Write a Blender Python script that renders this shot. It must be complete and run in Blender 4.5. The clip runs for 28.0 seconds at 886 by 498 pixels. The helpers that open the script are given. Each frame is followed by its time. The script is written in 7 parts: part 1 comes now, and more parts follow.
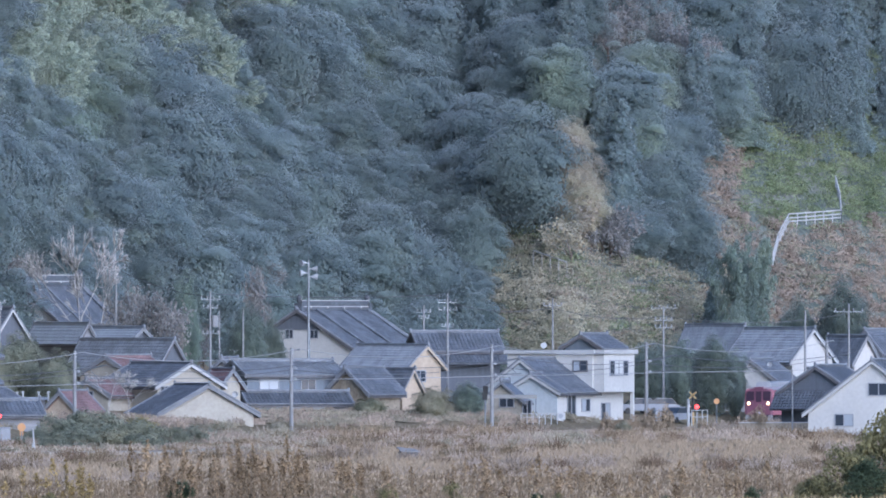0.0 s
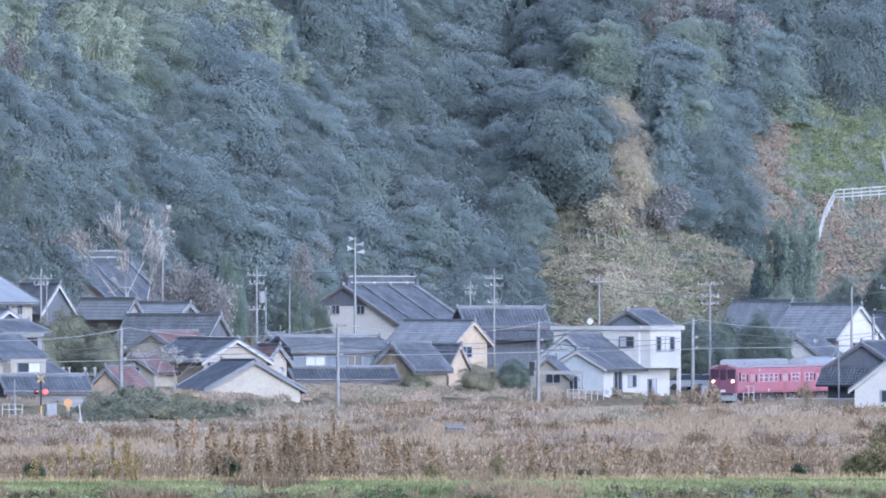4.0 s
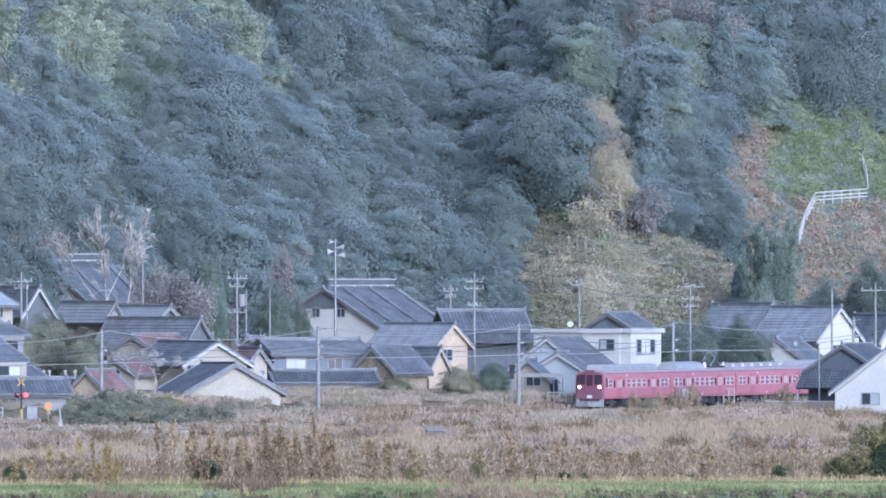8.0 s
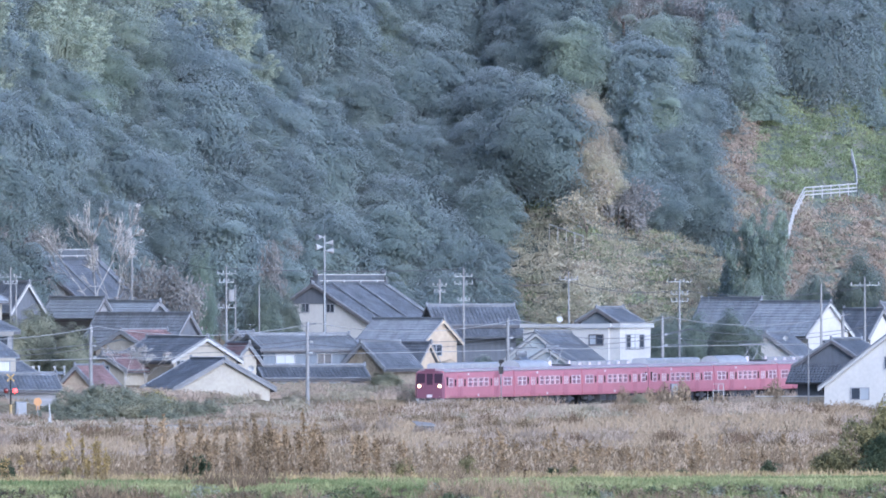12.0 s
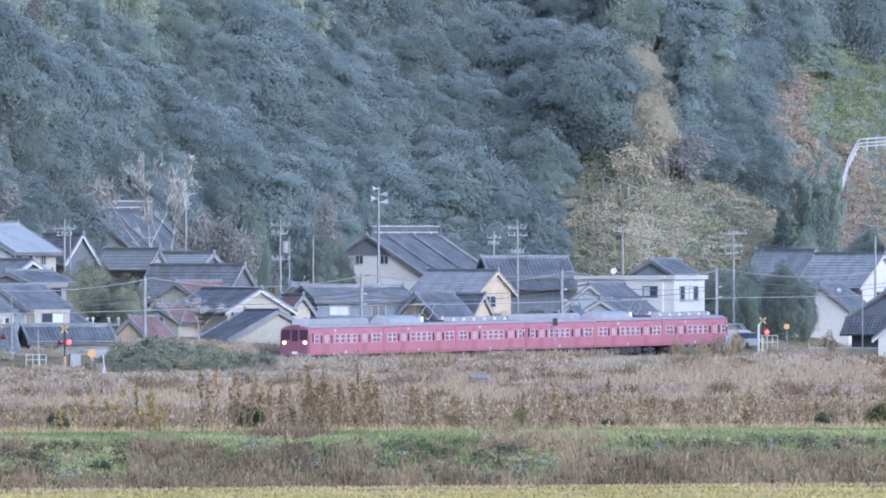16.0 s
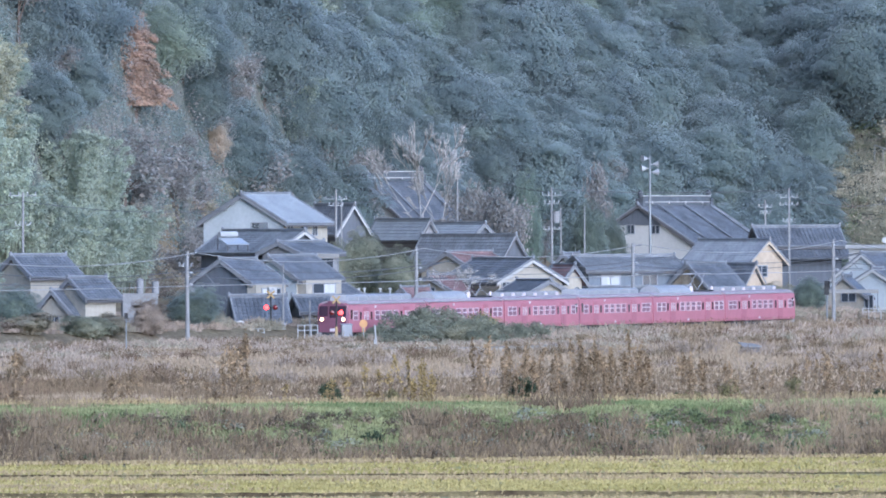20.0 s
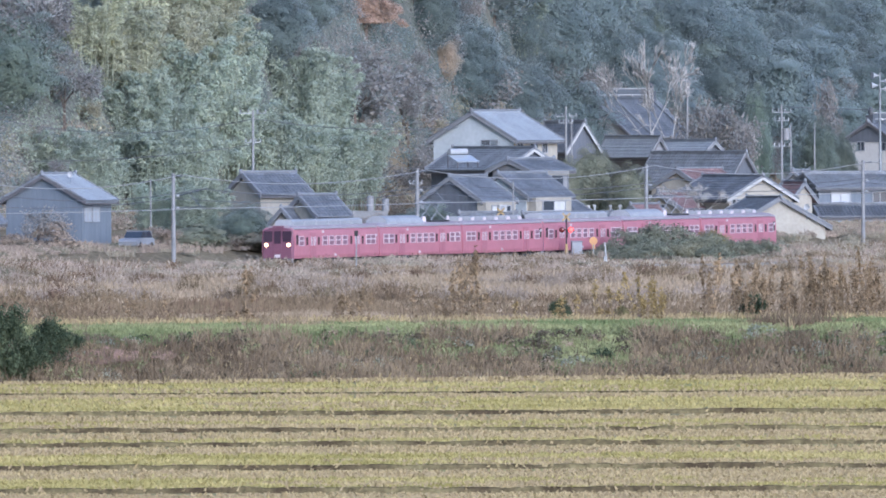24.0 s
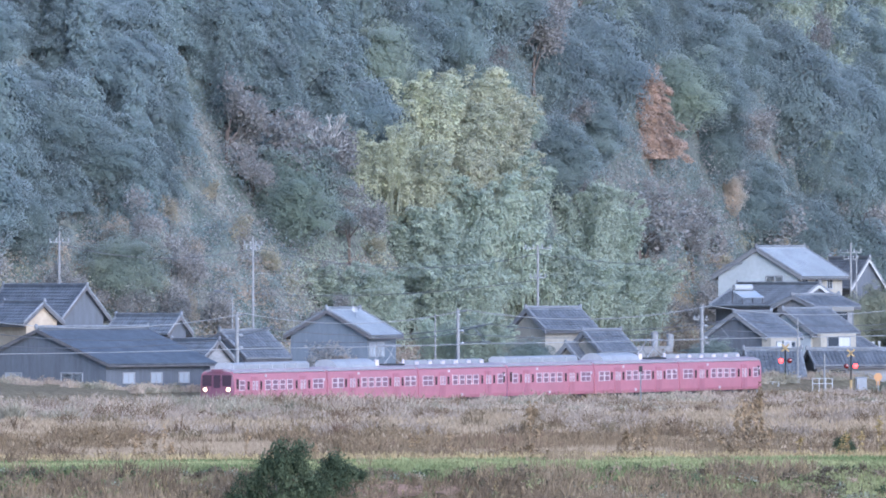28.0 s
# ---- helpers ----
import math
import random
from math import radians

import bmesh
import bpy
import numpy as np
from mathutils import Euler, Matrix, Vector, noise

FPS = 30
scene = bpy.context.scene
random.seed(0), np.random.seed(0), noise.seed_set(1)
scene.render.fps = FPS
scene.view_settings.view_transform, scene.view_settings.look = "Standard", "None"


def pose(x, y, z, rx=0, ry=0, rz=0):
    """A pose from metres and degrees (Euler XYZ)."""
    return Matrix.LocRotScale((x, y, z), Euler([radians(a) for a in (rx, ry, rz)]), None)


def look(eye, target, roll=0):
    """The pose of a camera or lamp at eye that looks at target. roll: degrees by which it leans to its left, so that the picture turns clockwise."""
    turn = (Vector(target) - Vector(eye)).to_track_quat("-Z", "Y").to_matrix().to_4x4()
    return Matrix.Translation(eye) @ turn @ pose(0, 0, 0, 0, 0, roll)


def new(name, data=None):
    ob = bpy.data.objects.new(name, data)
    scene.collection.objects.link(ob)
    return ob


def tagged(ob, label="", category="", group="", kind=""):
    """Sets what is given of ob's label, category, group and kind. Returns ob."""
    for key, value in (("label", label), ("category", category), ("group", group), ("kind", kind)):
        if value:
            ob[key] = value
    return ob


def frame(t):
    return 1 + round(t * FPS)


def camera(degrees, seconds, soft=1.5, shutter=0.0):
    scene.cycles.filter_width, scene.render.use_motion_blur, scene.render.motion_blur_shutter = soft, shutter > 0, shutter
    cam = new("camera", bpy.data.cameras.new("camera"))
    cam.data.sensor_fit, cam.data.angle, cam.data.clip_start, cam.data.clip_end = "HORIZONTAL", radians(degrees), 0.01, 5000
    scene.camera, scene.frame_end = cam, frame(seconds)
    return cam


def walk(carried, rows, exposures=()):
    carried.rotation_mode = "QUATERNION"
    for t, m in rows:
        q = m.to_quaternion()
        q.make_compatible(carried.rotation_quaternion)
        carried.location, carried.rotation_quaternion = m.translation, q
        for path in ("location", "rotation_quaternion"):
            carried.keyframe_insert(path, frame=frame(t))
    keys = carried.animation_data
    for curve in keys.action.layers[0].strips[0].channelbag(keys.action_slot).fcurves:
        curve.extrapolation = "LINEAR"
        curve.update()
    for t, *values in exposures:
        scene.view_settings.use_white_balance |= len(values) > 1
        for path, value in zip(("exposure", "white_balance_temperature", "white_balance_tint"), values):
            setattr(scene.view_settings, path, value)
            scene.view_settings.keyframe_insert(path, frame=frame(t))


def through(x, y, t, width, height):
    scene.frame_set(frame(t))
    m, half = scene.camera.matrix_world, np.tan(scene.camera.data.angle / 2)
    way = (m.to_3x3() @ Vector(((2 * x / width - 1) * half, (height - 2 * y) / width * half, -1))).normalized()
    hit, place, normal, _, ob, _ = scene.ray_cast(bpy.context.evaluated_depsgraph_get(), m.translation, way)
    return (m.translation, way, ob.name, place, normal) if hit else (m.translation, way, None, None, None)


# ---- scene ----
# camera: a long tele lens on high ground, panning after the train
EYE = (0.0, 0.0, 12.5)
# seconds, tilt up, pan to the right, roll (degrees)
PATH = [
    (0.0, 0.1628, 0.0793, -0.032), (0.5, 0.1688, 0.0533, -0.024), (1.0, 0.1801, 0.0402, 0.007),
    (1.5, 0.1843, 0.0199, 0.037), (2.0, 0.18, -0.0016, 0.037), (2.5, 0.1658, -0.0229, 0.021),
    (3.0, 0.1381, -0.0412, 0.019), (3.5, 0.1101, -0.0526, 0.009), (5.5, 0.0741, -0.0527, -0.019),
    (6.0, 0.0782, -0.0474, -0.027), (6.5, 0.081, -0.036, -0.018), (7.0, 0.0859, -0.0235, -0.016),
    (7.5, 0.0922, -0.01, -0.028), (8.0, 0.0995, -0.0004, -0.043), (8.5, 0.1053, 0.0149, -0.037),
    (9.0, 0.1064, 0.0267, -0.034), (9.5, 0.1013, 0.037, -0.048), (10.0, 0.0903, 0.0482, -0.065),
    (10.5, 0.0842, 0.0511, -0.062), (11.0, 0.0862, 0.0447, -0.06), (11.5, 0.0883, 0.0407, -0.084),
    (12.0, 0.0852, 0.0317, -0.099), (12.5, 0.0856, 0.0231, -0.096), (14.5, 0.0972, -0.0411, -0.07),
    (15.0, 0.0904, -0.0568, -0.057), (15.5, 0.0743, -0.0796, -0.077), (16.0, -0.0588, -0.1297, -0.082),
    (16.5, -0.1169, -0.2579, -0.072), (17.0, -0.1408, -0.3721, -0.069), (17.5, -0.1561, -0.4441, -0.084),
    (18.0, -0.1661, -0.5142, -0.153), (18.5, -0.1703, -0.6007, -0.268), (19.0, -0.1659, -0.6759, -0.327),
    (19.5, -0.1565, -0.7893, -0.286), (20.0, -0.1464, -0.9394, -0.225), (20.5, -0.1541, -1.0331, -0.211),
    (22.5, -0.2311, -1.3932, -0.24), (23.0, -0.2078, -1.5075, -0.262), (23.5, -0.2033, -1.5702, -0.257),
    (24.0, -0.3903, -1.6265, -0.271), (24.5, -0.4576, -1.6743, -0.294), (25.0, -0.4501, -1.7418, -0.256),
    (25.5, -0.3431, -1.9149, -0.184), (26.0, -0.2919, -2.0506, -0.163), (26.5, -0.2045, -2.1784, -0.15),
    (27.0, -0.1262, -2.2579, -0.115), (27.5, -0.0769, -2.362, -0.108), (28.0, 0.0162, -2.4741, -0.11),
]
cam = camera(2.642, 28.0, soft=1.8)


def aimed(tilt, pan, lean):
    """The camera's pose at its fixed stand."""
    return pose(*EYE, 90 + tilt, 0, -pan) @ pose(0, 0, 0, 0, 0, lean)


# seconds, stops, kelvin, tint
EXPOSURES = [(0, 0.7, 5220, 18), (1, 0.97, 5220, 18), (3, 1.02, 5220, 18), (6, 1.06, 5220, 18), (15, 1.06, 5220, 18), (17, 0.98, 5280, 16), (20, 0.97, 5260, 16),
             (23, 0.95, 5330, 17), (24, 0.9, 5480, 18), (25, 0.86, 5480, 18), (27, 1.0, 5260, 18), (28, 1.04, 5240, 18)]
walk(cam, [(t, aimed(a, b, c)) for t, a, b, c in PATH], EXPOSURES)


# overcast late afternoon: bluish sky, a wide weak sun
world = bpy.data.worlds.new("world")
scene.world = world
world.use_nodes = True
SKY_NODES = world.node_tree
sky = SKY_NODES.nodes.new("ShaderNodeTexSky")
sky.sky_type, sky.sun_disc = "NISHITA", False
sky.sun_elevation, sky.sun_rotation = radians(17), radians(151)
sky.air_density, sky.dust_density, sky.ozone_density = 1.0, 0.3, 2.5
background = SKY_NODES.nodes["Background"]
background.inputs["Strength"].default_value = 0.15
SKY_NODES.links.new(sky.outputs["Color"], background.inputs["Color"])
sun = new("sun", bpy.data.lights.new("sun", "SUN"))
sun.data.energy, sun.data.angle, sun.data.color = 2.9, radians(55), (1.0, 0.95, 0.9)
# the sun stands behind the camera, to its right
sun.matrix_world = look((101, -184, 64), (0, 0, 0))


MATS = {}


def surface(name, colour, rough=0.8, vary=0.25, scale=1.0, fine=12.0, bump=0.3, metal=0.0, second=None, each=0.0,
            spec=0.3, haze_sheen=0.0, stretch=(1, 1, 1), hue=0.0, through=0.0):
    """A painted, woven or grown surface: two sizes of noise mix its colour, fine noise gives relief."""
    m = bpy.data.materials.new(name)
    m.use_nodes = True
    nt = m.node_tree
    N, L = nt.nodes, nt.links
    bsdf = N["Principled BSDF"]
    co = N.new("ShaderNodeTexCoord")
    mp = N.new("ShaderNodeMapping")
    mp.inputs["Scale"].default_value = stretch
    L.new(co.outputs["Object"], mp.inputs["Vector"])
    big = N.new("ShaderNodeTexNoise")
    big.inputs["Scale"].default_value, big.inputs["Detail"].default_value = scale, 4
    small = N.new("ShaderNodeTexNoise")
    small.inputs["Scale"].default_value, small.inputs["Detail"].default_value = fine, 3
    L.new(mp.outputs[0], big.inputs["Vector"])
    L.new(mp.outputs[0], small.inputs["Vector"])
    ramp = N.new("ShaderNodeMapRange")
    ramp.inputs["From Min"].default_value, ramp.inputs["From Max"].default_value = 0.35, 0.65
    L.new(big.outputs["Fac"], ramp.inputs["Value"])
    mix = N.new("ShaderNodeMix")
    mix.data_type = "RGBA"
    a = [c * (1 - vary) for c in colour]
    b = list(second) if second else [min(1, c * (1 + vary)) for c in colour]
    mix.inputs["A"].default_value, mix.inputs["B"].default_value = (*a, 1), (*b, 1)
    L.new(ramp.outputs[0], mix.inputs["Factor"])
    hsv = N.new("ShaderNodeHueSaturation")
    L.new(mix.outputs["Result"], hsv.inputs["Color"])
    val = N.new("ShaderNodeMapRange")
    val.inputs["To Min"].default_value, val.inputs["To Max"].default_value = 1 - vary, 1 + vary
    val.inputs["From Min"].default_value, val.inputs["From Max"].default_value = 0.3, 0.7
    L.new(small.outputs["Fac"], val.inputs["Value"])
    last = val.outputs[0]
    if each:
        info = N.new("ShaderNodeObjectInfo")
        er = N.new("ShaderNodeMapRange")
        er.inputs["To Min"].default_value, er.inputs["To Max"].default_value = 1 - each, 1 + each
        L.new(info.outputs["Random"], er.inputs["Value"])
        mul = N.new("ShaderNodeMath")
        mul.operation = "MULTIPLY"
        L.new(last, mul.inputs[0])
        L.new(er.outputs[0], mul.inputs[1])
        last = mul.outputs[0]
        if hue:
            hr = N.new("ShaderNodeMapRange")
            hr.inputs["To Min"].default_value, hr.inputs["To Max"].default_value = 0.5 - hue, 0.5 + hue
            turn = N.new("ShaderNodeMath")
            turn.operation = "MULTIPLY"
            turn.inputs[1].default_value = 7.31
            frac = N.new("ShaderNodeMath")
            frac.operation = "FRACT"
            L.new(info.outputs["Random"], turn.inputs[0])
            L.new(turn.outputs[0], frac.inputs[0])
            L.new(frac.outputs[0], hr.inputs["Value"])
            L.new(hr.outputs[0], hsv.inputs["Hue"])
    L.new(last, hsv.inputs["Value"])
    L.new(hsv.outputs[0], bsdf.inputs["Base Color"])
    bsdf.inputs["Roughness"].default_value = rough
    bsdf.inputs["Metallic"].default_value = metal
    bsdf.inputs["Specular IOR Level"].default_value = spec
    if haze_sheen:
        # pale blue sheen that lifts dark leaves in place of distance haze
        bsdf.inputs["Sheen Weight"].default_value = haze_sheen
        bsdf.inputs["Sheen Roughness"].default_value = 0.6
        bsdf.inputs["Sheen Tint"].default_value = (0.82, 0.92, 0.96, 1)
    if through:
        # light that passes through thin leaves
        tr = N.new("ShaderNodeBsdfTranslucent")
        L.new(hsv.outputs[0], tr.inputs["Color"])
        both = N.new("ShaderNodeMixShader")
        both.inputs["Fac"].default_value = through
        L.new(bsdf.outputs[0], both.inputs[1])
        L.new(tr.outputs[0], both.inputs[2])
        L.new(both.outputs[0], N["Material Output"].inputs["Surface"])
    if bump:
        bp = N.new("ShaderNodeBump")
        bp.inputs["Strength"].default_value, bp.inputs["Distance"].default_value = bump, 0.05
        L.new(small.outputs["Fac"], bp.inputs["Height"])
        L.new(bp.outputs[0], bsdf.inputs["Normal"])
    MATS[name] = m
    return m


def glowing(name, colour, strength):
    m = bpy.data.materials.new(name)
    m.use_nodes = True
    b = m.node_tree.nodes["Principled BSDF"]
    b.inputs["Base Color"].default_value = (*colour, 1)
    b.inputs["Emission Color"].default_value = (*colour, 1)
    b.inputs["Emission Strength"].default_value = strength
    MATS[name] = m
    return m


def pane_of(name, colour, rough=0.08):
    m = bpy.data.materials.new(name)
    m.use_nodes = True
    b = m.node_tree.nodes["Principled BSDF"]
    b.inputs["Base Color"].default_value = (*colour, 1)
    b.inputs["Roughness"].default_value = rough
    b.inputs["Specular IOR Level"].default_value = 0.6
    MATS[name] = m
    return m


# ground
surface("soil", (0.27, 0.22, 0.15), 0.95, 0.3, 0.05, 2.0, second=(0.24, 0.2, 0.13), spec=0.0)
surface("stubble", (0.34, 0.28, 0.155), 0.95, 0.2, 0.08, 1.6, second=(0.33, 0.3, 0.13), stretch=(0.25, 1, 1), spec=0.0)
surface("straw", (0.39, 0.3, 0.175), 0.95, 0.25, 0.3, 3.0, second=(0.34, 0.27, 0.14), spec=0.0)
surface("furrow", (0.115, 0.085, 0.05), 0.95, 0.35, 0.5, 4.0, second=(0.17, 0.14, 0.07), spec=0.0)
surface("grass", (0.0756, 0.126, 0.042), 0.9, 0.3, 0.15, 2.5, second=(0.134, 0.168, 0.0588), spec=0.0)
surface("grass_blade", (0.17, 0.215, 0.095), 0.8, 0.3, 0.12, 2.5, second=(0.26, 0.265, 0.13), spec=0.0)
surface("dike_earth", (0.13, 0.11, 0.07), 0.95, 0.3, 0.2, 2.5, second=(0.18, 0.14, 0.09), spec=0.0)
surface("rice_green", (0.32, 0.28, 0.1), 0.9, 0.22, 0.1, 2.0, second=(0.36, 0.3, 0.13), spec=0.0)
surface("withered", (0.2, 0.135, 0.095), 0.95, 0.3, 0.1, 2.0, second=(0.17, 0.135, 0.085), spec=0.0)
surface("red_soil", (0.252, 0.16, 0.118), 0.95, 0.3, 0.5, 4.0, second=(0.319, 0.21, 0.151), spec=0.0)
surface("bramble", (0.17, 0.145, 0.1), 0.9, 0.3, 0.3, 3.0, second=(0.22, 0.175, 0.12), through=0.3, bump=0.0, spec=0.0)
surface("dry_weed", (0.2, 0.15, 0.1), 0.95, 0.35, 0.2, 3.0, second=(0.26, 0.2, 0.13), spec=0.0)
surface("reed", (0.255, 0.19, 0.12), 0.95, 0.3, 0.06, 2.0, second=(0.19, 0.14, 0.09), spec=0.0)
surface("reed_plume", (0.37, 0.29, 0.2), 0.95, 0.25, 0.1, 2.0, second=(0.29, 0.225, 0.155), spec=0.0)
surface("goldenrod", (0.27, 0.195, 0.12), 0.95, 0.35, 0.3, 2.0, second=(0.33, 0.235, 0.14), each=0.3, spec=0.0)
surface("goldenrod_olive", (0.33, 0.255, 0.11), 0.95, 0.35, 0.3, 2.0, second=(0.38, 0.27, 0.12), each=0.2, spec=0.0)
surface("shrub", (0.25, 0.25, 0.175), 0.9, 0.3, 0.3, 2.0, second=(0.33, 0.305, 0.215), each=0.2, hue=0.03, spec=0.0)
surface("brush", (0.3, 0.245, 0.195), 0.95, 0.2, 0.2, 2.0, second=(0.37, 0.3, 0.235), each=0.2, spec=0.0)
surface("ballast", (0.202, 0.176, 0.16), 0.95, 0.35, 0.4, 9.0, spec=0.0)
surface("asphalt", (0.252, 0.244, 0.235), 0.9, 0.15, 0.3, 6.0, spec=0.0)
surface("path_gravel", (0.27, 0.245, 0.205), 0.95, 0.2, 0.3, 6.0, spec=0.0)
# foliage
# blue-grey tones and pale sheen paint distance haze into these leaves
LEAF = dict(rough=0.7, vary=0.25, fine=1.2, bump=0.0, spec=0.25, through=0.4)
surface("leaf_dark", (0.152, 0.205, 0.203), scale=0.25, second=(0.19, 0.237, 0.215), each=0.17, hue=0.03, haze_sheen=0.9, **LEAF)
surface("leaf_light", (0.19, 0.245, 0.19), scale=0.25, second=(0.235, 0.28, 0.2), each=0.2, hue=0.035, haze_sheen=0.9, **LEAF)
surface("leaf_cedar", (0.17, 0.225, 0.222), scale=0.25, second=(0.195, 0.25, 0.232), each=0.22, hue=0.015, haze_sheen=0.9, **LEAF)
surface("leaf_garden", (0.15, 0.19, 0.155), scale=0.4, second=(0.19, 0.225, 0.17), each=0.2, hue=0.02, haze_sheen=0.6, **LEAF)
surface("scrub", (0.43, 0.42, 0.3), 0.95, 0.2, 0.12, 2.0, second=(0.52, 0.475, 0.36), through=0.3, bump=0.0, spec=0.0)
surface("leaf_bamboo", (0.5, 0.51, 0.34), scale=0.2, second=(0.56, 0.545, 0.36), each=0.15, hue=0.015, haze_sheen=0.6, **LEAF)
surface("leaf_bamboo_green", (0.4, 0.465, 0.35), scale=0.2, second=(0.46, 0.5, 0.37), each=0.12, haze_sheen=0.6, **LEAF)
surface("leaf_autumn", (0.42, 0.365, 0.25), scale=0.25, second=(0.47, 0.385, 0.27), each=0.2, hue=0.02, haze_sheen=0.8, **LEAF)
surface("leaf_rust", (0.5, 0.34, 0.24), scale=0.3, second=(0.57, 0.39, 0.28), each=0.1, haze_sheen=0.6, **LEAF)
surface("leaf_bare", (0.285, 0.265, 0.24), scale=0.25, second=(0.315, 0.28, 0.25), each=0.22, haze_sheen=0.8, **LEAF)
surface("bark", (0.16, 0.13, 0.11), 0.95, 0.3, 0.8, 6.0, spec=0.0)
surface("bark_pale", (0.42, 0.4, 0.37), 0.95, 0.25, 0.8, 6.0, spec=0.0)
surface("hill_floor", (0.16, 0.19, 0.165), 0.95, 0.3, 0.25, 2.0, second=(0.2, 0.2, 0.17), spec=0.0)
# buildings
surface("wall_white", (0.49, 0.48, 0.455), 0.8, 0.05, 0.3, 3.0, bump=0.1, spec=0.0)
surface("wall_cream", (0.36, 0.335, 0.285), 0.85, 0.08, 0.4, 3.0, bump=0.1, spec=0.0)
surface("wall_tan", (0.41, 0.34, 0.26), 0.85, 0.1, 0.4, 3.0, bump=0.1, spec=0.0)
# for left sides of pale walls: their bluish shade is put into the colour
surface("wall_blue_shade", (0.42, 0.455, 0.47), 0.85, 0.06, 0.4, 3.0, bump=0.1)
surface("wall_grey", (0.252, 0.252, 0.26), 0.85, 0.12, 0.5, 4.0, stretch=(1, 1, 6), spec=0.0)
surface("wall_slate", (0.148, 0.172, 0.2), 0.8, 0.07, 0.5, 4.0, stretch=(6, 6, 0.6))
surface("wall_dark", (0.115, 0.125, 0.143), 0.85, 0.09, 0.5, 4.0, stretch=(6, 6, 0.6))
surface("timber", (0.168, 0.126, 0.0924), 0.85, 0.2, 0.8, 5.0, stretch=(6, 6, 0.6))
surface("timber_fence", (0.286, 0.244, 0.185), 0.9, 0.2, 0.8, 5.0, spec=0.0)
surface("roof_tile", (0.125, 0.137, 0.155), 0.5, 0.22, 0.7, 3.5, bump=0.5, spec=0.35)
surface("roof_tile_pale", (0.17, 0.183, 0.2), 0.48, 0.2, 0.7, 3.5, bump=0.5, spec=0.4)
surface("roof_silver", (0.29, 0.305, 0.325), 0.5, 0.16, 0.7, 3.5, bump=0.5, spec=0.4)
surface("roof_black", (0.0924, 0.101, 0.113), 0.5, 0.2, 0.7, 3.5, bump=0.4, spec=0.4)
surface("roof_metal", (0.285, 0.31, 0.335), 0.5, 0.1, 0.4, 3.0, bump=0.1, spec=0.5)
surface("roof_brown", (0.202, 0.134, 0.13), 0.6, 0.2, 0.7, 3.5, bump=0.4)
surface("ridge_tile", (0.19, 0.2, 0.215), 0.6, 0.15, 1.0, 5.0)
surface("trim_white", (0.41, 0.41, 0.4), 0.7, 0.05, 0.5, 3.0, bump=0.05, spec=0.0)
surface("trim_grey", (0.21, 0.215, 0.225), 0.75, 0.08, 0.5, 3.0, bump=0.05, spec=0.0)
surface("trim_dark", (0.109, 0.105, 0.109), 0.8, 0.15, 0.5, 3.0)
surface("frame_grey", (0.277, 0.286, 0.302), 0.5, 0.08, 0.5, 3.0, bump=0.0)
surface("concrete", (0.25, 0.25, 0.25), 0.9, 0.12, 0.6, 6.0, spec=0.0)
surface("steel", (0.22, 0.235, 0.25), 0.45, 0.08, 0.5, 3.0, metal=0.6, bump=0.0)
surface("cable", (0.109, 0.109, 0.118), 0.6, 0.05, 0.5, 3.0, bump=0.0)
surface("cable_pale", (0.3, 0.3, 0.3), 0.6, 0.05, 0.5, 3.0, bump=0.0)
surface("insulator", (0.36, 0.37, 0.38), 0.3, 0.05, 0.5, 3.0, bump=0.0)
surface("yellow_paint", (0.403, 0.286, 0.134), 0.6, 0.08, 0.5, 3.0, bump=0.0)
surface("orange_paint", (0.504, 0.277, 0.126), 0.6, 0.08, 0.5, 3.0, bump=0.0)
surface("black_paint", (0.0252, 0.0252, 0.0252), 0.5, 0.08, 0.5, 3.0, bump=0.0)
surface("curtain", (0.504, 0.504, 0.487), 0.9, 0.1, 1.0, 5.0, stretch=(8, 8, 0.5))
pane_of("glass_dark", (0.045, 0.055, 0.07))
pane_of("glass_pale", (0.34, 0.37, 0.4))
# train
surface("train_red", (0.385, 0.15, 0.185), 0.4, 0.06, 0.2, 2.0, bump=0.0, spec=0.4)
# the body red again, with the end face's shade put into the colour
surface("train_red_shaded", (0.17, 0.07, 0.1), 0.4, 0.06, 0.2, 2.0, bump=0.0, spec=0.4)
surface("train_roof", (0.33, 0.28, 0.3), 0.7, 0.1, 0.3, 2.0, bump=0.0)
surface("train_unit", (0.31, 0.315, 0.33), 0.5, 0.08, 0.4, 3.0, bump=0.0)
surface("train_under", (0.0504, 0.0504, 0.0546), 0.8, 0.25, 0.6, 3.0)
surface("train_sash", (0.554, 0.487, 0.504), 0.45, 0.05, 0.5, 3.0, bump=0.0)
surface("train_door", (0.35, 0.132, 0.168), 0.4, 0.06, 0.2, 2.0, bump=0.0, spec=0.4)
pane_of("train_glass", (0.2, 0.1, 0.135), 0.6)
pane_of("train_glass_dark", (0.05, 0.03, 0.045), 0.12)
surface("rail_steel", (0.252, 0.202, 0.168), 0.5, 0.15, 0.5, 3.0, metal=0.7, bump=0.0)
surface("car_silver", (0.24, 0.25, 0.27), 0.5, 0.05, 0.5, 3.0, bump=0.0)
surface("bush_green", (0.095, 0.125, 0.075), 0.8, 0.3, 0.6, 4.0, second=(0.14, 0.165, 0.095), bump=0.0, through=0.4, spec=0.0)
surface("bush_olive", (0.2, 0.19, 0.105), 0.8, 0.35, 0.9, 4.0, second=(0.29, 0.255, 0.12), bump=0.0, through=0.3, spec=0.0)
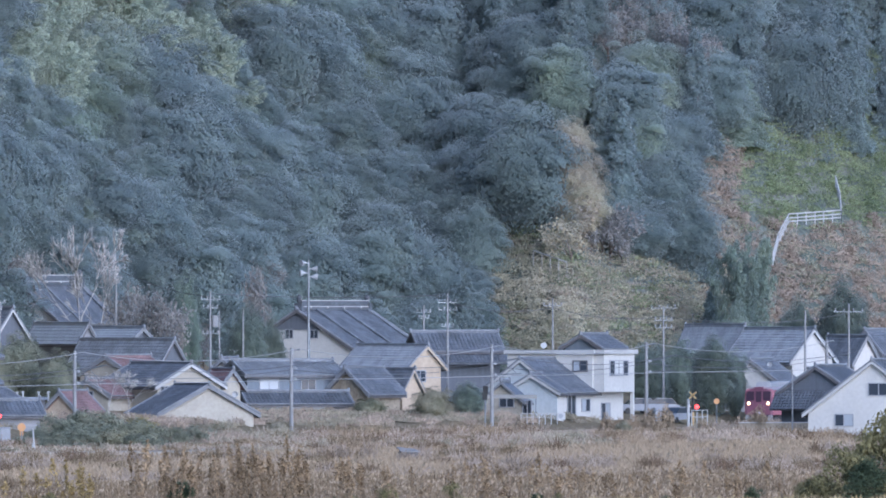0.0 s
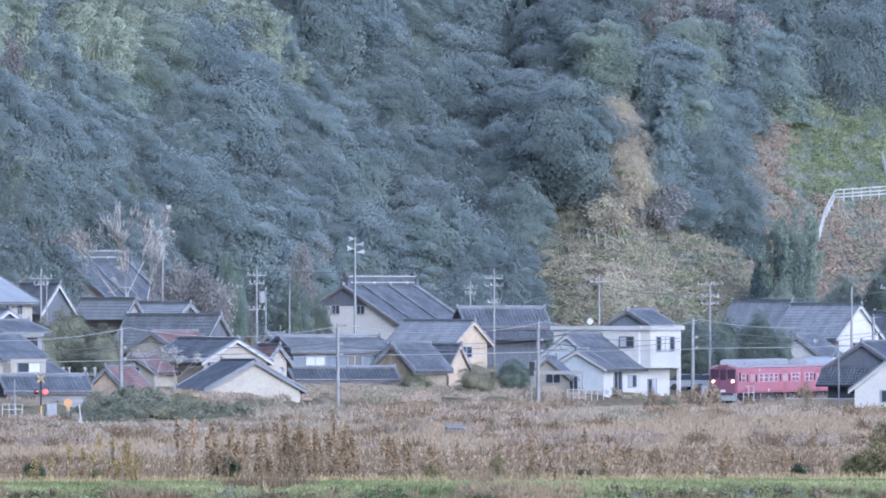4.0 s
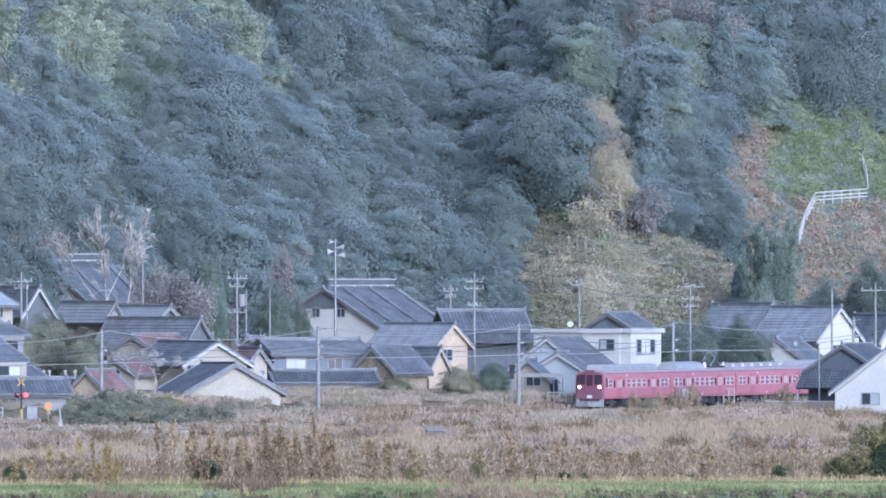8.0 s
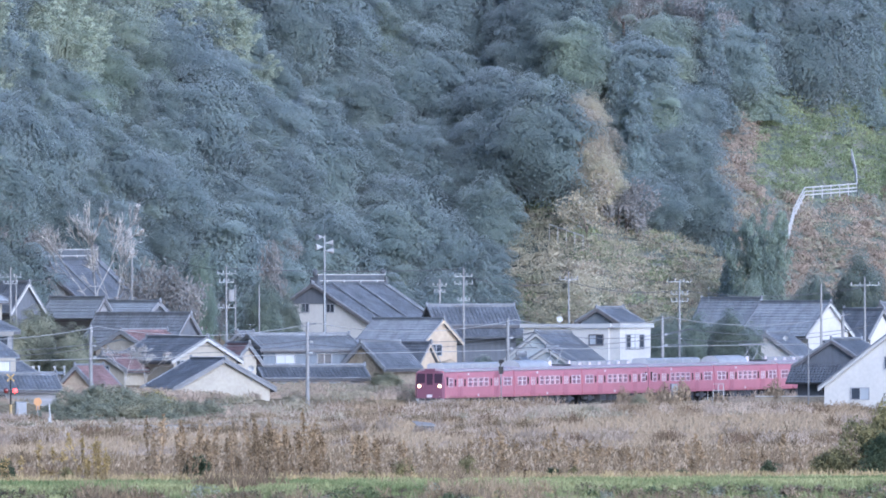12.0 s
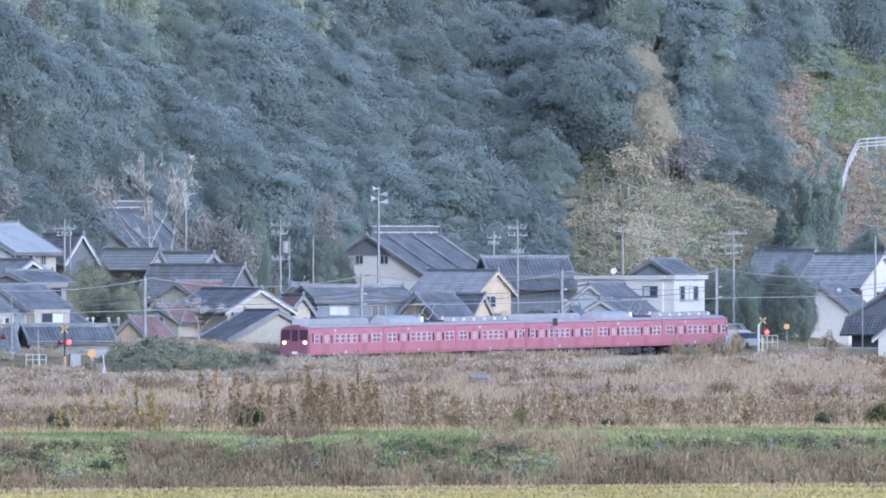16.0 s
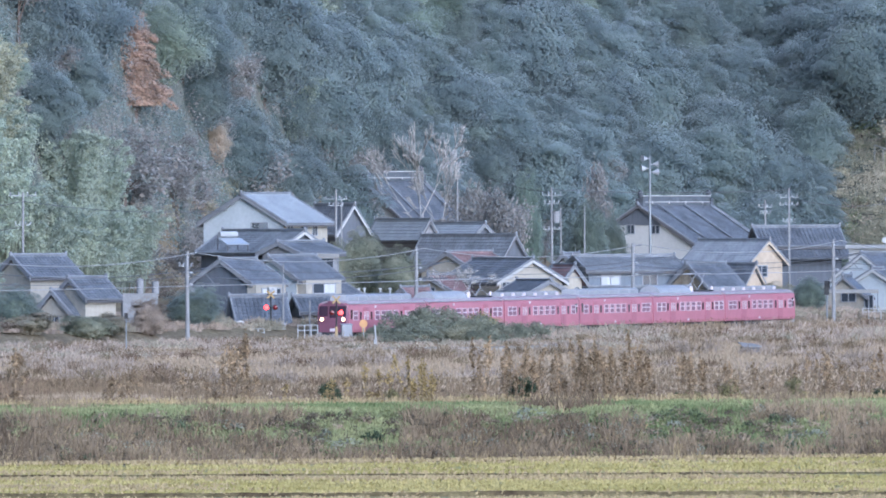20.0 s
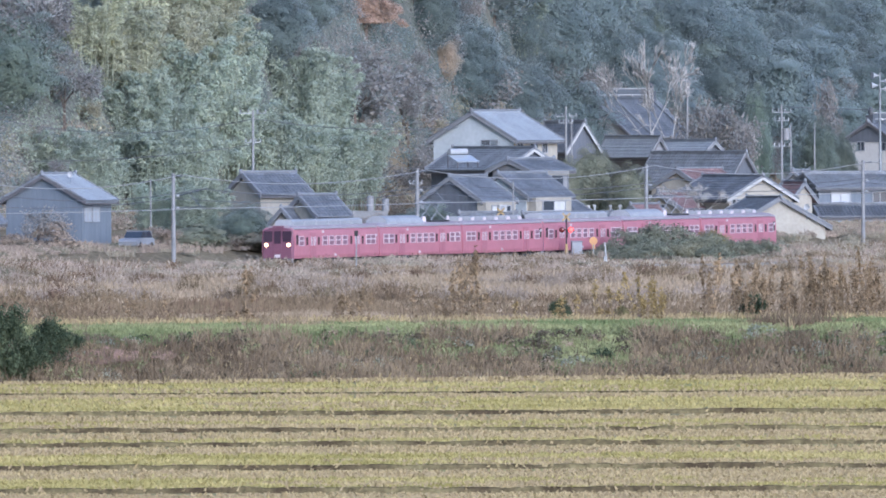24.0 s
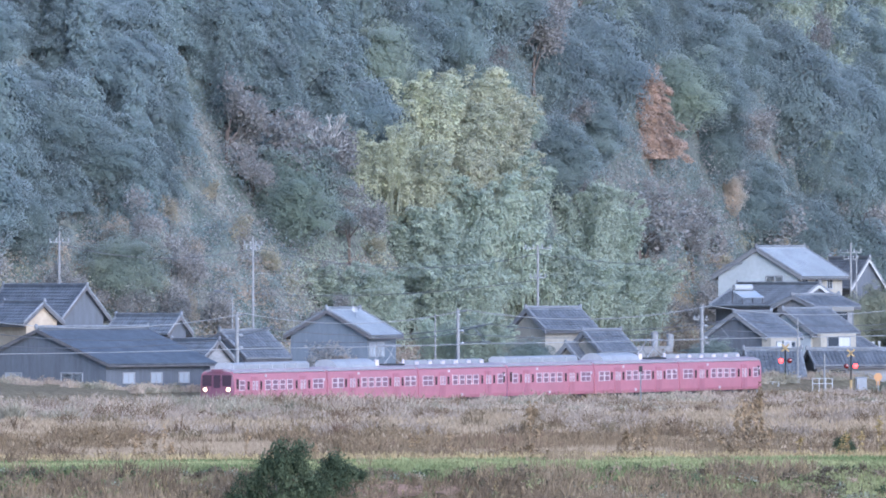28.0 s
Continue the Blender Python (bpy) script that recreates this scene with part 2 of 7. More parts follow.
surface("ivy", (0.24, 0.3, 0.17), 0.8, 0.3, 0.3, 2.0, second=(0.31, 0.35, 0.2), bump=0.0, through=0.3, spec=0.0)
surface("hedge", (0.27, 0.295, 0.22), 0.9, 0.25, 0.4, 3.0, second=(0.33, 0.33, 0.245), bump=0.0, through=0.35, spec=0.0)
pane_of("lens_dark", (0.12, 0.01, 0.01))
glowing("headlight", (1.0, 0.66, 0.34), 3.0)
glowing("red_lamp", (1.0, 0.05, 0.04), 2.6)


# ---- making meshes ----
class Geo:
    """Vertices and faces of one mesh."""

    def __init__(self):
        self.v, self.f = [], []

    def add(self, verts, faces):
        n = len(self.v)
        self.v += [tuple(p) for p in verts]
        self.f += [tuple(i + n for i in q) for q in faces]
        return self

    def box(self, x0, x1, y0, y1, z0, z1, m=None):
        p = [(x, y, z) for z in (z0, z1) for y in (y0, y1) for x in (x0, x1)]
        if m:
            p = [m @ Vector(q) for q in p]
        return self.add(p, [(0, 2, 3, 1), (4, 5, 7, 6), (0, 1, 5, 4), (2, 6, 7, 3), (0, 4, 6, 2), (1, 3, 7, 5)])

    def tube(self, a, b, r0, r1=None, n=6):
        a, b = Vector(a), Vector(b)
        r1 = r0 if r1 is None else r1
        d = (b - a).normalized()
        u = d.orthogonal().normalized()
        w = d.cross(u)
        p = []
        for c, r in ((a, r0), (b, r1)):
            p += [c + (u * math.cos(2 * math.pi * i / n) + w * math.sin(2 * math.pi * i / n)) * r for i in range(n)]
        f = [(i, (i + 1) % n, n + (i + 1) % n, n + i) for i in range(n)]
        return self.add(p, f + [tuple(reversed(range(n))), tuple(range(n, 2 * n))])

    def ball(self, c, rx, ry, rz, n=8, k=5):
        p = [(c[0], c[1], c[2] - rz)]
        for j in range(1, k):
            a = math.pi * j / k - math.pi / 2
            p += [(c[0] + rx * math.cos(a) * math.cos(2 * math.pi * i / n), c[1] + ry * math.cos(a) * math.sin(2 * math.pi * i / n),
                   c[2] + rz * math.sin(a)) for i in range(n)]
        p.append((c[0], c[1], c[2] + rz))
        f = [(0, 1 + (i + 1) % n, 1 + i) for i in range(n)]
        for j in range(k - 2):
            o = 1 + j * n
            f += [(o + i, o + (i + 1) % n, o + n + (i + 1) % n, o + n + i) for i in range(n)]
        o, t = 1 + (k - 2) * n, len(p) - 1
        f += [(o + i, o + (i + 1) % n, t) for i in range(n)]
        return self.add(p, f)

    def slab(self, quad, t):
        """A plate: a flat polygon given thickness t downward along its normal."""
        q = [Vector(p) for p in quad]
        n = (q[1] - q[0]).cross(q[2] - q[0]).normalized() * t
        k = len(q)
        f = [tuple(range(k)), tuple(reversed(range(k, 2 * k)))] + [(i, k + i, k + (i + 1) % k, (i + 1) % k) for i in range(k)]
        return self.add(q + [p - n for p in q], f)

    def mesh(self, name, smooth=False):
        me = bpy.data.meshes.new(name)
        me.from_pydata(self.v, [], self.f)
        if smooth:
            me.shade_smooth()
        return me


def part(name, geo, material, parent=None, label="", at=None, smooth=False):
    """Link geo (or a mesh) as one mesh object under parent."""
    me = geo.mesh(name, smooth) if isinstance(geo, Geo) else geo
    if not me.materials:
        me.materials.append(MATS[material])
    ob = new(name, me)
    if parent:
        ob.parent = parent
    if at:
        ob.matrix_basis = at
    return tagged(ob, label)


def thing(name, label, category, at, group=""):
    ob = new(name)
    ob.matrix_basis = at
    return tagged(ob, label, category, group)


def cards(name, centres, normals, sizes, long=1.0, rng=None, along=None):
    """A mesh of many small leaf plates; along: the way in which each one is long."""
    n = len(centres)
    nr = normals / (np.linalg.norm(normals, axis=1, keepdims=True) + 1e-9)
    ref = rng.normal(size=(n, 3)) if along is None else along
    u = np.cross(nr, ref)
    u /= np.linalg.norm(u, axis=1, keepdims=True) + 1e-9
    w = np.cross(nr, u)
    s = sizes[:, None] / 2
    p = np.stack([centres - w * s * long, centres + u * s, centres + w * s * long, centres - u * s], 1).reshape(-1, 3)
    return p, np.arange(4 * n).reshape(n, 4)


def mesh_arrays(name, pieces):
    """One mesh from pairs of points and four-cornered faces."""
    vs, fs, o = [], [], 0
    for p, f in pieces:
        vs.append(p)
        fs.append(f + o)
        o += len(p)
    me = bpy.data.meshes.new(name)
    v, f = np.concatenate(vs), np.concatenate(fs)
    me.vertices.add(len(v))
    me.vertices.foreach_set("co", v.astype(np.float32).ravel())
    k = f.shape[1]
    me.loops.add(f.size)
    me.loops.foreach_set("vertex_index", f.astype(np.int32).ravel())
    me.polygons.add(len(f))
    me.polygons.foreach_set("loop_start", np.arange(0, f.size, k, dtype=np.int32))
    me.update(calc_edges=True)
    return me


def geo_arrays(g):
    """The four-cornered faces of a Geo (triangles doubled at their end) as arrays."""
    return np.array(g.v, float), np.array([q if len(q) == 4 else (*q, q[-1]) for q in g.f if len(q) in (3, 4)])


# ---- the lie of the land ----
TRACK_TURN = radians(18.75)


def track_y(x):
    """Depth of the track's near rail line at x."""
    return 1751 + x / math.tan(TRACK_TURN)


FOOT_X = (-300, -125, -95, -67, -50, -38, -20, 0, 15, 35, 60, 300)
FOOT_Y = (1400, 1560, 1600, 1660, 1770, 1880, 1920, 1950, 1935, 1960, 2000, 2200)


def foot_y(x):
    """Depth at which the wooded hill begins."""
    return float(np.interp(x, FOOT_X, FOOT_Y))


def land(x, y):
    """Height of the ground."""
    q = y - track_y(x)
    z = 0.0
    if y > 985 and q < 0:
        z = (1.0 + 0.3 * noise.noise((x * 0.05, y * 0.02, 3.0))) * min(1, (y - 985) / 20) * min(1, max(0, (1290 - y) / 90))
    village = 1.4 + 0.018 * q
    if q > 20:
        z = village
    elif q > -14:
        z = 0.1 - 0.001 * x + (village - 0.1) * max(0, (q - 9) / 11)
    elif q > -30:
        z = (0.1 - 0.001 * x) * (q + 30) / 16
    if y < 300:
        # the rise on which the camera stands
        z += 10.9 * min(1, max(0, (300 - y) / 270)) ** 1.5
    up = y - foot_y(x)
    if up > 0:
        z += 0.72 * min(up, 150) + 1.5 * noise.noise((x * 0.04, y * 0.03, 0))
    return z


def ground_sheet():
    xs = sorted(set([-4000, -1500, -700, -400, -250, 250, 400, 700, 1500, 4000] + list(np.arange(-160, 121, 4.0))))
    ys = sorted(set([-3000, -500, -50, 0, 30, 60, 90, 120, 150, 180, 210, 240, 270, 300, 400] + list(np.arange(500, 1400, 25.0)) + list(np.arange(1400, 2260, 4.0)) + [2400, 2700, 3200, 4500]))
    v = [(x, y, land(x, y) - (2.0 if y > foot_y(x) + 5 else 0)) for y in ys for x in xs]
    n = len(xs)
    f = [(j * n + i, j * n + i + 1, (j + 1) * n + i + 1, (j + 1) * n + i) for j in range(len(ys) - 1) for i in range(n - 1)]
    g = Geo()
    g.add(v, f)
    return tagged(part("ground", g, "soil", smooth=True), "brown earth of the plain, rising to a wooded hill", "ground", kind="structure")


ground = ground_sheet()


# ---- fields, dike and reeds ----
def blades(points, heights, widths, lean, rng, up=None):
    """Upright plates, one for each point: stems and grass."""
    n = len(points)
    a = rng.uniform(0, math.pi, n) * 0.35 - 0.5
    u = np.stack([np.cos(a), np.sin(a), np.zeros(n)], 1) * (widths / 2)[:, None]
    top = points + np.stack([rng.normal(size=n) * lean * heights, rng.normal(size=n) * lean * heights, heights], 1)
    p = np.stack([points - u, points + u, top + u * 0.6, top - u * 0.6], 1).reshape(-1, 3)
    return p, np.arange(4 * n).reshape(n, 4)


def stuff(name, label, category, pieces, material):
    me = mesh_arrays(name, pieces)
    return tagged(part(name, me, material), label, category, kind="stuff")


# the paddy strips lie between low earth bunds
BUNDS = (595, 639, 681, 730, 763, 807, 869)
DIKE_FRONT, DIKE_TOP = 938.0, 2.3


def dike_shift(x):
    """The dike runs a little aslant, nearer on the left."""
    return -18 + 0.42 * x


def paddy():
    g = Geo()
    edges = (380, 430, 480, 520, 560) + BUNDS + (DIKE_FRONT + 3,)
    for i in range(len(edges) - 1):
        strip = Geo()
        a, b = edges[i] + 0.5, edges[i + 1]
        xs = np.linspace(-120, 80, 41)
        v = [(x, y, 0.03 + 0.05 * noise.noise((x * 0.1, y * 0.1, 0))) for y in (a, (a + b) / 2, b) for x in xs]
        f = [(j * 41 + k, j * 41 + k + 1, (j + 1) * 41 + k + 1, (j + 1) * 41 + k) for j in range(2) for k in range(40)]
        strip.add(v, f)
        tagged(part("paddy_strip", strip, "stubble"), "harvested paddy strip with straw stubble", "field", "paddy strips", kind="structure")
    for y in BUNDS + (560, 520):
        b = Geo()
        xs = np.arange(-120, 81, 0.8)
        v = []
        for x in xs:
            h = 0.2 + 0.09 * noise.noise((x * 0.15, y, 1)) + 0.09 * noise.noise((x * 0.9, y, 5))
            w = 0.15 * noise.noise((x * 0.3, y, 9))
            if y == 869:
                h *= 0.5
            v += [(x, y - 0.25 + w, -0.05), (x, y - 0.1 + w, h), (x, y + 0.5 + w, h + 0.02), (x, y + 0.9, 0)]
        n = len(xs)
        f = [(i * 4 + k, i * 4 + 4 + k, i * 4 + 5 + k, i * 4 + 1 + k) for i in range(n - 1) for k in range(3)]
        b.add(v, f)
        tagged(part("earth_bund", b, "furrow"), "low dark earth bund between paddy strips", "bund", "earth bunds", kind="structure")


paddy()


def stubble():
    rng = np.random.default_rng(3)
    out = {"straw": [], "grass_young": []}
    n = 122000
    y = 1 / rng.uniform(1 / 944, 1 / 575, n)
    x = rng.uniform(-0.07, 0.026, n) * y
    pts = np.stack([x, y, np.full(n, 0.03)], 1)
    keep = []
    for px, py, _ in pts:
        d = min(abs(py - b) for b in BUNDS)
        near = min((b - py) for b in BUNDS + (950,) if b > py)
        k = noise.noise((px * 0.05, py * 0.09, 2.0)) + 0.5 * noise.noise((px * 0.4, py * 0.3, 7.0))
        # straw lies along the far side of each strip, regrowth is greener on the near side
        green = k + (0.28 if near > 20 else -0.3) + (0.25 if 812 < py < 906 else 0.0) > 0.2
        keep.append((d > 0.7 and near > 5 + 4 * k and py < 936 + dike_shift(px), green))
    keep = np.array(keep)
    for name, sel in (("straw", keep[:, 0] & ~keep[:, 1]), ("grass_young", keep[:, 0] & keep[:, 1])):
        p = pts[sel]
        m = len(p)
        pieces = [blades(p + rng.normal(size=p.shape) * (0.1, 0.1, 0), rng.uniform(0.05, 0.17, m), rng.uniform(0.04, 0.11, m), 0.5, rng) for _ in range(3)]
        if name == "straw":
            stuff("straw_stubble", "pale cut straw stubble on the paddies", "stubble", pieces, "straw")
        else:
            stuff("rice_regrowth", "yellow-green regrowth on the harvested paddies", "grass", pieces, "rice_green")
    # loose straw heads on the bunds' edges and at the field's end
    m = 9000
    bx = rng.uniform(-66, 26, m)
    by = np.where(rng.random(m) < 0.5, 936 + dike_shift(bx) + rng.normal(size=m) * 0.6, rng.choice(BUNDS, m) + rng.uniform(-0.2, 0.6, m))
    stuff("bund_straw", "bleached straw fringe along the bunds", "straw",
          [blades(np.stack([bx, by, np.full(m, 0.12)], 1), rng.uniform(0.05, 0.18, m), rng.uniform(0.06, 0.14, m), 0.5, rng)], "straw")


stubble()


def dike_z(y, x=0.0):
    """The dike's profile: a steep front, a flat top, a gentle back."""
    w = 0.7 * noise.noise((x * 0.12, 4.0, 0.0)) + 0.3 * noise.noise((x * 0.5, 8.0, 0.0))
    return float(np.interp(y - w, (DIKE_FRONT, DIKE_FRONT + 2, DIKE_FRONT + 7, DIKE_FRONT + 12, 972, 990), (0, 0.5, 1.7, DIKE_TOP, DIKE_TOP + 0.1, 0.9)))


def dike():
    g = Geo()
    xs = np.arange(-200, 161, 1.0)
    ys = [937.0 + 1.0 * i for i in range(21)] + [962, 972, 978, 984, 991]
    n = len(xs)
    g.add([(x, y + dike_shift(x), dike_z(y, x) + 0.12 * noise.noise((x * 0.8, y * 0.8, 2))) for y in ys for x in xs],
          [(j * n + i, j * n + i + 1, (j + 1) * n + i + 1, (j + 1) * n + i) for j in range(len(ys) - 1) for i in range(n - 1)])
    tagged(part("dike", g, "dike_earth", smooth=True), "grassy earth dike across the plain", "dike", kind="structure")
    rng = np.random.default_rng(8)
    # what grows on its front: fresh grass above and in patches, dry weeds below
    sets = {"grass": [], "weed": [], "pale": []}
    for _ in range(80000):
        y = rng.uniform(937.5, 972)
        x = rng.uniform(-0.068, 0.029) * y
        z = dike_z(y, x)
        k = noise.noise((x * 0.16, y * 0.2, 3.0)) + 0.6 * noise.noise((x * 0.6, y * 0.5, 6.0))
        fresh = (z - 1.7) * 0.9 + k * 1.15 + (1.3 if -21.5 < x < -17 and z > 0.35 else 0) + (0.9 if -5.5 < x < 3.5 and z < 1.7 else 0) + (0.4 if x > 6 else 0) - (0.35 if x < -24 and z < 1.6 else 0)
        if y > 967 and rng.random() < 0.5:
            sets["pale"].append((x, y + dike_shift(x), z))
        elif fresh > -0.1:
            sets["grass"].append((x, y + dike_shift(x), z))
        elif rng.random() < 0.12:
            sets["pale"].append((x, y + dike_shift(x), z))
        elif rng.random() < 0.85:
            sets["weed"].append((x, y + dike_shift(x), z))
    for key, nm, lab, mat, h0, h1, w in (("grass", "dike_grass", "fresh green grass on the dike", "grass_blade", 0.06, 0.24, 0.06),
                                         ("weed", "dike_weeds", "dry brown weeds on the dike's face", "dry_weed", 0.2, 0.75, 0.034),
                                         ("pale", "dike_straw", "bleached grass along the dike", "straw", 0.12, 0.42, 0.06)):
        p = np.array(sets[key])
        m = len(p)
        hs = rng.uniform(h0, h1, m) * (0.6 + 0.8 * rng.random(m))
        pieces = [blades(p + rng.normal(size=p.shape) * (0.12, 0.12, 0), hs, rng.uniform(0.5, 1.4, m) * w, 0.4, rng) for _ in range(3)]
        stuff(nm, lab, "grass", pieces, mat)


dike()


def brambles():
    """Tangled mounds on the dike's face."""
    mounds(15, 900, 11.0, "brambles", "dark tangled brambles on the dike's face", "bramble")
    mounds(18, 420, 71.0, "green_tangle", "dull green weeds in patches on the dike's face", "grass_blade")
    mounds(19, 200, 91.0, "dark_tangle", "dark green scrub in patches on the dike's face", "bush_green")
    mounds(16, 200, 31.0, "dike_scrub", "grey-green low scrub on the dike's face", "hedge")
    mounds(17, 260, 51.0, "pale_tangle", "bleached dead grass tangles on the dike's face", "reed_plume")


def mounds(seed, count, patch, name, label, material):
    rng = np.random.default_rng(seed)
    c, nn, sz = [], [], []
    for _ in range(count):
        y = rng.uniform(938.5, 948)
        x = rng.uniform(-0.068, 0.029) * y
        if noise.noise((x * 0.2, y * 0.2, patch)) + rng.normal() * 0.2 < -0.05:
            continue
        r, h = rng.uniform(0.25, 0.75), rng.uniform(0.2, 0.6)
        d = rng.normal(size=(120, 3))
        d /= np.linalg.norm(d, axis=1, keepdims=True)
        d[:, 2] = np.abs(d[:, 2])
        c.append(d * (r, r, h) * rng.uniform(0.6, 1.1, (120, 1)) + (x, y + dike_shift(x), dike_z(y, x)))
        nn.append(d + rng.normal(size=d.shape) * 0.6)
        sz.append(rng.uniform(0.04, 0.1, 120))
    c, nn, sz = np.concatenate(c), np.concatenate(nn), np.concatenate(sz)
    stuff(name, label, "brambles", [cards(name, c, nn, sz, 1.8, rng)], material)


brambles()


def bare_bank():
    """Where the dike's face has slipped and shows its red earth."""
    for x0, x1, lo, hi in ((-43.6, -40.2, 0.95, 1.75), (-46.0, -44.4, 1.2, 1.8), (-39.6, -38.4, 1.1, 1.6)):
        g = Geo()
        n = 14
        v = []
        for j in range(6):
            for i in range(n):
                x = x0 + (x1 - x0) * i / (n - 1)
                edge = 1 - abs(i / (n - 1) - 0.5) * 1.2
                z = lo + (hi - lo) * (0.5 + (j / 5 - 0.5) * edge)
                y = float(np.interp(z, (0, 0.5, 1.7, DIKE_TOP), (DIKE_FRONT, DIKE_FRONT + 2, DIKE_FRONT + 7, DIKE_FRONT + 12)))
                v.append((x, y + dike_shift(x) - 1.3 + 0.25 * noise.noise((x * 1.5, z * 3, 2)), z + 0.12 * noise.noise((x * 2, z * 4, 7))))
        g.add(v, [(j * n + i, j * n + i + 1, (j + 1) * n + i + 1, (j + 1) * n + i) for j in range(5) for i in range(n - 1)])
        tagged(part("bare_earth", g, "red_soil"), "bare red-brown earth on the dike's face", "earth", kind="structure")


bare_bank()


def reeds():
    """Pale reeds behind the dike, and flat dry grass beyond them."""
    rng = np.random.default_rng(12)
    pts, hs, tone = [], [], []
    for _ in range(90000):
        y = 1 / rng.uniform(1 / 1290, 1 / 994)
        x = rng.uniform(-0.07, 0.03) * y
        k = noise.noise((x * 0.07, y * 0.02, 1.0)) + 0.5 * noise.noise((x * 0.35, y * 0.08, 4.0))
        tall = 1.0 + 0.6 * k + (0.4 if x > -14 else -0.2)
        if y > 1150:
            tall *= 0.6
        if k < -0.55 or (x < -16 and y > 1120 and k < 0.15):
            tall = 0.5
        pts.append((x, y, land(x, y) - 0.05))
        hs.append(max(0.35, tall * rng.uniform(0.7, 1.1)))
        tone.append(noise.noise((x * 0.12, y * 0.05, 9.0)) + rng.normal() * 0.35)
    p, h, tone = np.array(pts), np.array(hs), np.array(tone)
    m = len(p)
    w = rng.uniform(0.025, 0.07, m)
    pale = np.array([a < -20 and noise.noise((a * 0.06, b * 0.018, 6.0)) + 0.4 * noise.noise((a * 0.4, b * 0.1, 3.0)) > -0.12 for a, b, _ in p])
    h = np.where(pale, h * 0.6, h)
    red = (tone > 0.25) & ~pale
    for sel, nm, lab, mat in ((pale, "pale_grass", "bleached low grass behind the dike", "reed_plume"), (~red & ~pale, "reeds", "pale dry reeds behind the dike", "reed"), (red, "withered_weeds", "reddish brown withered weeds among the reeds", "withered")):
        pieces = [blades(p[sel], h[sel], w[sel], 0.08, rng), blades(p[sel] + rng.normal(size=(sel.sum(), 3)) * (0.3, 0.3, 0), h[sel] * 0.7, w[sel] * 1.3, 0.15, rng),
                  blades(p[sel] + rng.normal(size=(sel.sum(), 3)) * (0.3, 0.5, 0), h[sel] * 0.5, w[sel] * 1.5, 0.5, rng)]
        stuff(nm, lab, "reeds", pieces, mat)
    up = h > 0.9
    q = p[up] + np.stack([rng.normal(size=up.sum()) * 0.15, rng.normal(size=up.sum()) * 0.15, h[up]], 1)
    pick = rng.random(len(q)) < 0.75
    q = q[pick]
    stuff("reed_plumes", "soft pale plumes on the reeds", "reeds",
          [cards("plumes", q, rng.normal(size=q.shape), rng.uniform(0.05, 0.12, len(q)), 3.2, rng, np.tile((0.3, 0.0, 1.0), (len(q), 1)) + rng.normal(size=q.shape) * 0.3)], "reed_plume")
    # dry meadow
    n = 90000
    y = 1 / rng.uniform(1 / 1760, 1 / 1270, n)
    x = rng.uniform(-0.068, 0.028, n) * y
    ok = np.array([b - track_y(a) < -26 for a, b in zip(x, y)])
    x, y = x[ok], y[ok]
    z = np.array([land(a, b) for a, b in zip(x, y)])
    n = len(x)
    stuff("dry_meadow", "straw-coloured dry grass on the plain", "grass",
          [blades(np.stack([x, y, z - 0.03], 1), rng.uniform(0.15, 0.5, n), rng.uniform(0.04, 0.1, n), 0.4, rng)], "reed_plume")


reeds()


def tufts(name, label, category, spots, material, seed, per=72):
    """Weedy brush: fans of thin blades at the spots (x, y, z, radius, height)."""
    rng = np.random.default_rng(seed)
    q = np.repeat(np.array(spots), per, axis=0)
    n = len(q)
    a, d = rng.uniform(0, 2 * math.pi, n), np.sqrt(rng.uniform(0, 1, n))
    p = np.stack([q[:, 0] + np.cos(a) * d * q[:, 3], q[:, 1] + np.sin(a) * d * q[:, 3], q[:, 2]], 1)
    h = q[:, 4] * (1.15 - 0.6 * d) * rng.uniform(0.55, 1.1, n)
    return stuff(name, label, category, [blades(p, h, rng.uniform(0.03, 0.075, n), 0.45, rng),
                                         cards(name, p + np.stack([rng.normal(size=n) * 0.15, rng.normal(size=n) * 0.15, h * rng.uniform(0.6, 1.05, n)], 1), rng.normal(size=(n, 3)), rng.uniform(0.05, 0.12, n), 2.0, rng)], material)


def meadow_clumps():
    """Withered shrubs and weeds that stand in patches on the dry meadow."""
    rng = np.random.default_rng(44)
    sets = {"withered": [], "brush": [], "reed": []}
    while sum(len(v) for v in sets.values()) < 1500:
        y = 1 / rng.uniform(1 / 1640, 1 / 1010)
        x = rng.uniform(-0.068, 0.028) * y
        k = noise.noise((x * 0.09, y * 0.012, 5.0)) + 0.6 * noise.noise((x * 0.3, y * 0.04, 2.0))
        if y - track_y(x) > -26 or k < 0.12 or -35 < x < -15 and 1555 < y < 1610:
            continue
        key = "withered" if rng.random() < 0.4 else "brush" if y > 1200 else "reed"
        sets[key].append((x, y, land(x, y) - 0.1, rng.uniform(0.5, 1.4), rng.uniform(0.5, 1.5)))
    for key, nm, lab in (("withered", "withered_shrubs", "reddish withered shrubs in the dry meadow"), ("brush", "meadow_brush", "grey-brown brush in the dry meadow"), ("reed", "reed_clumps", "tufts of taller brown reeds")):
        tufts(nm, lab, "brush", sets[key], key, 15, 60)


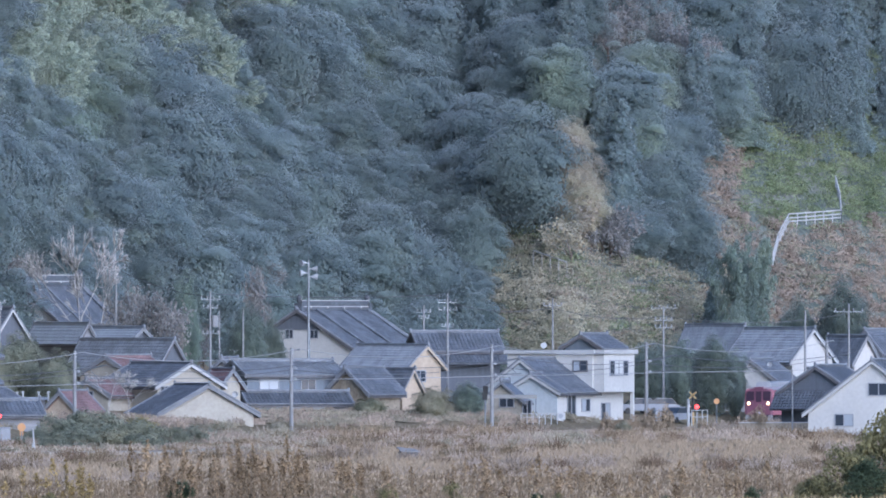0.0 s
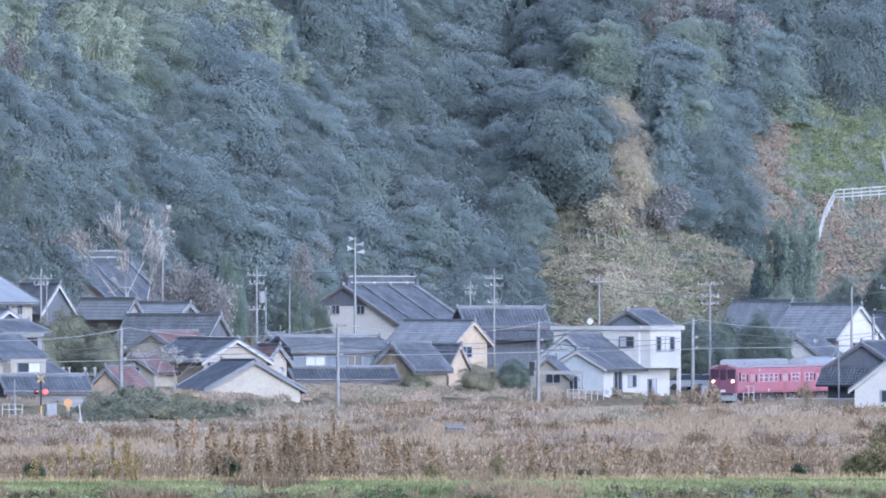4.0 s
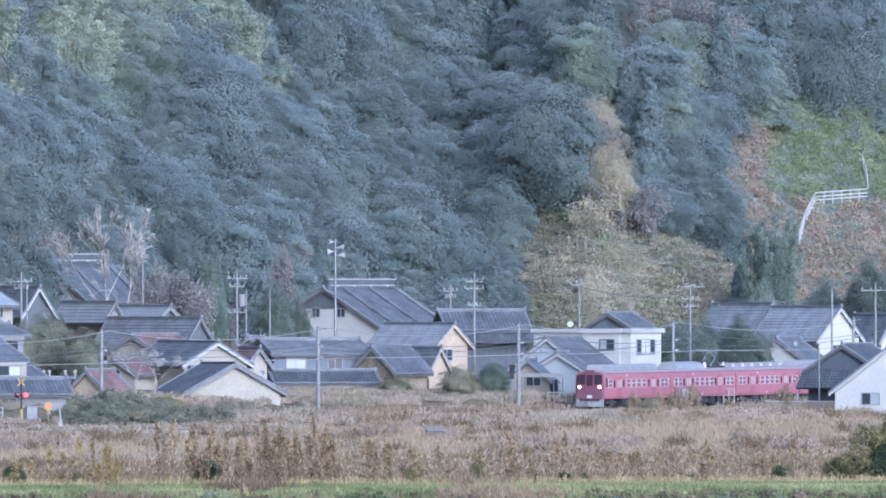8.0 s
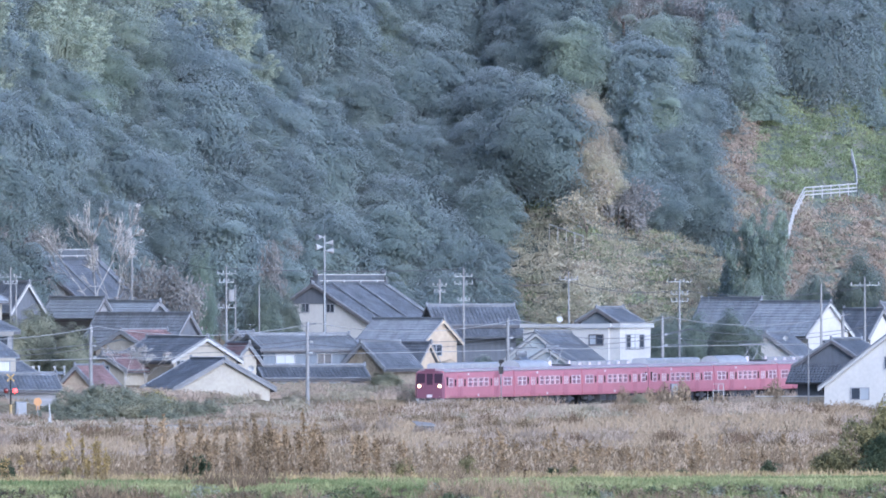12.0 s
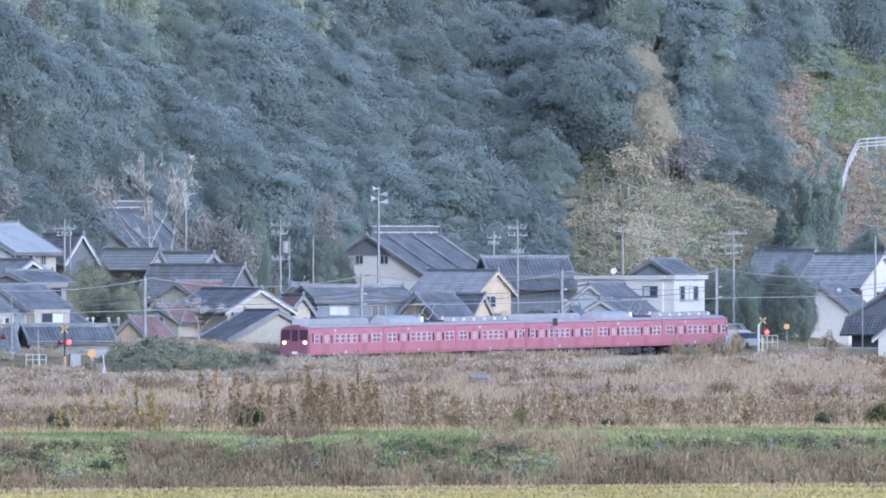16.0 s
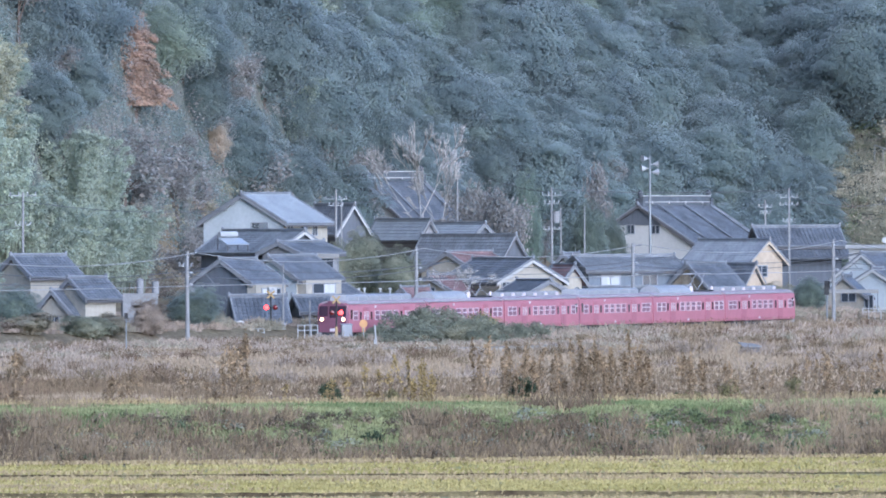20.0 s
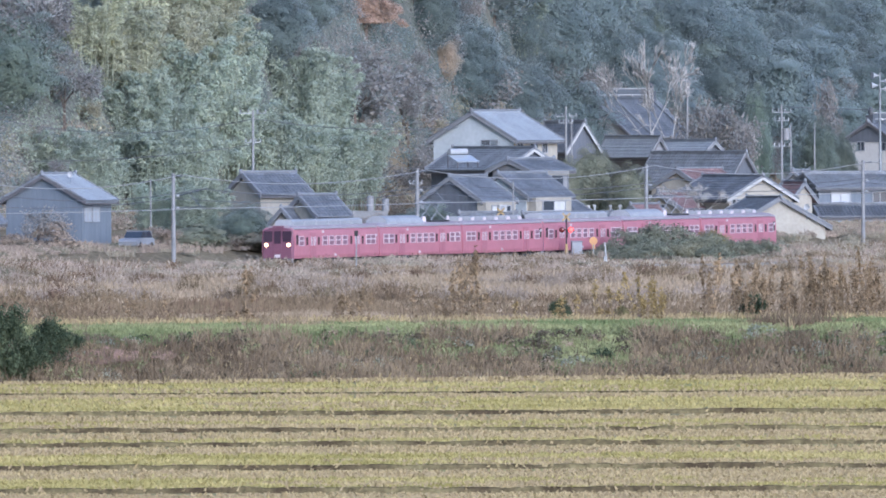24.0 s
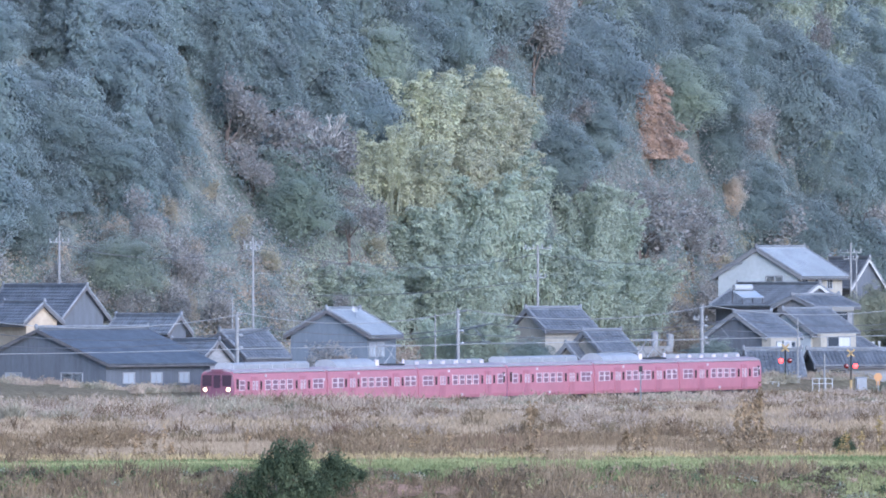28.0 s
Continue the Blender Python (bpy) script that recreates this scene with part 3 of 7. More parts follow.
def goldenrod(seed, height):
    """A tall withered weed: the meshes of its stem and of its dead leaves and ragged plume."""
    rng = np.random.default_rng(seed)
    bend = rng.normal() * 0.12
    stem = Geo().tube((0, 0, 0), (bend, 0, height), 0.022, 0.01, 4).mesh("stem")
    n = 120
    t = np.where(rng.random(n) < 0.55, rng.normal(size=n) * 0.09 + rng.uniform(0.78, 0.9), rng.uniform(0.15, 0.95, n))
    r = 0.03 + 0.075 * np.exp(-((t - 0.82) / 0.12) ** 2) + 0.03 * (1 - t)
    c = np.stack([rng.normal(size=n) * r + bend * t, rng.normal(size=n) * r, np.clip(t, 0.05, 1.04) * height], 1)
    return stem, mesh_arrays("plume", [cards("plume", c, rng.normal(size=(n, 3)), rng.uniform(0.04, 0.1, n), 2.2, rng)])


# clumps of tall weeds on the dike's back: middle, spread, number, height, olive or brown
WEED_CLUMPS = (
    (-16.9, 0.4, 16, 1.9, 1), (-13.9, 0.14, 5, 3.1, 0), (-12.0, 0.6, 18, 2.2, 0), (-10.0, 0.8, 24, 2.3, 0), (-8.0, 0.9, 26, 2.5, 0),
    (-6.0, 0.7, 18, 2.4, 0), (-3.7, 0.5, 9, 2.2, 0), (-1.0, 1.5, 14, 1.7, 0), (4.0, 1.5, 16, 1.9, 0), (8.0, 2.0, 18, 1.9, 0), (12.5, 2.0, 14, 1.6, 0),
    (16.5, 2.0, 12, 1.5, 0), (-25.9, 0.35, 9, 2.6, 0), (-27.0, 0.3, 5, 2.1, 0), (-37.5, 0.22, 5, 2.2, 0), (-21.0, 2.2, 14, 1.5, 1),
    (-31.5, 3.0, 14, 1.4, 0), (-43.0, 4.0, 14, 1.3, 0), (-52.0, 5.0, 16, 1.3, 0), (-58.0, 1.5, 6, 1.6, 0))


def goldenrods():
    kinds = [[goldenrod(40 + i, 2.4) for i in range(6)] for _ in range(2)]
    rng = random.Random(4)
    for mid, spread, n, h, olive in WEED_CLUMPS:
        for _ in range(n):
            x, y = rng.gauss(mid, spread), rng.uniform(966, 985)
            x *= (y + dike_shift(x)) / 962
            stem, plume = kinds[olive][rng.randrange(6)]
            ob = thing("goldenrod", "tall withered olive weed on the dike" if olive else "tall withered brown goldenrod stalk on the dike", "weed",
                       pose(x, y + dike_shift(x), dike_z(y, x) - 0.05, rng.uniform(-8, 8), rng.gauss(3, 8), rng.uniform(0, 360)) @ Matrix.Diagonal((rng.uniform(0.7, 1.4), 1.0, h * rng.uniform(0.55, 1.5) / 2.4, 1)), "goldenrod stalks")
            part("stem", stem, "dry_weed", ob)
            tagged(part("plume", plume, "goldenrod_olive" if olive else "goldenrod", ob), kind="stuff")


goldenrods()
meadow_clumps()


# ---- houses ----
def roof_plane(quad, rib=0.36, thick=0.16, rib_h=0.08, course=0.34):
    """A tiled slope: overlapping courses of tiles that roll in ribs down the slope. quad: eave left, eave right, ridge right, ridge left."""
    g = Geo()
    a, b, c, d = [Vector(p) for p in quad]
    if not rib:
        return g.slab((a, b, c, d), thick)
    n = (b - a).cross(c - a).normalized()
    k = max(2, int((b - a).length / rib)) * 4
    rows = max(2, int((d - a).length / course))
    m = k + 1
    wave = [rib_h * (0, 0.9, 1.0, 0.9)[i % 4] if i < k else 0.0 for i in range(m)]
    v, f = [], []
    for r in range(rows):
        for t, lift in ((r / rows, 0.05), ((r + 1) / rows, 0.0)):
            lo, hi = a.lerp(d, t), b.lerp(c, t)
            v += [lo.lerp(hi, i / k) + n * (wave[i] + lift) for i in range(m)]
        o = 2 * m * r
        f += [(o + i, o + i + 1, o + m + i + 1, o + m + i) for i in range(k)]
        if r:
            f += [(o - m + i, o - m + i + 1, o + i + 1, o + i) for i in range(k)]
    under = [a - n * thick, b - n * thick, c - n * thick, d - n * thick]
    o, last = 2 * m * rows, 2 * m * rows - m
    f += [(o + 3, o + 2, o + 1, o), tuple([o, o + 1] + list(range(k, -1, -1))), tuple([o + 2, o + 3] + list(range(last, last + m))),
          (o + 3, o, 0, last), (o + 1, o + 2, last + k, k)]
    return g.add(v + under, f)


def window(parent, face, u, z, w, h, glass="glass_dark", frame="frame_grey", sash=2, at=None):
    """A sliding window on the right face (R, local y = 0) or the left face (L, local x = 0), u along the face."""
    m = (at or Matrix()) @ (pose(u, 0, z) if face == "R" else pose(0, u, z, 0, 0, -90))
    fr = Geo()
    t = 0.09
    fr.box(-w / 2 - t, w / 2 + t, -0.09, 0.02, -t, 0).box(-w / 2 - t, w / 2 + t, -0.09, 0.02, h, h + t)
    fr.box(-w / 2 - t, -w / 2, -0.09, 0.02, 0, h).box(w / 2, w / 2 + t, -0.09, 0.02, 0, h)
    for i in range(1, sash):
        x = -w / 2 + w * i / sash
        fr.box(x - 0.04, x + 0.04, -0.07, 0.02, 0, h)
    ob = part("window", fr, frame, parent, at=m)
    for i in range(sash):
        x0 = -w / 2 + w * i / sash + (0.04 if i else 0)
        x1 = -w / 2 + w * (i + 1) / sash - (0.04 if i < sash - 1 else 0)
        g = glass[i % len(glass)] if isinstance(glass, tuple) else glass
        part("pane", Geo().box(x0, x1, -0.03, 0.015, 0, h), g, ob)
    return ob


def house(name, label, corner, turn, lx, ly, eave, ridge, axis, wall="wall_cream", roof="roof_tile", over=0.5, windows=(),
          barge="trim_grey", left_wall=None, base=None, rib=0.36, cap="ridge_tile", category="house", gable=None):
    """A gabled house. corner: the near corner (x, depth). lx, ly: its sides, to the right and to the left of that corner.
    eave, ridge: heights in the world. axis: the side along which the ridge runs."""
    x, y = corner
    z0 = land(x, y) - 0.25 if base is None else base
    ob = thing(name, label, category, pose(x, y, z0, 0, 0, turn))
    he, hr = eave - z0, ridge - z0
    flip = axis == "y"
    # in a frame where the ridge runs along p and the span along s
    P, S = (ly, lx) if flip else (lx, ly)

    def q(p, s, z):
        return (s, p, z) if flip else (p, s, z)

    w = Geo()
    apex = hr - 0.12
    v = [q(p, s, z) for p in (0, P) for s, z in ((0, -0.4), (S, -0.4), (S, he), (S / 2, apex), (0, he))]
    f = [(0, 1, 2, 3, 4), (9, 8, 7, 6, 5), (0, 4, 9, 5), (1, 6, 7, 2), (4, 3, 8, 9), (3, 2, 7, 8), (0, 5, 6, 1)]
    w.add(v, f if flip else [tuple(reversed(k)) for k in f])
    part("wall", w, wall, ob)
    # a thin sheet over the left face; the pale blue one paints its shade
    if left_wall:
        t = 0.03
        g = Geo()
        if flip:
            g.box(-t, 0, 0, ly, -0.4, he - 0.05)
        else:
            g.slab([(0, 0, -0.4), (0, 0, he), (0, S / 2, apex), (0, S, he), (0, S, -0.4)], -t)
        part("cladding", g, left_wall, ob)
    if gable:
        # a boarded gable above the height given
        zg, mat = gable[0] - z0, gable[1]
        part_up = (zg - he) / (apex - he)
        a, b = S / 2 * part_up, S - S / 2 * part_up
        quad = [q(-0.04, a, zg), q(-0.04, S / 2, apex), q(-0.04, b, zg)]
        part("gable_board", Geo().slab(quad if flip else quad[::-1], 0.05), mat, ob)
    k = over / (S / 2)
    drop = (hr - he) * k
    o2 = over * 0.7
    for near in (True, False):
        e = -over if near else S + over
        quad = [q(-o2, e, he - drop), q(P + o2, e, he - drop), q(P + o2, S / 2, hr), q(-o2, S / 2, hr)]
        if near == flip:
            quad = [quad[1], quad[0], quad[3], quad[2]]
        part("roof_slope", roof_plane(quad, rib), roof, ob)
        if rib:
            # the row of end tiles along the eave
            part("eave_trim", Geo().tube(Vector(quad[0]) + Vector((0, 0, 0.02)), Vector(quad[1]) + Vector((0, 0, 0.02)), 0.08, n=6), cap, ob)
            # verge tiles down each gable edge
            for u, v in ((0, 3), (1, 2)):
                part("verge_trim", Geo().tube(Vector(quad[u]) + Vector((0, 0, 0.1)), Vector(quad[v]) + Vector((0, 0, 0.1)), 0.11, n=6), cap, ob)
        gut = Geo()
        gut.box(*(sorted((e - 0.06, e + 0.06)) + [-o2, P + o2] if flip else [-o2, P + o2] + sorted((e - 0.06, e + 0.06))), he - drop - 0.27, he - drop - 0.14)
        part("gutter", gut, "trim_dark", ob)
    g = Geo()
    g.tube(q(-o2 - 0.1, S / 2, hr + 0.2), q(P + o2 + 0.1, S / 2, hr + 0.2), 0.1, n=8)
    for p in (-o2 - 0.1, P + o2 + 0.1):
        g.ball(q(p, S / 2, hr + 0.2), 0.16, 0.16, 0.26)
    # courses of flat tiles under the cap
    st = Geo()
    lo, hi = q(-o2 - 0.02, S / 2 - 0.17, hr - 0.1), q(P + o2 + 0.02, S / 2 + 0.17, hr + 0.12)
    st.box(*[v for a, b in zip(lo, hi) for v in (a, b)])
    part("ridge_base", st, roof, ob)
    part("ridge_cap", g, cap, ob)
    for p in (-o2 - 0.03, P + o2 + 0.03):
        for s in (-over, S + over):
            lo, hi = Vector(q(p, s, he - drop - 0.14)), Vector(q(p, S / 2, hr - 0.1))
            d = Vector(q(0, 0, 0.26))
            side = Vector(q(0.05, 0, 0))
            pts = [lo - d * 0.6 - side, lo + d * 0.45 - side, hi + d * 0.45 - side, hi - d * 0.6 - side]
            bg = Geo()
            bg.add(pts + [a + side * 2 for a in pts], [(0, 1, 2, 3), (7, 6, 5, 4), (0, 4, 5, 1), (1, 5, 6, 2), (2, 6, 7, 3), (3, 7, 4, 0)])
            part("bargeboard", bg, barge, ob)
    for win in windows:
        face, u, z, ww, hh, *rest = win
        window(ob, face, u, z - z0, ww, hh, *rest)
    return ob


def grand_ridge(ob, P, S, he, hr, over, lines):
    """A temple's tall ridge: stacked courses between pale bands, end ornaments and pale lines down the slope."""
    o2 = over * 0.7
    a, b = -o2 + 0.6, P + o2 - 0.6
    part("ridge_course", Geo().box(a, b, S / 2 - 0.25, S / 2 + 0.25, hr, hr + 0.9), "roof_black", ob)
    for z in (hr + 0.3, hr + 0.9):
        part("ridge_band", Geo().box(a - 0.1, b + 0.1, S / 2 - 0.32, S / 2 + 0.32, z, z + 0.09), "trim_white", ob, "pale band on the ridge")
    for i in range(4):
        part("ridge_boss", Geo().ball((a + (b - a) * (i + 0.5) / 4, S / 2 - 0.34, hr + 0.3), 0.14, 0.08, 0.14), "trim_white", ob)
    for p in (a - 0.15, b + 0.15):
        o = Geo().ball((p, S / 2, hr + 1.1), 0.22, 0.3, 0.45).box(p - 0.2, p + 0.2, S / 2 - 0.45, S / 2 + 0.45, hr - 0.5, hr + 0.7)
        part("ridge_ornament", o, "roof_black", ob)
    for f in lines:
        x = a + (b - a) * f
        slope = (hr - he) / (S / 2)
        g = Geo().tube((x, S / 2 - 0.4, hr + 0.1), (x, -over, he - slope * over + 0.25), 0.1, n=6)
        part("descending_ridge", g, "roof_tile_pale", ob, "pale line of ridge tiles down the slope")


def pent(parent, x0, x1, y0, y1, z_low, z_high, material, way="y", rib=0.34):
    """A lean-to roof as a part: low at y0 (way y) or at x0 (way x)."""
    if way == "y":
        quad = [(x0, y0, z_low), (x1, y0, z_low), (x1, y1, z_high), (x0, y1, z_high)]
    else:
        quad = [(x0, y1, z_low), (x0, y0, z_low), (x1, y0, z_high), (x1, y1, z_high)]
    return part("lean_to_roof", roof_plane(quad, rib, 0.14), material, parent)


def box_bay(parent, u0, u1, z0, z1, deep, wall="wall_white", glass="glass_pale", face="R"):
    """A boxed-out upper bay on a house's face, with its window."""
    z0, z1 = z0 - parent.matrix_basis.translation.z, z1 - parent.matrix_basis.translation.z
    m = Matrix() if face == "R" else pose(0, 0, 0, 0, 0, -90) @ Matrix.Diagonal((-1, 1, 1, 1))
    b = part("bay", Geo().box(u0, u1, -deep, 0, z0, z1, m), wall, parent)
    part("bay_sill", Geo().box(u0 - 0.1, u1 + 0.1, -deep - 0.1, 0, z0 - 0.12, z0, m), "trim_white", parent)
    w, h = (u1 - u0) * 0.62, (z1 - z0) * 0.5
    window(parent, "R", (u0 + u1) / 2, z0 + (z1 - z0) * 0.28, w, h, glass, "frame_grey", 2, pose(0, -deep, 0))


# ---- the village ----
house("house", "white gabled house with black window frames beside the track", (48.27, 1778.0), 70, 9.17, 12.69, 2.54, 7.15, "x", wall='wall_white', roof='roof_black', windows=[('L', 5.79, 4.01, 1.89, 1.05, 'glass_dark'), ('L', 9.18, 1.18, 1.67, 0.99, ('glass_dark', 'glass_pale'))], barge='trim_white')
dark_house = house("house", "dark timber house with a black tiled gable roof", (40.82, 1800.0), 68, 7.07, 7.08, 4.33, 6.55, "x", wall='wall_dark', roof='roof_black', barge='trim_dark')
house("house", "house with grey tiled roof and sunlit cream gable", (36.87, 1885.0), 32, 4.71, 11.72, 7.21, 9.93, "y", wall='wall_white', roof='roof_silver', windows=[('R', 2.03, 4.05, 0.92, 2.22, 'glass_dark'), ('L', 2.51, 6.38, 3.14, 0.61, 'glass_dark')], barge='trim_white')
house("house", "low white wing with a dark lean roof", (35.30, 1872.0), 66, 4.87, 5.73, 4.88, 6.97, "x", wall='wall_white', roof='roof_tile')
house("house", "grey tiled house behind the round tree", (31.55, 1905.0), 30, 1.94, 10.65, 8.44, 10.24, "y", wall='wall_cream', roof='roof_silver')
house("house", "tiled house with white walls below the hill", (43.54, 1910.0), 35, 2.74, 5.88, 7.08, 9.16, "y", wall='wall_white', roof='roof_tile')
house("house", "tiled house with a white gable below the hill", (46.60, 1925.0), 50, 6.17, 3.70, 7.83, 9.76, "x", wall='wall_white', roof='roof_tile')
house("house", "dark tiled house behind the white house", (17.98, 1880.0), 60, 4.42, 3.96, 8.33, 9.40, "x", barge='trim_dark', wall='wall_slate', roof='roof_tile')
long_house = house("house", "long grey tiled house with two roof rows", (0.44, 1850.0), 16, 7.92, 4.34, 8.25, 9.7, "x", wall='wall_dark', roof='roof_tile', barge='trim_dark')
house("house", "house with grey tiled roof and tan gable", (-0.58, 1802.0), 35, 3.49, 10.72, 6.86, 8.50, "y", wall='wall_tan', roof='roof_silver', barge='wall_tan', windows=[('R', 1.1, 5.22, 1.16, 0.95, 'glass_dark')])
house("house", "low tiled house with brown walls", (-4.58, 1790.0), 50, 4.75, 4.81, 4.42, 6.42, "x", wall='timber_fence', roof='roof_tile')
house("house", "small tan house with a steep dark roof", (-1.32, 1797.0), 40, 2.35, 4.93, 4.45, 6.30, "y", wall='wall_tan', roof='roof_tile', barge='wall_tan')
slate_house = house("house", "two-storey slate blue boarded house with tiled roof", (-15.79, 1790.0), 22, 9.37, 6.18, 6.00, 7.11, "x", wall='wall_slate', roof='roof_tile_pale', windows=[('R', 2.21, 4.37, 1.82, 1.05, 'glass_pale'), ('R', 6.13, 4.37, 1.36, 1.05, 'glass_dark')])
temple = house("house", "temple hall with a huge dark tiled roof and white gable", (-6.43, 1885.0), 58, 12.76, 12.16, 8.32, 11.87, "x", wall='wall_white', roof='roof_tile', barge='trim_dark', rib=0.42, gable=(9.93, 'wall_dark'), windows=[('L', 7.13, 9.15, 0.78, 0.78, 'glass_dark'), ('L', 4.25, 9.15, 0.85, 0.72, 'glass_dark')])
house("house", "white gabled cottage roof beside the slate house", (-16.62, 1800.0), 62, 2.26, 3.30, 5.88, 7.31, "x", wall='wall_white', roof='roof_tile')
house("house", "cream gabled house with a dark roof", (-23.51, 1745.0), 35, 6.89, 8.95, 5.21, 7.01, "y", wall='wall_cream', roof='roof_tile', windows=[('R', 0.75, 4.24, 0.88, 0.72, 'glass_dark')], barge='trim_white')
house("house", "low cream gabled house with white bargeboards", (-22.94, 1722.0), 25, 9.16, 6.59, 2.78, 5.16, "y", wall='wall_cream', roof='roof_tile')
house("house", "small pale annex with a flat brown roof", (-17.71, 1750.0), 30, 1.90, 3.09, 5.29, 6.43, "y", wall='wall_cream', roof='roof_brown')
house("house", "old cream house with a dull red-brown roof", (-25.90, 1765.0), 55, 6.34, 6.21, 5.96, 7.62, "x", wall='wall_cream', roof='roof_brown')
house("house", "low cream house with a brown roof and dark window", (-28.02, 1745.0), 60, 4.11, 4.15, 4.39, 5.52, "x", wall='wall_cream', roof='roof_brown', windows=[('L', 2.49, 3.98, 1.78, 0.51, 'glass_dark')])
house("house", "cream shed with a rust brown gable roof", (-30.34, 1725.0), 60, 4.06, 3.63, 2.86, 4.53, "x", wall='wall_tan', roof='roof_brown')
house("house", "house with a blue-grey tiled roof and dark gable", (-24.04, 1800.0), 40, 2.90, 13.18, 6.99, 9.06, "y", wall='wall_dark', roof='roof_tile_pale', barge='trim_dark')
house("house", "house with a grey metal roof", (-27.28, 1822.0), 35, 2.88, 8.41, 8.86, 10.14, "y", wall='wall_dark', roof='roof_metal')
house("house", "shed with a pale blue metal roof", (-31.66, 1812.0), 30, 1.35, 9.81, 9.46, 10.53, "y", wall='wall_grey', roof='roof_metal', barge='trim_dark')
old_hall = house("house", "old hall with a steep dark roof and white gable", (-34.58, 1858.0), 58, 10.31, 8.51, 10.94, 14.33, "x", wall='wall_white', roof='roof_tile', barge='trim_dark', gable=(13.12, 'wall_dark'))
house("house", "dark tiled house with a timber gable", (-38.67, 1770.0), 38, 3.17, 5.24, 9.92, 12.00, "y", wall='wall_dark', roof='roof_tile', barge='trim_white')
upper_house = house("house", "two-storey pale house with a grey metal roof", (-42.33, 1715.0), 62, 7.95, 8.23, 10.71, 12.98, "x", wall='wall_cream', roof='roof_metal', left_wall='wall_blue_shade', windows=[('L', 2.46, 9.81, 1.6, 0.66, ('glass_dark', 'glass_pale')), ('R', 1.07, 9.4, 0.97, 0.76, 'glass_dark'), ('R', 3.55, 9.4, 1.07, 0.86, 'glass_dark'), ('R', 5.59, 9.4, 0.75, 0.86, 'glass_dark')])
solar_house = house("house", "grey tiled house with a solar heater on the roof", (-42.40, 1694.0), 38, 5.44, 11.33, 8.15, 9.74, "y", wall='wall_dark', roof='roof_tile_pale', barge='trim_white')
porch_house = house("house", "grey gabled house wing with tiled roof", (-40.42, 1688.0), 55, 6.06, 3.88, 8.01, 8.76, "x", wall='wall_grey', roof='roof_tile', windows=[('R', 3.38, 6.37, 3.46, 0.99, 'glass_dark')])
track_house = house("house", "dark boarded house with a white upper bay", (-44.10, 1664.0), 60, 5.29, 5.54, 5.58, 7.34, "x", wall='wall_dark', roof='roof_tile')
gable_house = house("house", "white two-storey house with dark tiled roofs", (-40.33, 1678.0), 55, 6.20, 5.54, 5.82, 7.54, "x", wall='wall_cream', roof='roof_tile', left_wall='wall_blue_shade', windows=[('R', 2.58, 4.24, 3.44, 0.74, 'glass_pale')])
house("house", "tiled house with cream upper walls by the bamboo", (-61.30, 1618.0), 40, 4.97, 4.29, 6.44, 7.86, "x", wall='wall_cream', roof='roof_tile')
house("house", "low tiled wing with a teal shutter", (-56.47, 1612.0), 45, 3.49, 3.35, 4.66, 5.99, "x", wall='wall_cream', roof='roof_tile')
antenna_house = house("house", "dark blue-grey boarded house with metal roof", (-74.17, 1572.0), 68, 5.68, 6.88, 6.10, 7.95, "x", wall='wall_slate', roof='roof_metal', left_wall='wall_slate', barge='trim_dark', windows=[('R', 0.99, 4.21, 1.11, 1.02, 'glass_pale'), ('R', 2.59, 4.21, 1.23, 1.02, 'glass_pale')])
barn = house("house", "large dark boarded barn with a black roof", (-92.11, 1515.0), 58, 14.29, 12.93, 4.11, 6.64, "x", wall='wall_dark', roof='roof_black', left_wall='wall_dark', barge='trim_dark', rib=0, windows=[('L', 3.31, 2.46, 2.0, 0.67, 'glass_pale'), ('L', 8.98, 2.46, 1.47, 0.67, 'glass_pale'), ('R', 3.03, 2.41, 1.43, 0.71, 'glass_pale'), ('R', 6.81, 2.41, 1.43, 0.71, 'glass_pale'), ('R', 10.59, 2.41, 1.26, 0.71, 'glass_pale')])
house("house", "large old farmhouse with a heavy tiled roof", (-98.24, 1560.0), 38, 3.84, 11.18, 7.80, 9.91, "y", wall='wall_dark', roof='roof_tile', barge='trim_dark')
house("house", "tiled house with a yellow plaster gable", (-100.06, 1540.0), 38, 2.99, 4.86, 7.41, 8.63, "y", wall='wall_tan', roof='roof_tile', barge='trim_dark')
house("house", "low house with grey tiled roof", (-88.75, 1545.0), 40, 1.54, 7.92, 6.67, 7.53, "y", wall='wall_dark', roof='roof_tile_pale', barge='trim_dark')
house("house", "low shed with a tiled roof and grey gable", (-85.44, 1532.0), 36, 2.67, 6.13, 4.28, 5.59, "y", wall='wall_grey', roof='roof_tile_pale', barge='trim_dark')
house("house", "tiled house with grey walls beside the barn", (-82.91, 1548.0), 50, 4.67, 4.64, 4.51, 6.24, "x", wall='wall_grey', roof='roof_tile', barge='trim_dark')
white_wing = house("house", "white gabled house wing with a dark tiled roof", (13.41, 1816.0), 62, 7.51, 7.86, 4.41, 7.19, "x", wall='wall_white', roof='roof_tile', left_wall='wall_blue_shade', windows=[('R', 2.62, 1.8, 1.59, 1.98, 'glass_dark'), ('R', 5.57, 2.33, 1.59, 1.07, ('glass_pale', 'glass_dark'))], barge='trim_white')
house("house", "small white gabled porch with a grey roof", (13.27, 1811.0), 62, 1.36, 5.31, 4.33, 5.77, "x", wall='wall_white', roof='roof_tile', left_wall='wall_blue_shade', barge='trim_white')
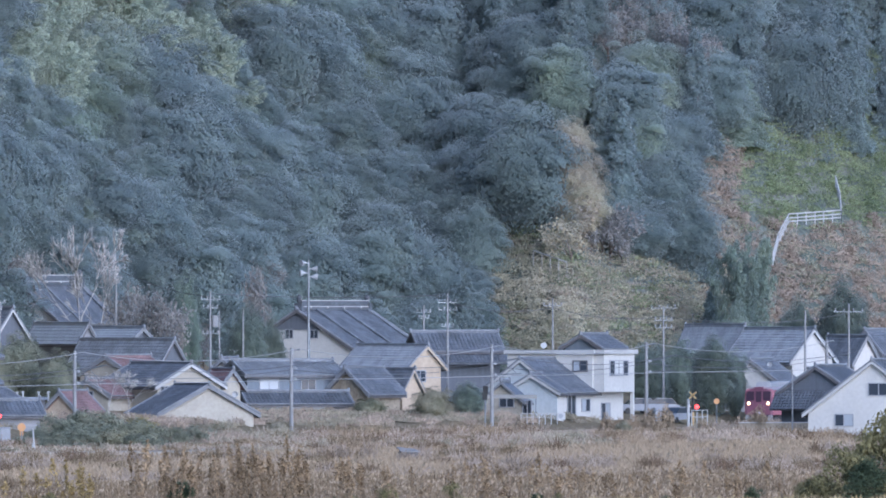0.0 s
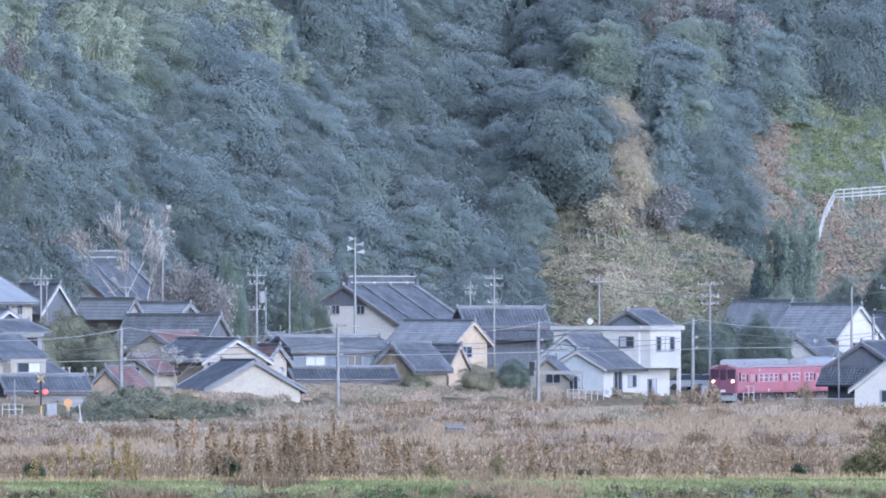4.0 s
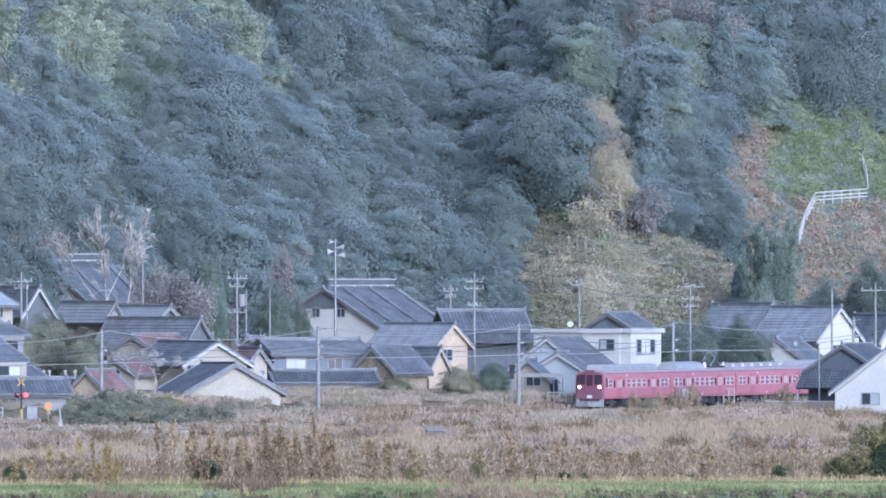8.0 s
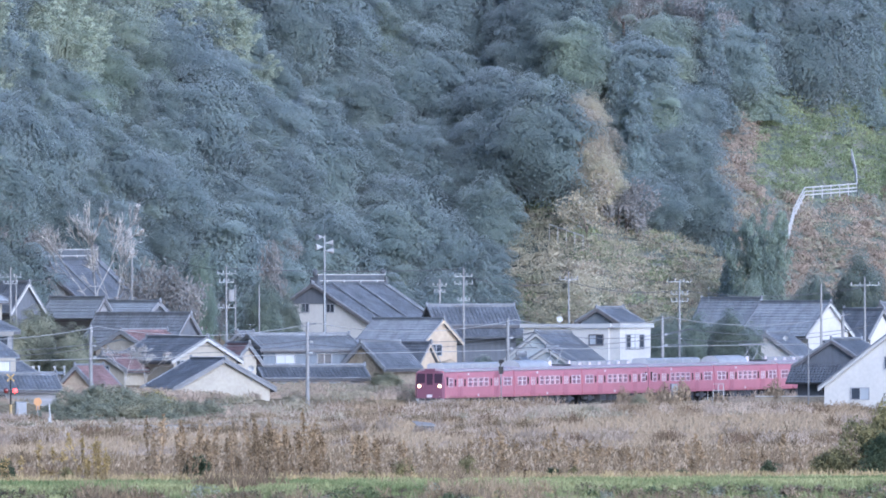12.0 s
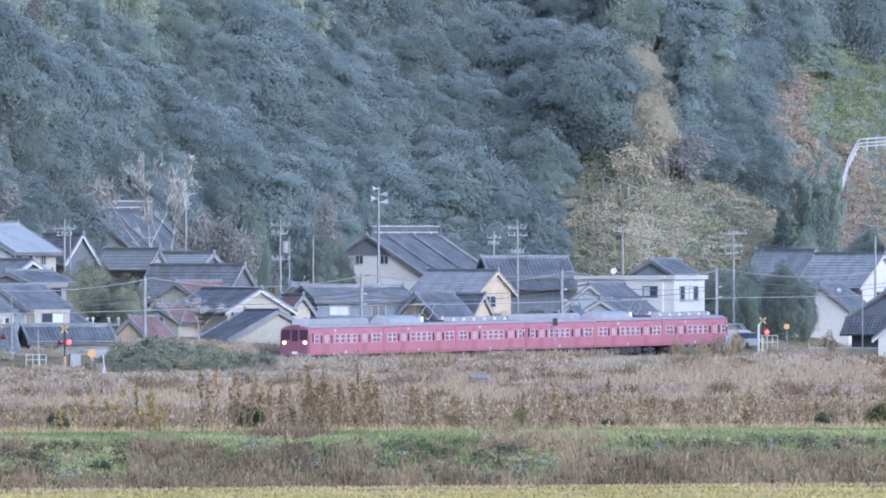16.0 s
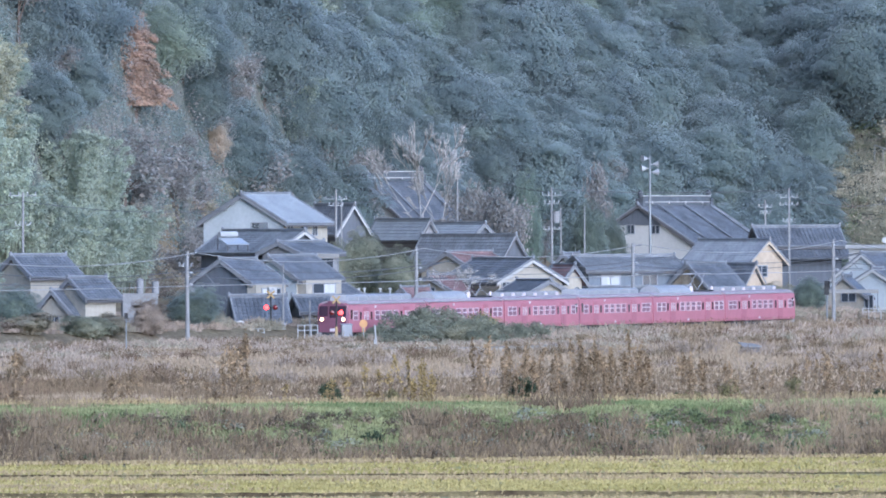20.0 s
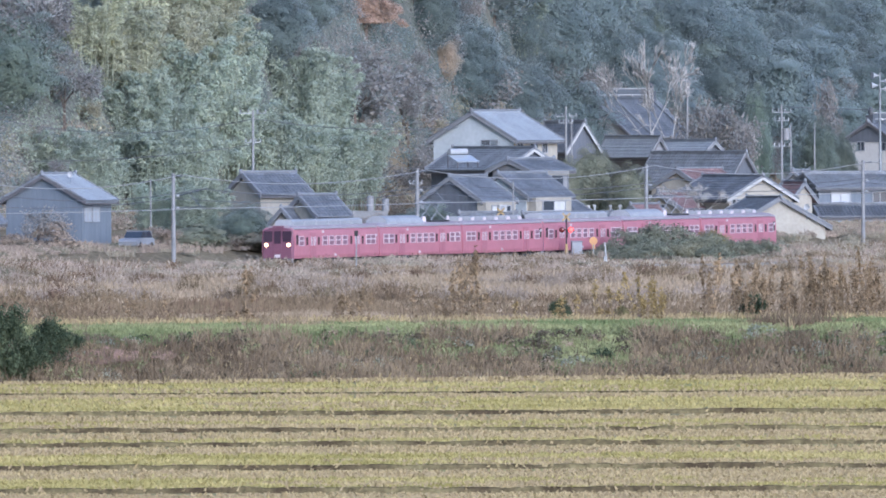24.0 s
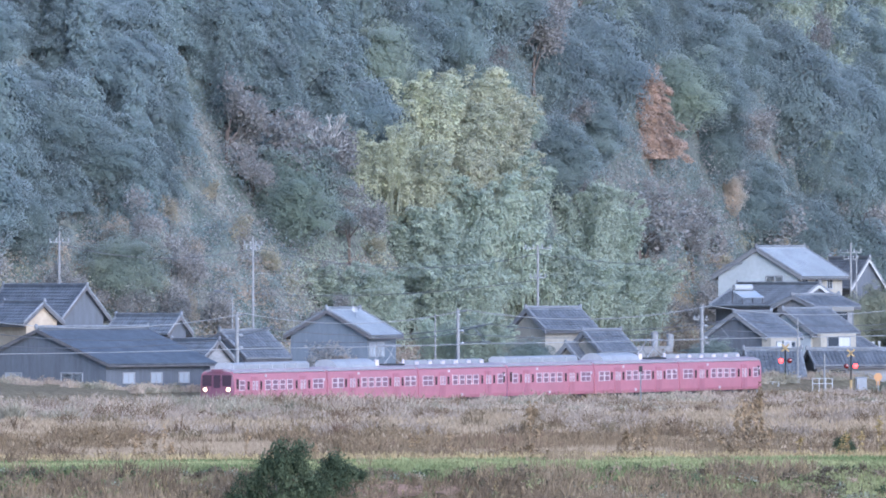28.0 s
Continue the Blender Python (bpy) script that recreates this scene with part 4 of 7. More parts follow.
house("house", "low beige annex with a shallow grey roof", (9.94, 1806.0), 64, 0.97, 4.02, 3.61, 5.15, "x", wall='wall_cream', roof='roof_tile', rib=0, windows=[('L', 1.6, 2.81, 1.42, 0.8, 'glass_dark'), ('L', -0.53, 1.86, 0.83, 1.49, 'glass_dark')])
house("house", "low grey house front with a broad tiled roof", (-39.58, 1668.0), 18, 7.22, 3.18, 3.10, 4.08, "x", wall='wall_grey', roof='roof_tile', rib=0.36, windows=[('R', 1.91, 1.33, 1.34, 1.08, 'glass_dark')])
house("house", "tiled wing behind the white bay", (-36.71, 1694.0), 60, 6.38, 8.05, 3.05, 5.25, "x", wall='wall_grey', roof='roof_tile', barge='trim_dark')
house("house", "low dark house front with a tiled roof", (-44.79, 1654.0), 18, 4.30, 2.52, 2.55, 4.20, "x", wall='wall_dark', roof='roof_tile', rib=0.36)
house("house", "lower storey of the slate house with pale windows", (-15.55, 1781.0), 20, 9.81, 2.45, 3.5, 4.25, "x", wall='wall_grey', roof='roof_black', windows=[('R', 1.67, 2.0, 2.79, 0.84, 'glass_pale'), ('R', 5.85, 2.0, 3.34, 0.84, 'glass_pale')])
house("house", "small tiled house with pale walls by the railway", (-57.82, 1612.0), 58, 2.86, 3.13, 3.40, 4.92, "x", wall='wall_cream', roof='roof_tile', windows=[('L', 1.51, 2.03, 0.89, 0.85, 'glass_dark')])
pent(long_house, -0.6, 8.5, -1.7, 0.1, 6.75 - long_house.matrix_basis.translation.z, 7.75 - long_house.matrix_basis.translation.z, "roof_tile")
pent(dark_house, -1.9, -0.05, -0.7, 7.6, 2.55 - dark_house.matrix_basis.translation.z, 4.3 - dark_house.matrix_basis.translation.z, "roof_black", "x")
box_bay(gable_house, 0.2, 5.4, 3.99, 5.52, 0.9, "wall_cream", ("glass_dark", "curtain"))
box_bay(track_house, -0.3, 4.6, 3.57, 5.19, 0.9, "wall_cream", ("curtain", "glass_dark"))
grand_ridge(temple, 12.76, 12.16, 8.32 - temple.matrix_basis.translation.z, 11.87 - temple.matrix_basis.translation.z, 0.5, (0.2, 0.6, 0.97))
grand_ridge(old_hall, 10.31, 8.51, 10.94 - old_hall.matrix_basis.translation.z, 14.33 - old_hall.matrix_basis.translation.z, 0.5, (0.3, 0.95))


# ---- the white house beside the track ----
def white_house():
    d = 1822.0
    x0, z0 = 16.67, 1.2
    turn = 62
    c, s = math.cos(radians(turn)), math.sin(radians(turn))
    ob = thing("house", "white two-storey house with a flat parapet roof and gabled wing", "house", pose(x0, d, z0, 0, 0, turn))
    top = 8.03 - z0
    ly, lx = 8.04 / s, 3.00 / c
    part("wall", Geo().box(0, lx, 0, ly, -0.5, top - 0.2), "wall_white", ob)
    part("parapet", Geo().box(-0.35, lx + 0.25, -0.35, ly + 0.2, top - 0.3, top + 0.05), "trim_white", ob)
    # the bay that stands out at the corner
    bay = Geo()
    bay.box(0.3, lx + 0.2, -1.1, 0, 2.9, top - 0.3)
    bay.box(lx - 0.1, lx + 0.2, -1.1, -0.8, -0.5, 2.9)
    part("bay", bay, "wall_white", ob)
    part("bay_roof", Geo().box(-0.1, lx + 0.5, -1.35, 0.1, top - 0.32, top + 0.09), "trim_white", ob)
    window(ob, "R", lx * 0.52, 5.73 - z0, 1.71 / c, 1.29, ("glass_dark", "curtain", "curtain", "glass_dark"), "frame_grey", 4, pose(0, -1.1, 0))
    window(ob, "R", lx * 0.42, 0.1, 0.80 / c, 1.71, ("glass_dark", "glass_pale"), "frame_grey", 2)
    window(ob, "L", 1.13 / s, 6.10 - z0, 1.23 / s, 0.91, ("glass_pale", "glass_dark"), "trim_dark", 2)
    dish = Geo()
    dish.tube((0, 0, 0), (0, -0.12, 0.05), 0.08, 0.3, 14)
    dish.tube((0, 0, 0), (0, 0.1, -0.9), 0.03)
    part("satellite_dish", dish, "trim_white", ob, "white satellite dish", pose(-0.2, 4.50 / s, top + 0.45, 0, 0, -60))


white_house()


# ---- the railway ----
ALONG = Vector((math.sin(TRACK_TURN), math.cos(TRACK_TURN), 0))
AWAY = Vector((-ALONG.y, ALONG.x, 0))


def on_track(s, side=0.0, up=0.0):
    """A pose on the track: s metres along it towards the camera, its x axis back along the train, y to the far side."""
    p = Vector((0, 1751, 0)) - ALONG * s + AWAY * (1.45 + side)
    m = pose(p.x, p.y, 0.5 - 0.0027 * s + up, 0, 0, 90 - 18.75)
    return m @ pose(0, 0, 0, 0, math.degrees(-0.0027), 0)


def prism(profile, x0, x1):
    """A solid of constant section (y, z) from x0 to x1."""
    n = len(profile)
    v = [(x, y, z) for x in (x0, x1) for y, z in profile]
    f = [tuple(range(n)), tuple(reversed(range(n, 2 * n)))] + [(i, n + i, n + (i + 1) % n, (i + 1) % n) for i in range(n)]
    return Geo().add(v, f)


MADE = {}


def once(key, build):
    """A mesh that is built once and then shared."""
    if key not in MADE:
        MADE[key] = build()
    return MADE[key]


def shared(name, key, build, material, parent, label="", at=None):
    return part(name, once(key, lambda: build().mesh(name)), material, parent, label, at)


BODY_SIDE = [(-1.38, 0.95), (-1.45, 1.2), (-1.45, 2.6), (-1.38, 3.25), (-1.2, 3.45)]
ROOF_ARC = [(-1.25, 3.42), (-1.1, 3.55), (-0.7, 3.66), (0, 3.7), (0.7, 3.66), (1.1, 3.55), (1.25, 3.42)]


def sash_frame(w, h):
    g = Geo()
    t = 0.045
    g.box(-w / 2 - t, w / 2 + t, -0.05, 0.01, -t, 0).box(-w / 2 - t, w / 2 + t, -0.05, 0.01, h, h + t)
    g.box(-w / 2 - t, w / 2 + t, -0.05, 0.01, h * 0.48, h * 0.48 + 0.08)
    g.box(-w / 2 - t, -w / 2, -0.05, 0.01, 0, h).box(w / 2, w / 2 + t, -0.05, 0.01, 0, h)
    return g


def car_window(ob, x, w=1.05):
    for side in (-1, 1):
        m = pose(x, side * 1.45, 2.03, 0, 0, 0 if side < 0 else 180)
        fr = shared("window", ("sash", w), lambda: sash_frame(w, 0.7), "train_sash", ob, "pale framed sash window" if side < 0 else "", m)
        for k in range(2):
            shared("pane", ("pane", w, k), lambda: Geo().box(-w / 2, w / 2, -0.02, 0.005, (0, 0.42)[k], (0.33, 0.7)[k]), "train_glass", fr)


def car_door(ob, x):
    for side in (-1, 1):
        m = pose(x, side * 1.45, 1.05, 0, 0, 0 if side < 0 else 180)

        def leafs():
            g = Geo()
            for k in (-1, 1):
                g.box(min(0.02 * k, 0.66 * k), max(0.02 * k, 0.66 * k), -0.03, 0.02, 0, 2.0)
            g.box(-0.02, 0.02, -0.01, 0.02, 0, 2.0)
            return g

        d = shared("door", "leafs", leafs, "train_door", ob, "", m)
        for k in (-0.34, 0.34):
            fr = shared("door_window", ("dw", k), lambda: sash_frame(0.26, 0.62), "train_sash", d, "", pose(k, -0.03, 1.0))
            shared("pane", "dpane", lambda: Geo().box(-0.13, 0.13, -0.02, 0.005, 0, 0.62), "train_glass", fr)
        for k in (-1.35, 1.35):
            shared("side_pane", "sidepane", lambda: Geo().box(-0.19, 0.19, -0.025, 0.01, 0.98, 1.64), "train_glass_dark", d, "", pose(k, 0, 0))


def bogie(ob, x):
    g = Geo()
    for y in (-1.0, 1.0):
        g.box(-1.6, 1.6, y - 0.12, y + 0.12, 0.5, 0.75).box(-0.5, 0.5, y - 0.2, y + 0.2, 0.35, 0.9)
    g.box(-0.4, 0.4, -1.1, 1.1, 0.6, 0.9)
    b = shared("bogie", "bogie", lambda: g, "train_under", ob, "", pose(x, 0, 0))
    for wx in (-1.05, 1.05):
        def wheels():
            q = Geo()
            for y in (-0.56, 0.56):
                q.tube((0, y - 0.06, 0), (0, y + 0.06, 0), 0.43, n=14)
            return q.tube((0, -0.7, 0), (0, 0.76, 0), 0.09, n=8)
        shared("wheel_set", "wheels", wheels, "train_under", b, "", pose(wx, 0, 0.43))


def cab(ob, rear):
    """The driver's end: windscreens, lamps, skirt."""
    m = pose(20, 0, 0, 0, 0, 180) if rear else Matrix()
    face = Geo()
    pr = [(-1.4, 0.95), (-1.42, 2.4), (-1.3, 3.3), (-0.8, 3.5), (0.8, 3.5), (1.3, 3.3), (1.42, 2.4), (1.4, 0.95)]
    n = len(pr)
    v = [(0.25, y, z) for y, z in pr] + [(-0.02 + (0.12 if z > 2.5 else 0), y * 0.86, z) for y, z in pr]
    face.add(v, [(i, (i + 1) % n, n + (i + 1) % n, n + i) for i in range(n)] + [tuple(range(n, 2 * n))])
    # the end face is painted darker than the sides, as if turned from the sun
    f = part("cab_face", face, "train_red_shaded", ob, "driver's end, its red darkened for shade", m)
    for y, w in ((-0.84, 0.74), (0, 0.54), (0.84, 0.74)):
        part("windscreen", Geo().box(-0.03, 0.15, y - w / 2, y + w / 2, 2.35 if y else 2.2, 3.22), "train_glass_dark", f)
    part("centre_door", Geo().box(-0.05, 0.1, -0.36, 0.36, 1.0, 2.2), "train_red_shaded", f)
    part("destination_box", Geo().box(-0.02, 0.4, -0.45, 0.45, 3.42, 3.66), "train_red_shaded", f)
    for y in (-0.98, 0.98):
        part("headlight", Geo().tube((-0.07, y, 2.08), (0.06, y, 2.08), 0.15, n=14), "headlight" if not rear and ob["lead"] else "frame_grey", f)
    part("lamp_panel", Geo().box(-0.035, 0.1, -1.15, -0.6, 1.88, 2.3).box(-0.035, 0.1, 0.6, 1.15, 1.88, 2.3), "train_red_shaded", f)
    part("coupler", Geo().box(-0.3, 0.2, -0.3, 0.3, 0.55, 0.95).box(-0.03, 0.2, -1.25, 1.25, 0.6, 0.98), "train_under", f)
    part("number_plate", Geo().box(-0.06, 0, -0.25, 0.25, 1.05, 1.3), "train_sash", f)
    sk = Geo()
    sk.slab([(-0.1, -1.2, 0.25), (-0.1, 1.2, 0.25), (-0.35, 0, 0.25)], -0.5)
    sk.box(-0.05, 0.35, -1.3, -1.0, 0.2, 0.95).box(-0.05, 0.35, 1.0, 1.3, 0.2, 0.95)
    part("snow_plough", sk, "concrete", f)


def train_car(name, label, cabs, kit, lead):
    """A railcar of 20 m. Local x runs backward from its front end, z = 0 is the rail head."""
    ob = new(name)
    ob["lead"] = lead
    tagged(ob, label, "train car", "train cars")
    x0, x1 = (0.22 if "front" in cabs else 0.16), (19.78 if "rear" in cabs else 19.84)
    prof = BODY_SIDE + [(-y, z) for y, z in reversed(BODY_SIDE)]
    part("body", once(("body", x0, x1), lambda: prism(prof, x0, x1).mesh("body")), "train_red", ob)
    part("roof", once(("roof", x0, x1), lambda: prism(ROOF_ARC, x0 + 0.05, x1 - 0.05).mesh("roof")), "train_roof", ob)
    rail = Geo()
    for y in (-1.33, 1.33):
        rail.box(x0 + 0.1, x1 - 0.1, y - 0.05, y + 0.05, 3.36, 3.44)
    part("roof_gutter", once(("gutter", x0, x1), lambda: rail.mesh("roof_gutter")), "train_unit", ob)
    for x in ((5.4, 15.1) if not cabs else (4.4, 14.7) if "front" in cabs else (5.3, 15.6)):
        car_door(ob, x)
    xs = (1.6, 2.9, 8.0, 9.55, 11.05, 12.55, 17.5, 18.8) if not cabs else (1.7, 7.2, 8.75, 10.3, 11.85, 17.4, 18.5) if "front" in cabs else (1.5, 2.6, 8.15, 9.7, 11.25, 12.8, 18.3)
    for x in xs:
        car_window(ob, x)
    shared("side_lamp", "lamp", lambda: Geo().box(-0.14, 0.14, -0.06, 0.02, 0, 0.2), "train_sash", ob, "", pose(6.8, -1.42, 3.02))
    shared("side_lamp", "lamp", None, "train_sash", ob, "", pose(19.2, -1.44, 2.6))
    shared("side_lamp", "lamp", None, "train_sash", ob, "", pose(9.6, -1.45, 1.1))
    if "rear" in cabs:
        cab(ob, True)
        shared("cab_window", "cabwin", lambda: Geo().box(-0.22, 0.22, -0.03, 0.01, 0, 0.8), "train_glass_dark", ob, "", pose(19.1, -1.45, 2.1))
    if "front" in cabs:
        cab(ob, False)
        shared("cab_window", "cabwin", lambda: Geo().box(-0.22, 0.22, -0.03, 0.01, 0, 0.8), "train_glass_dark", ob, "", pose(0.75, -1.45, 2.1))
    else:
        shared("gangway", "gangway", lambda: Geo().box(-0.12, 0.12, -0.6, 0.6, 1.0, 3.2), "train_under", ob, "", pose(0, 0, 0))
    bogie(ob, 3.0)
    bogie(ob, 17.0)
    for x, w, d in ((7.0, 1.6, 0.9), (9.2, 1.2, 1.0), (11.2, 1.9, 0.8), (13.5, 1.3, 1.0)):
        shared("equipment_box", ("eq", w, d), lambda: Geo().box(-w / 2, w / 2, -1.2, 1.2, 0.35, 0.95), "train_under", ob, "", pose(x, 0, 0))
    if kit == 0:
        for i in range(6):
            sec = [(-0.78, 3.55), (-0.75, 4.02), (-0.5, 4.16), (0.5, 4.16), (0.75, 4.02), (0.78, 3.55)]
            u = shared("cooling_unit", "cool", lambda: prism(sec, -1.3, 1.3), "train_unit", ob, "pale cooling unit on the roof", pose(2.8 + i * 2.75, 0, 0))
            shared("fan_grille", "grille", lambda: Geo().box(-1.0, 1.0, -0.05, 0.02, 0, 0.2), "frame_grey", u, "", pose(0, -0.76, 3.72))
    elif kit == 1:
        arc = [(1.0 * math.cos(a), 3.55 + 0.72 * math.sin(a)) for a in np.linspace(0, math.pi, 11)]
        part("cooling_dome", prism(arc[::-1], 3.2, 11.8), "train_unit", ob, "domed pale cooling unit on the roof")
        base = Geo().box(14.2, 18.6, -0.8, 0.8, 3.66, 3.8)
        pan = part("pantograph", base, "train_under", ob, "grey folding pantograph")
        arms = Geo()
        for y in (-0.6, 0.6):
            arms.tube((14.6, y, 3.8), (16.6, y * 0.8, 4.6), 0.035).tube((18.2, y, 3.8), (16.2, y * 0.8, 4.6), 0.035)
            arms.tube((16.6, y * 0.8, 4.6), (15.2, y * 0.6, 5.25), 0.03).tube((16.2, y * 0.8, 4.6), (17.4, y * 0.6, 5.25), 0.03)
        part("linkage", arms, "train_unit", pan)
        for x in (15.2, 17.4):
            part("collector_shoe", Geo().tube((x, -0.95, 5.28), (x, 0.95, 5.28), 0.05), "train_unit", pan)
        for x in (13.4, 13.0, 19.0):
            shared("insulator", "rinsul", lambda: Geo().tube((0, 0, 3.66), (0, 0, 4.15), 0.13, 0.1, 8), "train_sash", ob, "", pose(x, -0.5, 0))
    else:
        for i in range(6):
            shared("roof_ventilator", "vent", lambda: prism([(-0.62, 3.6), (-0.58, 3.95), (-0.4, 4.05), (0.4, 4.05), (0.58, 3.95), (0.62, 3.6)], -0.55, 0.55), "train_unit", ob, "", pose(1.8 + i * 2.9, 0, 0))
            shared("ventilator_mouth", "mouth", lambda: Geo().box(-0.35, 0.35, -0.03, 0.02, 0, 0.24), "train_sash", ob, "", pose(1.8 + i * 2.9, -0.62, 3.7))
    return ob


TRAIN = []
for i in range(6):
    ends = {0: "front", 2: "rear", 3: "front", 5: "rear"}.get(i, "")
    words = ("rose red leading railcar with a shade-darkened driver's end and lit headlights", "rose red middle railcar with a pantograph on its roof",
             "rose red railcar with a row of roof ventilators", "rose red railcar with a long cooling unit on its roof")[i if i < 3 else 3 if i == 3 else i - 3]
    TRAIN.append(train_car("train_car", words, ends, i % 3, i == 0))
# seconds, metres along the track of the train's front
RUN = [(0, -106.9), (2, -95.2), (4, -81.35), (6, -65.2), (8, -46.85), (10, -26.25), (12, -3.44), (14, 21.56), (16, 48.7),
       (18, 77.96), (20, 109.3), (22, 142.65), (24, 178.0), (26, 215.2), (28, 254.3)]


def permanent_way():
    """Ballast bed, rails and sleepers."""
    a, b = -420, 420
    bed = Geo()
    prof = [(-2.6, -0.75), (-1.7, -0.2), (1.7, -0.2), (2.6, -0.75)]
    m0, m1 = on_track(b), on_track(a)
    v = [m @ Vector((0, y, z)) for m in (m0, m1) for y, z in prof]
    bed.add(v, [(0, 4, 5, 1), (1, 5, 6, 2), (2, 6, 7, 3), (3, 7, 4, 0), (0, 1, 2, 3), (7, 6, 5, 4)])
    tr = tagged(part("railway_track", bed, "ballast"), "single railway track on grey ballast", "track", kind="structure")
    for y in (-0.53, 0.53):
        r = Geo()
        v = [m @ Vector((0, y + dy, z)) for m in (m0, m1) for dy, z in ((-0.05, -0.16), (-0.035, 0), (0.035, 0), (0.05, -0.16))]
        r.add(v, [(0, 4, 5, 1), (1, 5, 6, 2), (2, 6, 7, 3), (3, 7, 4, 0)])
        part("rail", r, "rail_steel", tr)
    sl = Geo()
    for i in range(560):
        sl.box(-0.11, 0.11, -1.0, 1.0, -0.2, -0.14, on_track(310 - i * 0.75))
    tagged(part("sleepers", sl, "timber", tr), kind="stuff")


permanent_way()


# ---- trees ----
def tree_mesh(name, seed, lobes, n, size, spread=1.0, height=8.0, core=True, lobe=0.42, flat=0.8):
    """A broad crown: overlapping flattened lobes covered with leaf plates."""
    rng = np.random.default_rng(seed)
    out = []
    cs = []
    for i in range(lobes):
        a = rng.uniform(0, 2 * math.pi)
        h = rng.uniform(0.12, 1.0)
        r = spread * (1.15 - 0.75 * abs(h - 0.4) / 0.6) * rng.uniform(0.25, 1.0)
        cs.append((r * math.cos(a), r * math.sin(a), h * height, rng.uniform(0.7, 1.35) * spread * lobe))
    for cx, cy, cz, r in cs:
        d = rng.normal(size=(n // lobes, 3))
        d /= np.linalg.norm(d, axis=1, keepdims=True)
        d[:, 2] = np.where(d[:, 2] < -0.45, -d[:, 2], d[:, 2])
        p = d * r * np.array([1, 1, flat]) * rng.uniform(0.6, 1.24, (len(d), 1)) + (cx, cy, cz)
        out.append(cards(name, p, d + rng.normal(size=d.shape) * 0.45, rng.uniform(0.7, 1.3, len(d)) * size, 1.7, rng))
        if core:
            g = Geo()
            g.ball((cx, cy, cz), r * 0.72, r * 0.72, r * flat * 0.72, 7, 5)
            out.append(geo_arrays(g))
    return mesh_arrays(name, out)


def dome_mesh(name, seed, pads=78, n=32000, size=0.086, wide=4.0, height=8.0):
    """An evergreen crown: a dome of layered, flattened leaf pads round a knobbly core."""
    rng = np.random.default_rng(seed)
    out = []
    mid, up = height * 0.46, height * 0.54
    skew = rng.uniform(0.82, 1.18, 2)
    for i in range(pads):
        a = rng.uniform(0, 2 * math.pi)
        e = math.asin(rng.uniform(-0.5, 1.0))
        lump = 1 + 0.16 * math.sin(2 * a + seed) + 0.1 * math.sin(5 * a + 3 * e + seed)
        k = rng.uniform(0.74, 1.0) * lump
        c = np.array([wide * skew[0] * k * math.cos(e) * math.cos(a), wide * skew[1] * k * math.cos(e) * math.sin(a), mid + up * k * math.sin(e)])
        r = rng.uniform(0.75, 1.6) * (1.1 - 0.3 * math.sin(e)) * wide / 4
        d = rng.normal(size=(n // pads, 3))
        d /= np.linalg.norm(d, axis=1, keepdims=True)
        d[:, 2] = np.where(d[:, 2] < -0.25, -d[:, 2], d[:, 2])
        p = d * (r, r, r * rng.uniform(0.55, 0.8)) * rng.uniform(0.74, 1.1, (len(d), 1)) + c
        # the pad hangs a little at its outer rim
        p[:, 2] -= 0.1 * ((p[:, 0] - c[0]) * math.cos(a) + (p[:, 1] - c[1]) * math.sin(a))
        out.append(cards(name, p, 0.45 * d + (p - (0, 0, mid * 0.8)) / np.linalg.norm(p - (0, 0, mid * 0.8), axis=1, keepdims=True) + (0, 0, 0.1) + rng.normal(size=d.shape) * 0.22, rng.uniform(0.7, 1.35, len(d)) * size, 1.5, rng))
    # inner leaves, all round
    d = rng.normal(size=(n // 3, 3))
    d /= np.linalg.norm(d, axis=1, keepdims=True)
    p = d * (wide * skew[0], wide * skew[1], up) * rng.uniform(0.64, 0.9, (len(d), 1)) + (0, 0, mid)
    out.append(cards(name, p, d + rng.normal(size=d.shape) * 0.4, rng.uniform(0.8, 1.5, len(d)) * size * 1.7, 1.5, rng))
    g = Geo()
    g.ball((0, 0, mid), wide * 0.66 * skew[0], wide * 0.66 * skew[1], up * 0.7, 18, 11)
    g.v = [(x * (1 + 0.16 * noise.noise((x * 0.8, y * 0.8, z * 0.9 + seed))), y * (1 + 0.16 * noise.noise((x * 0.8 + 9, y * 0.8, z + seed))), z + 0.09 * wide * noise.noise((x, y, z * 1.1 + seed))) for x, y, z in g.v]
    out.append(geo_arrays(g))
    return mesh_arrays(name, out)


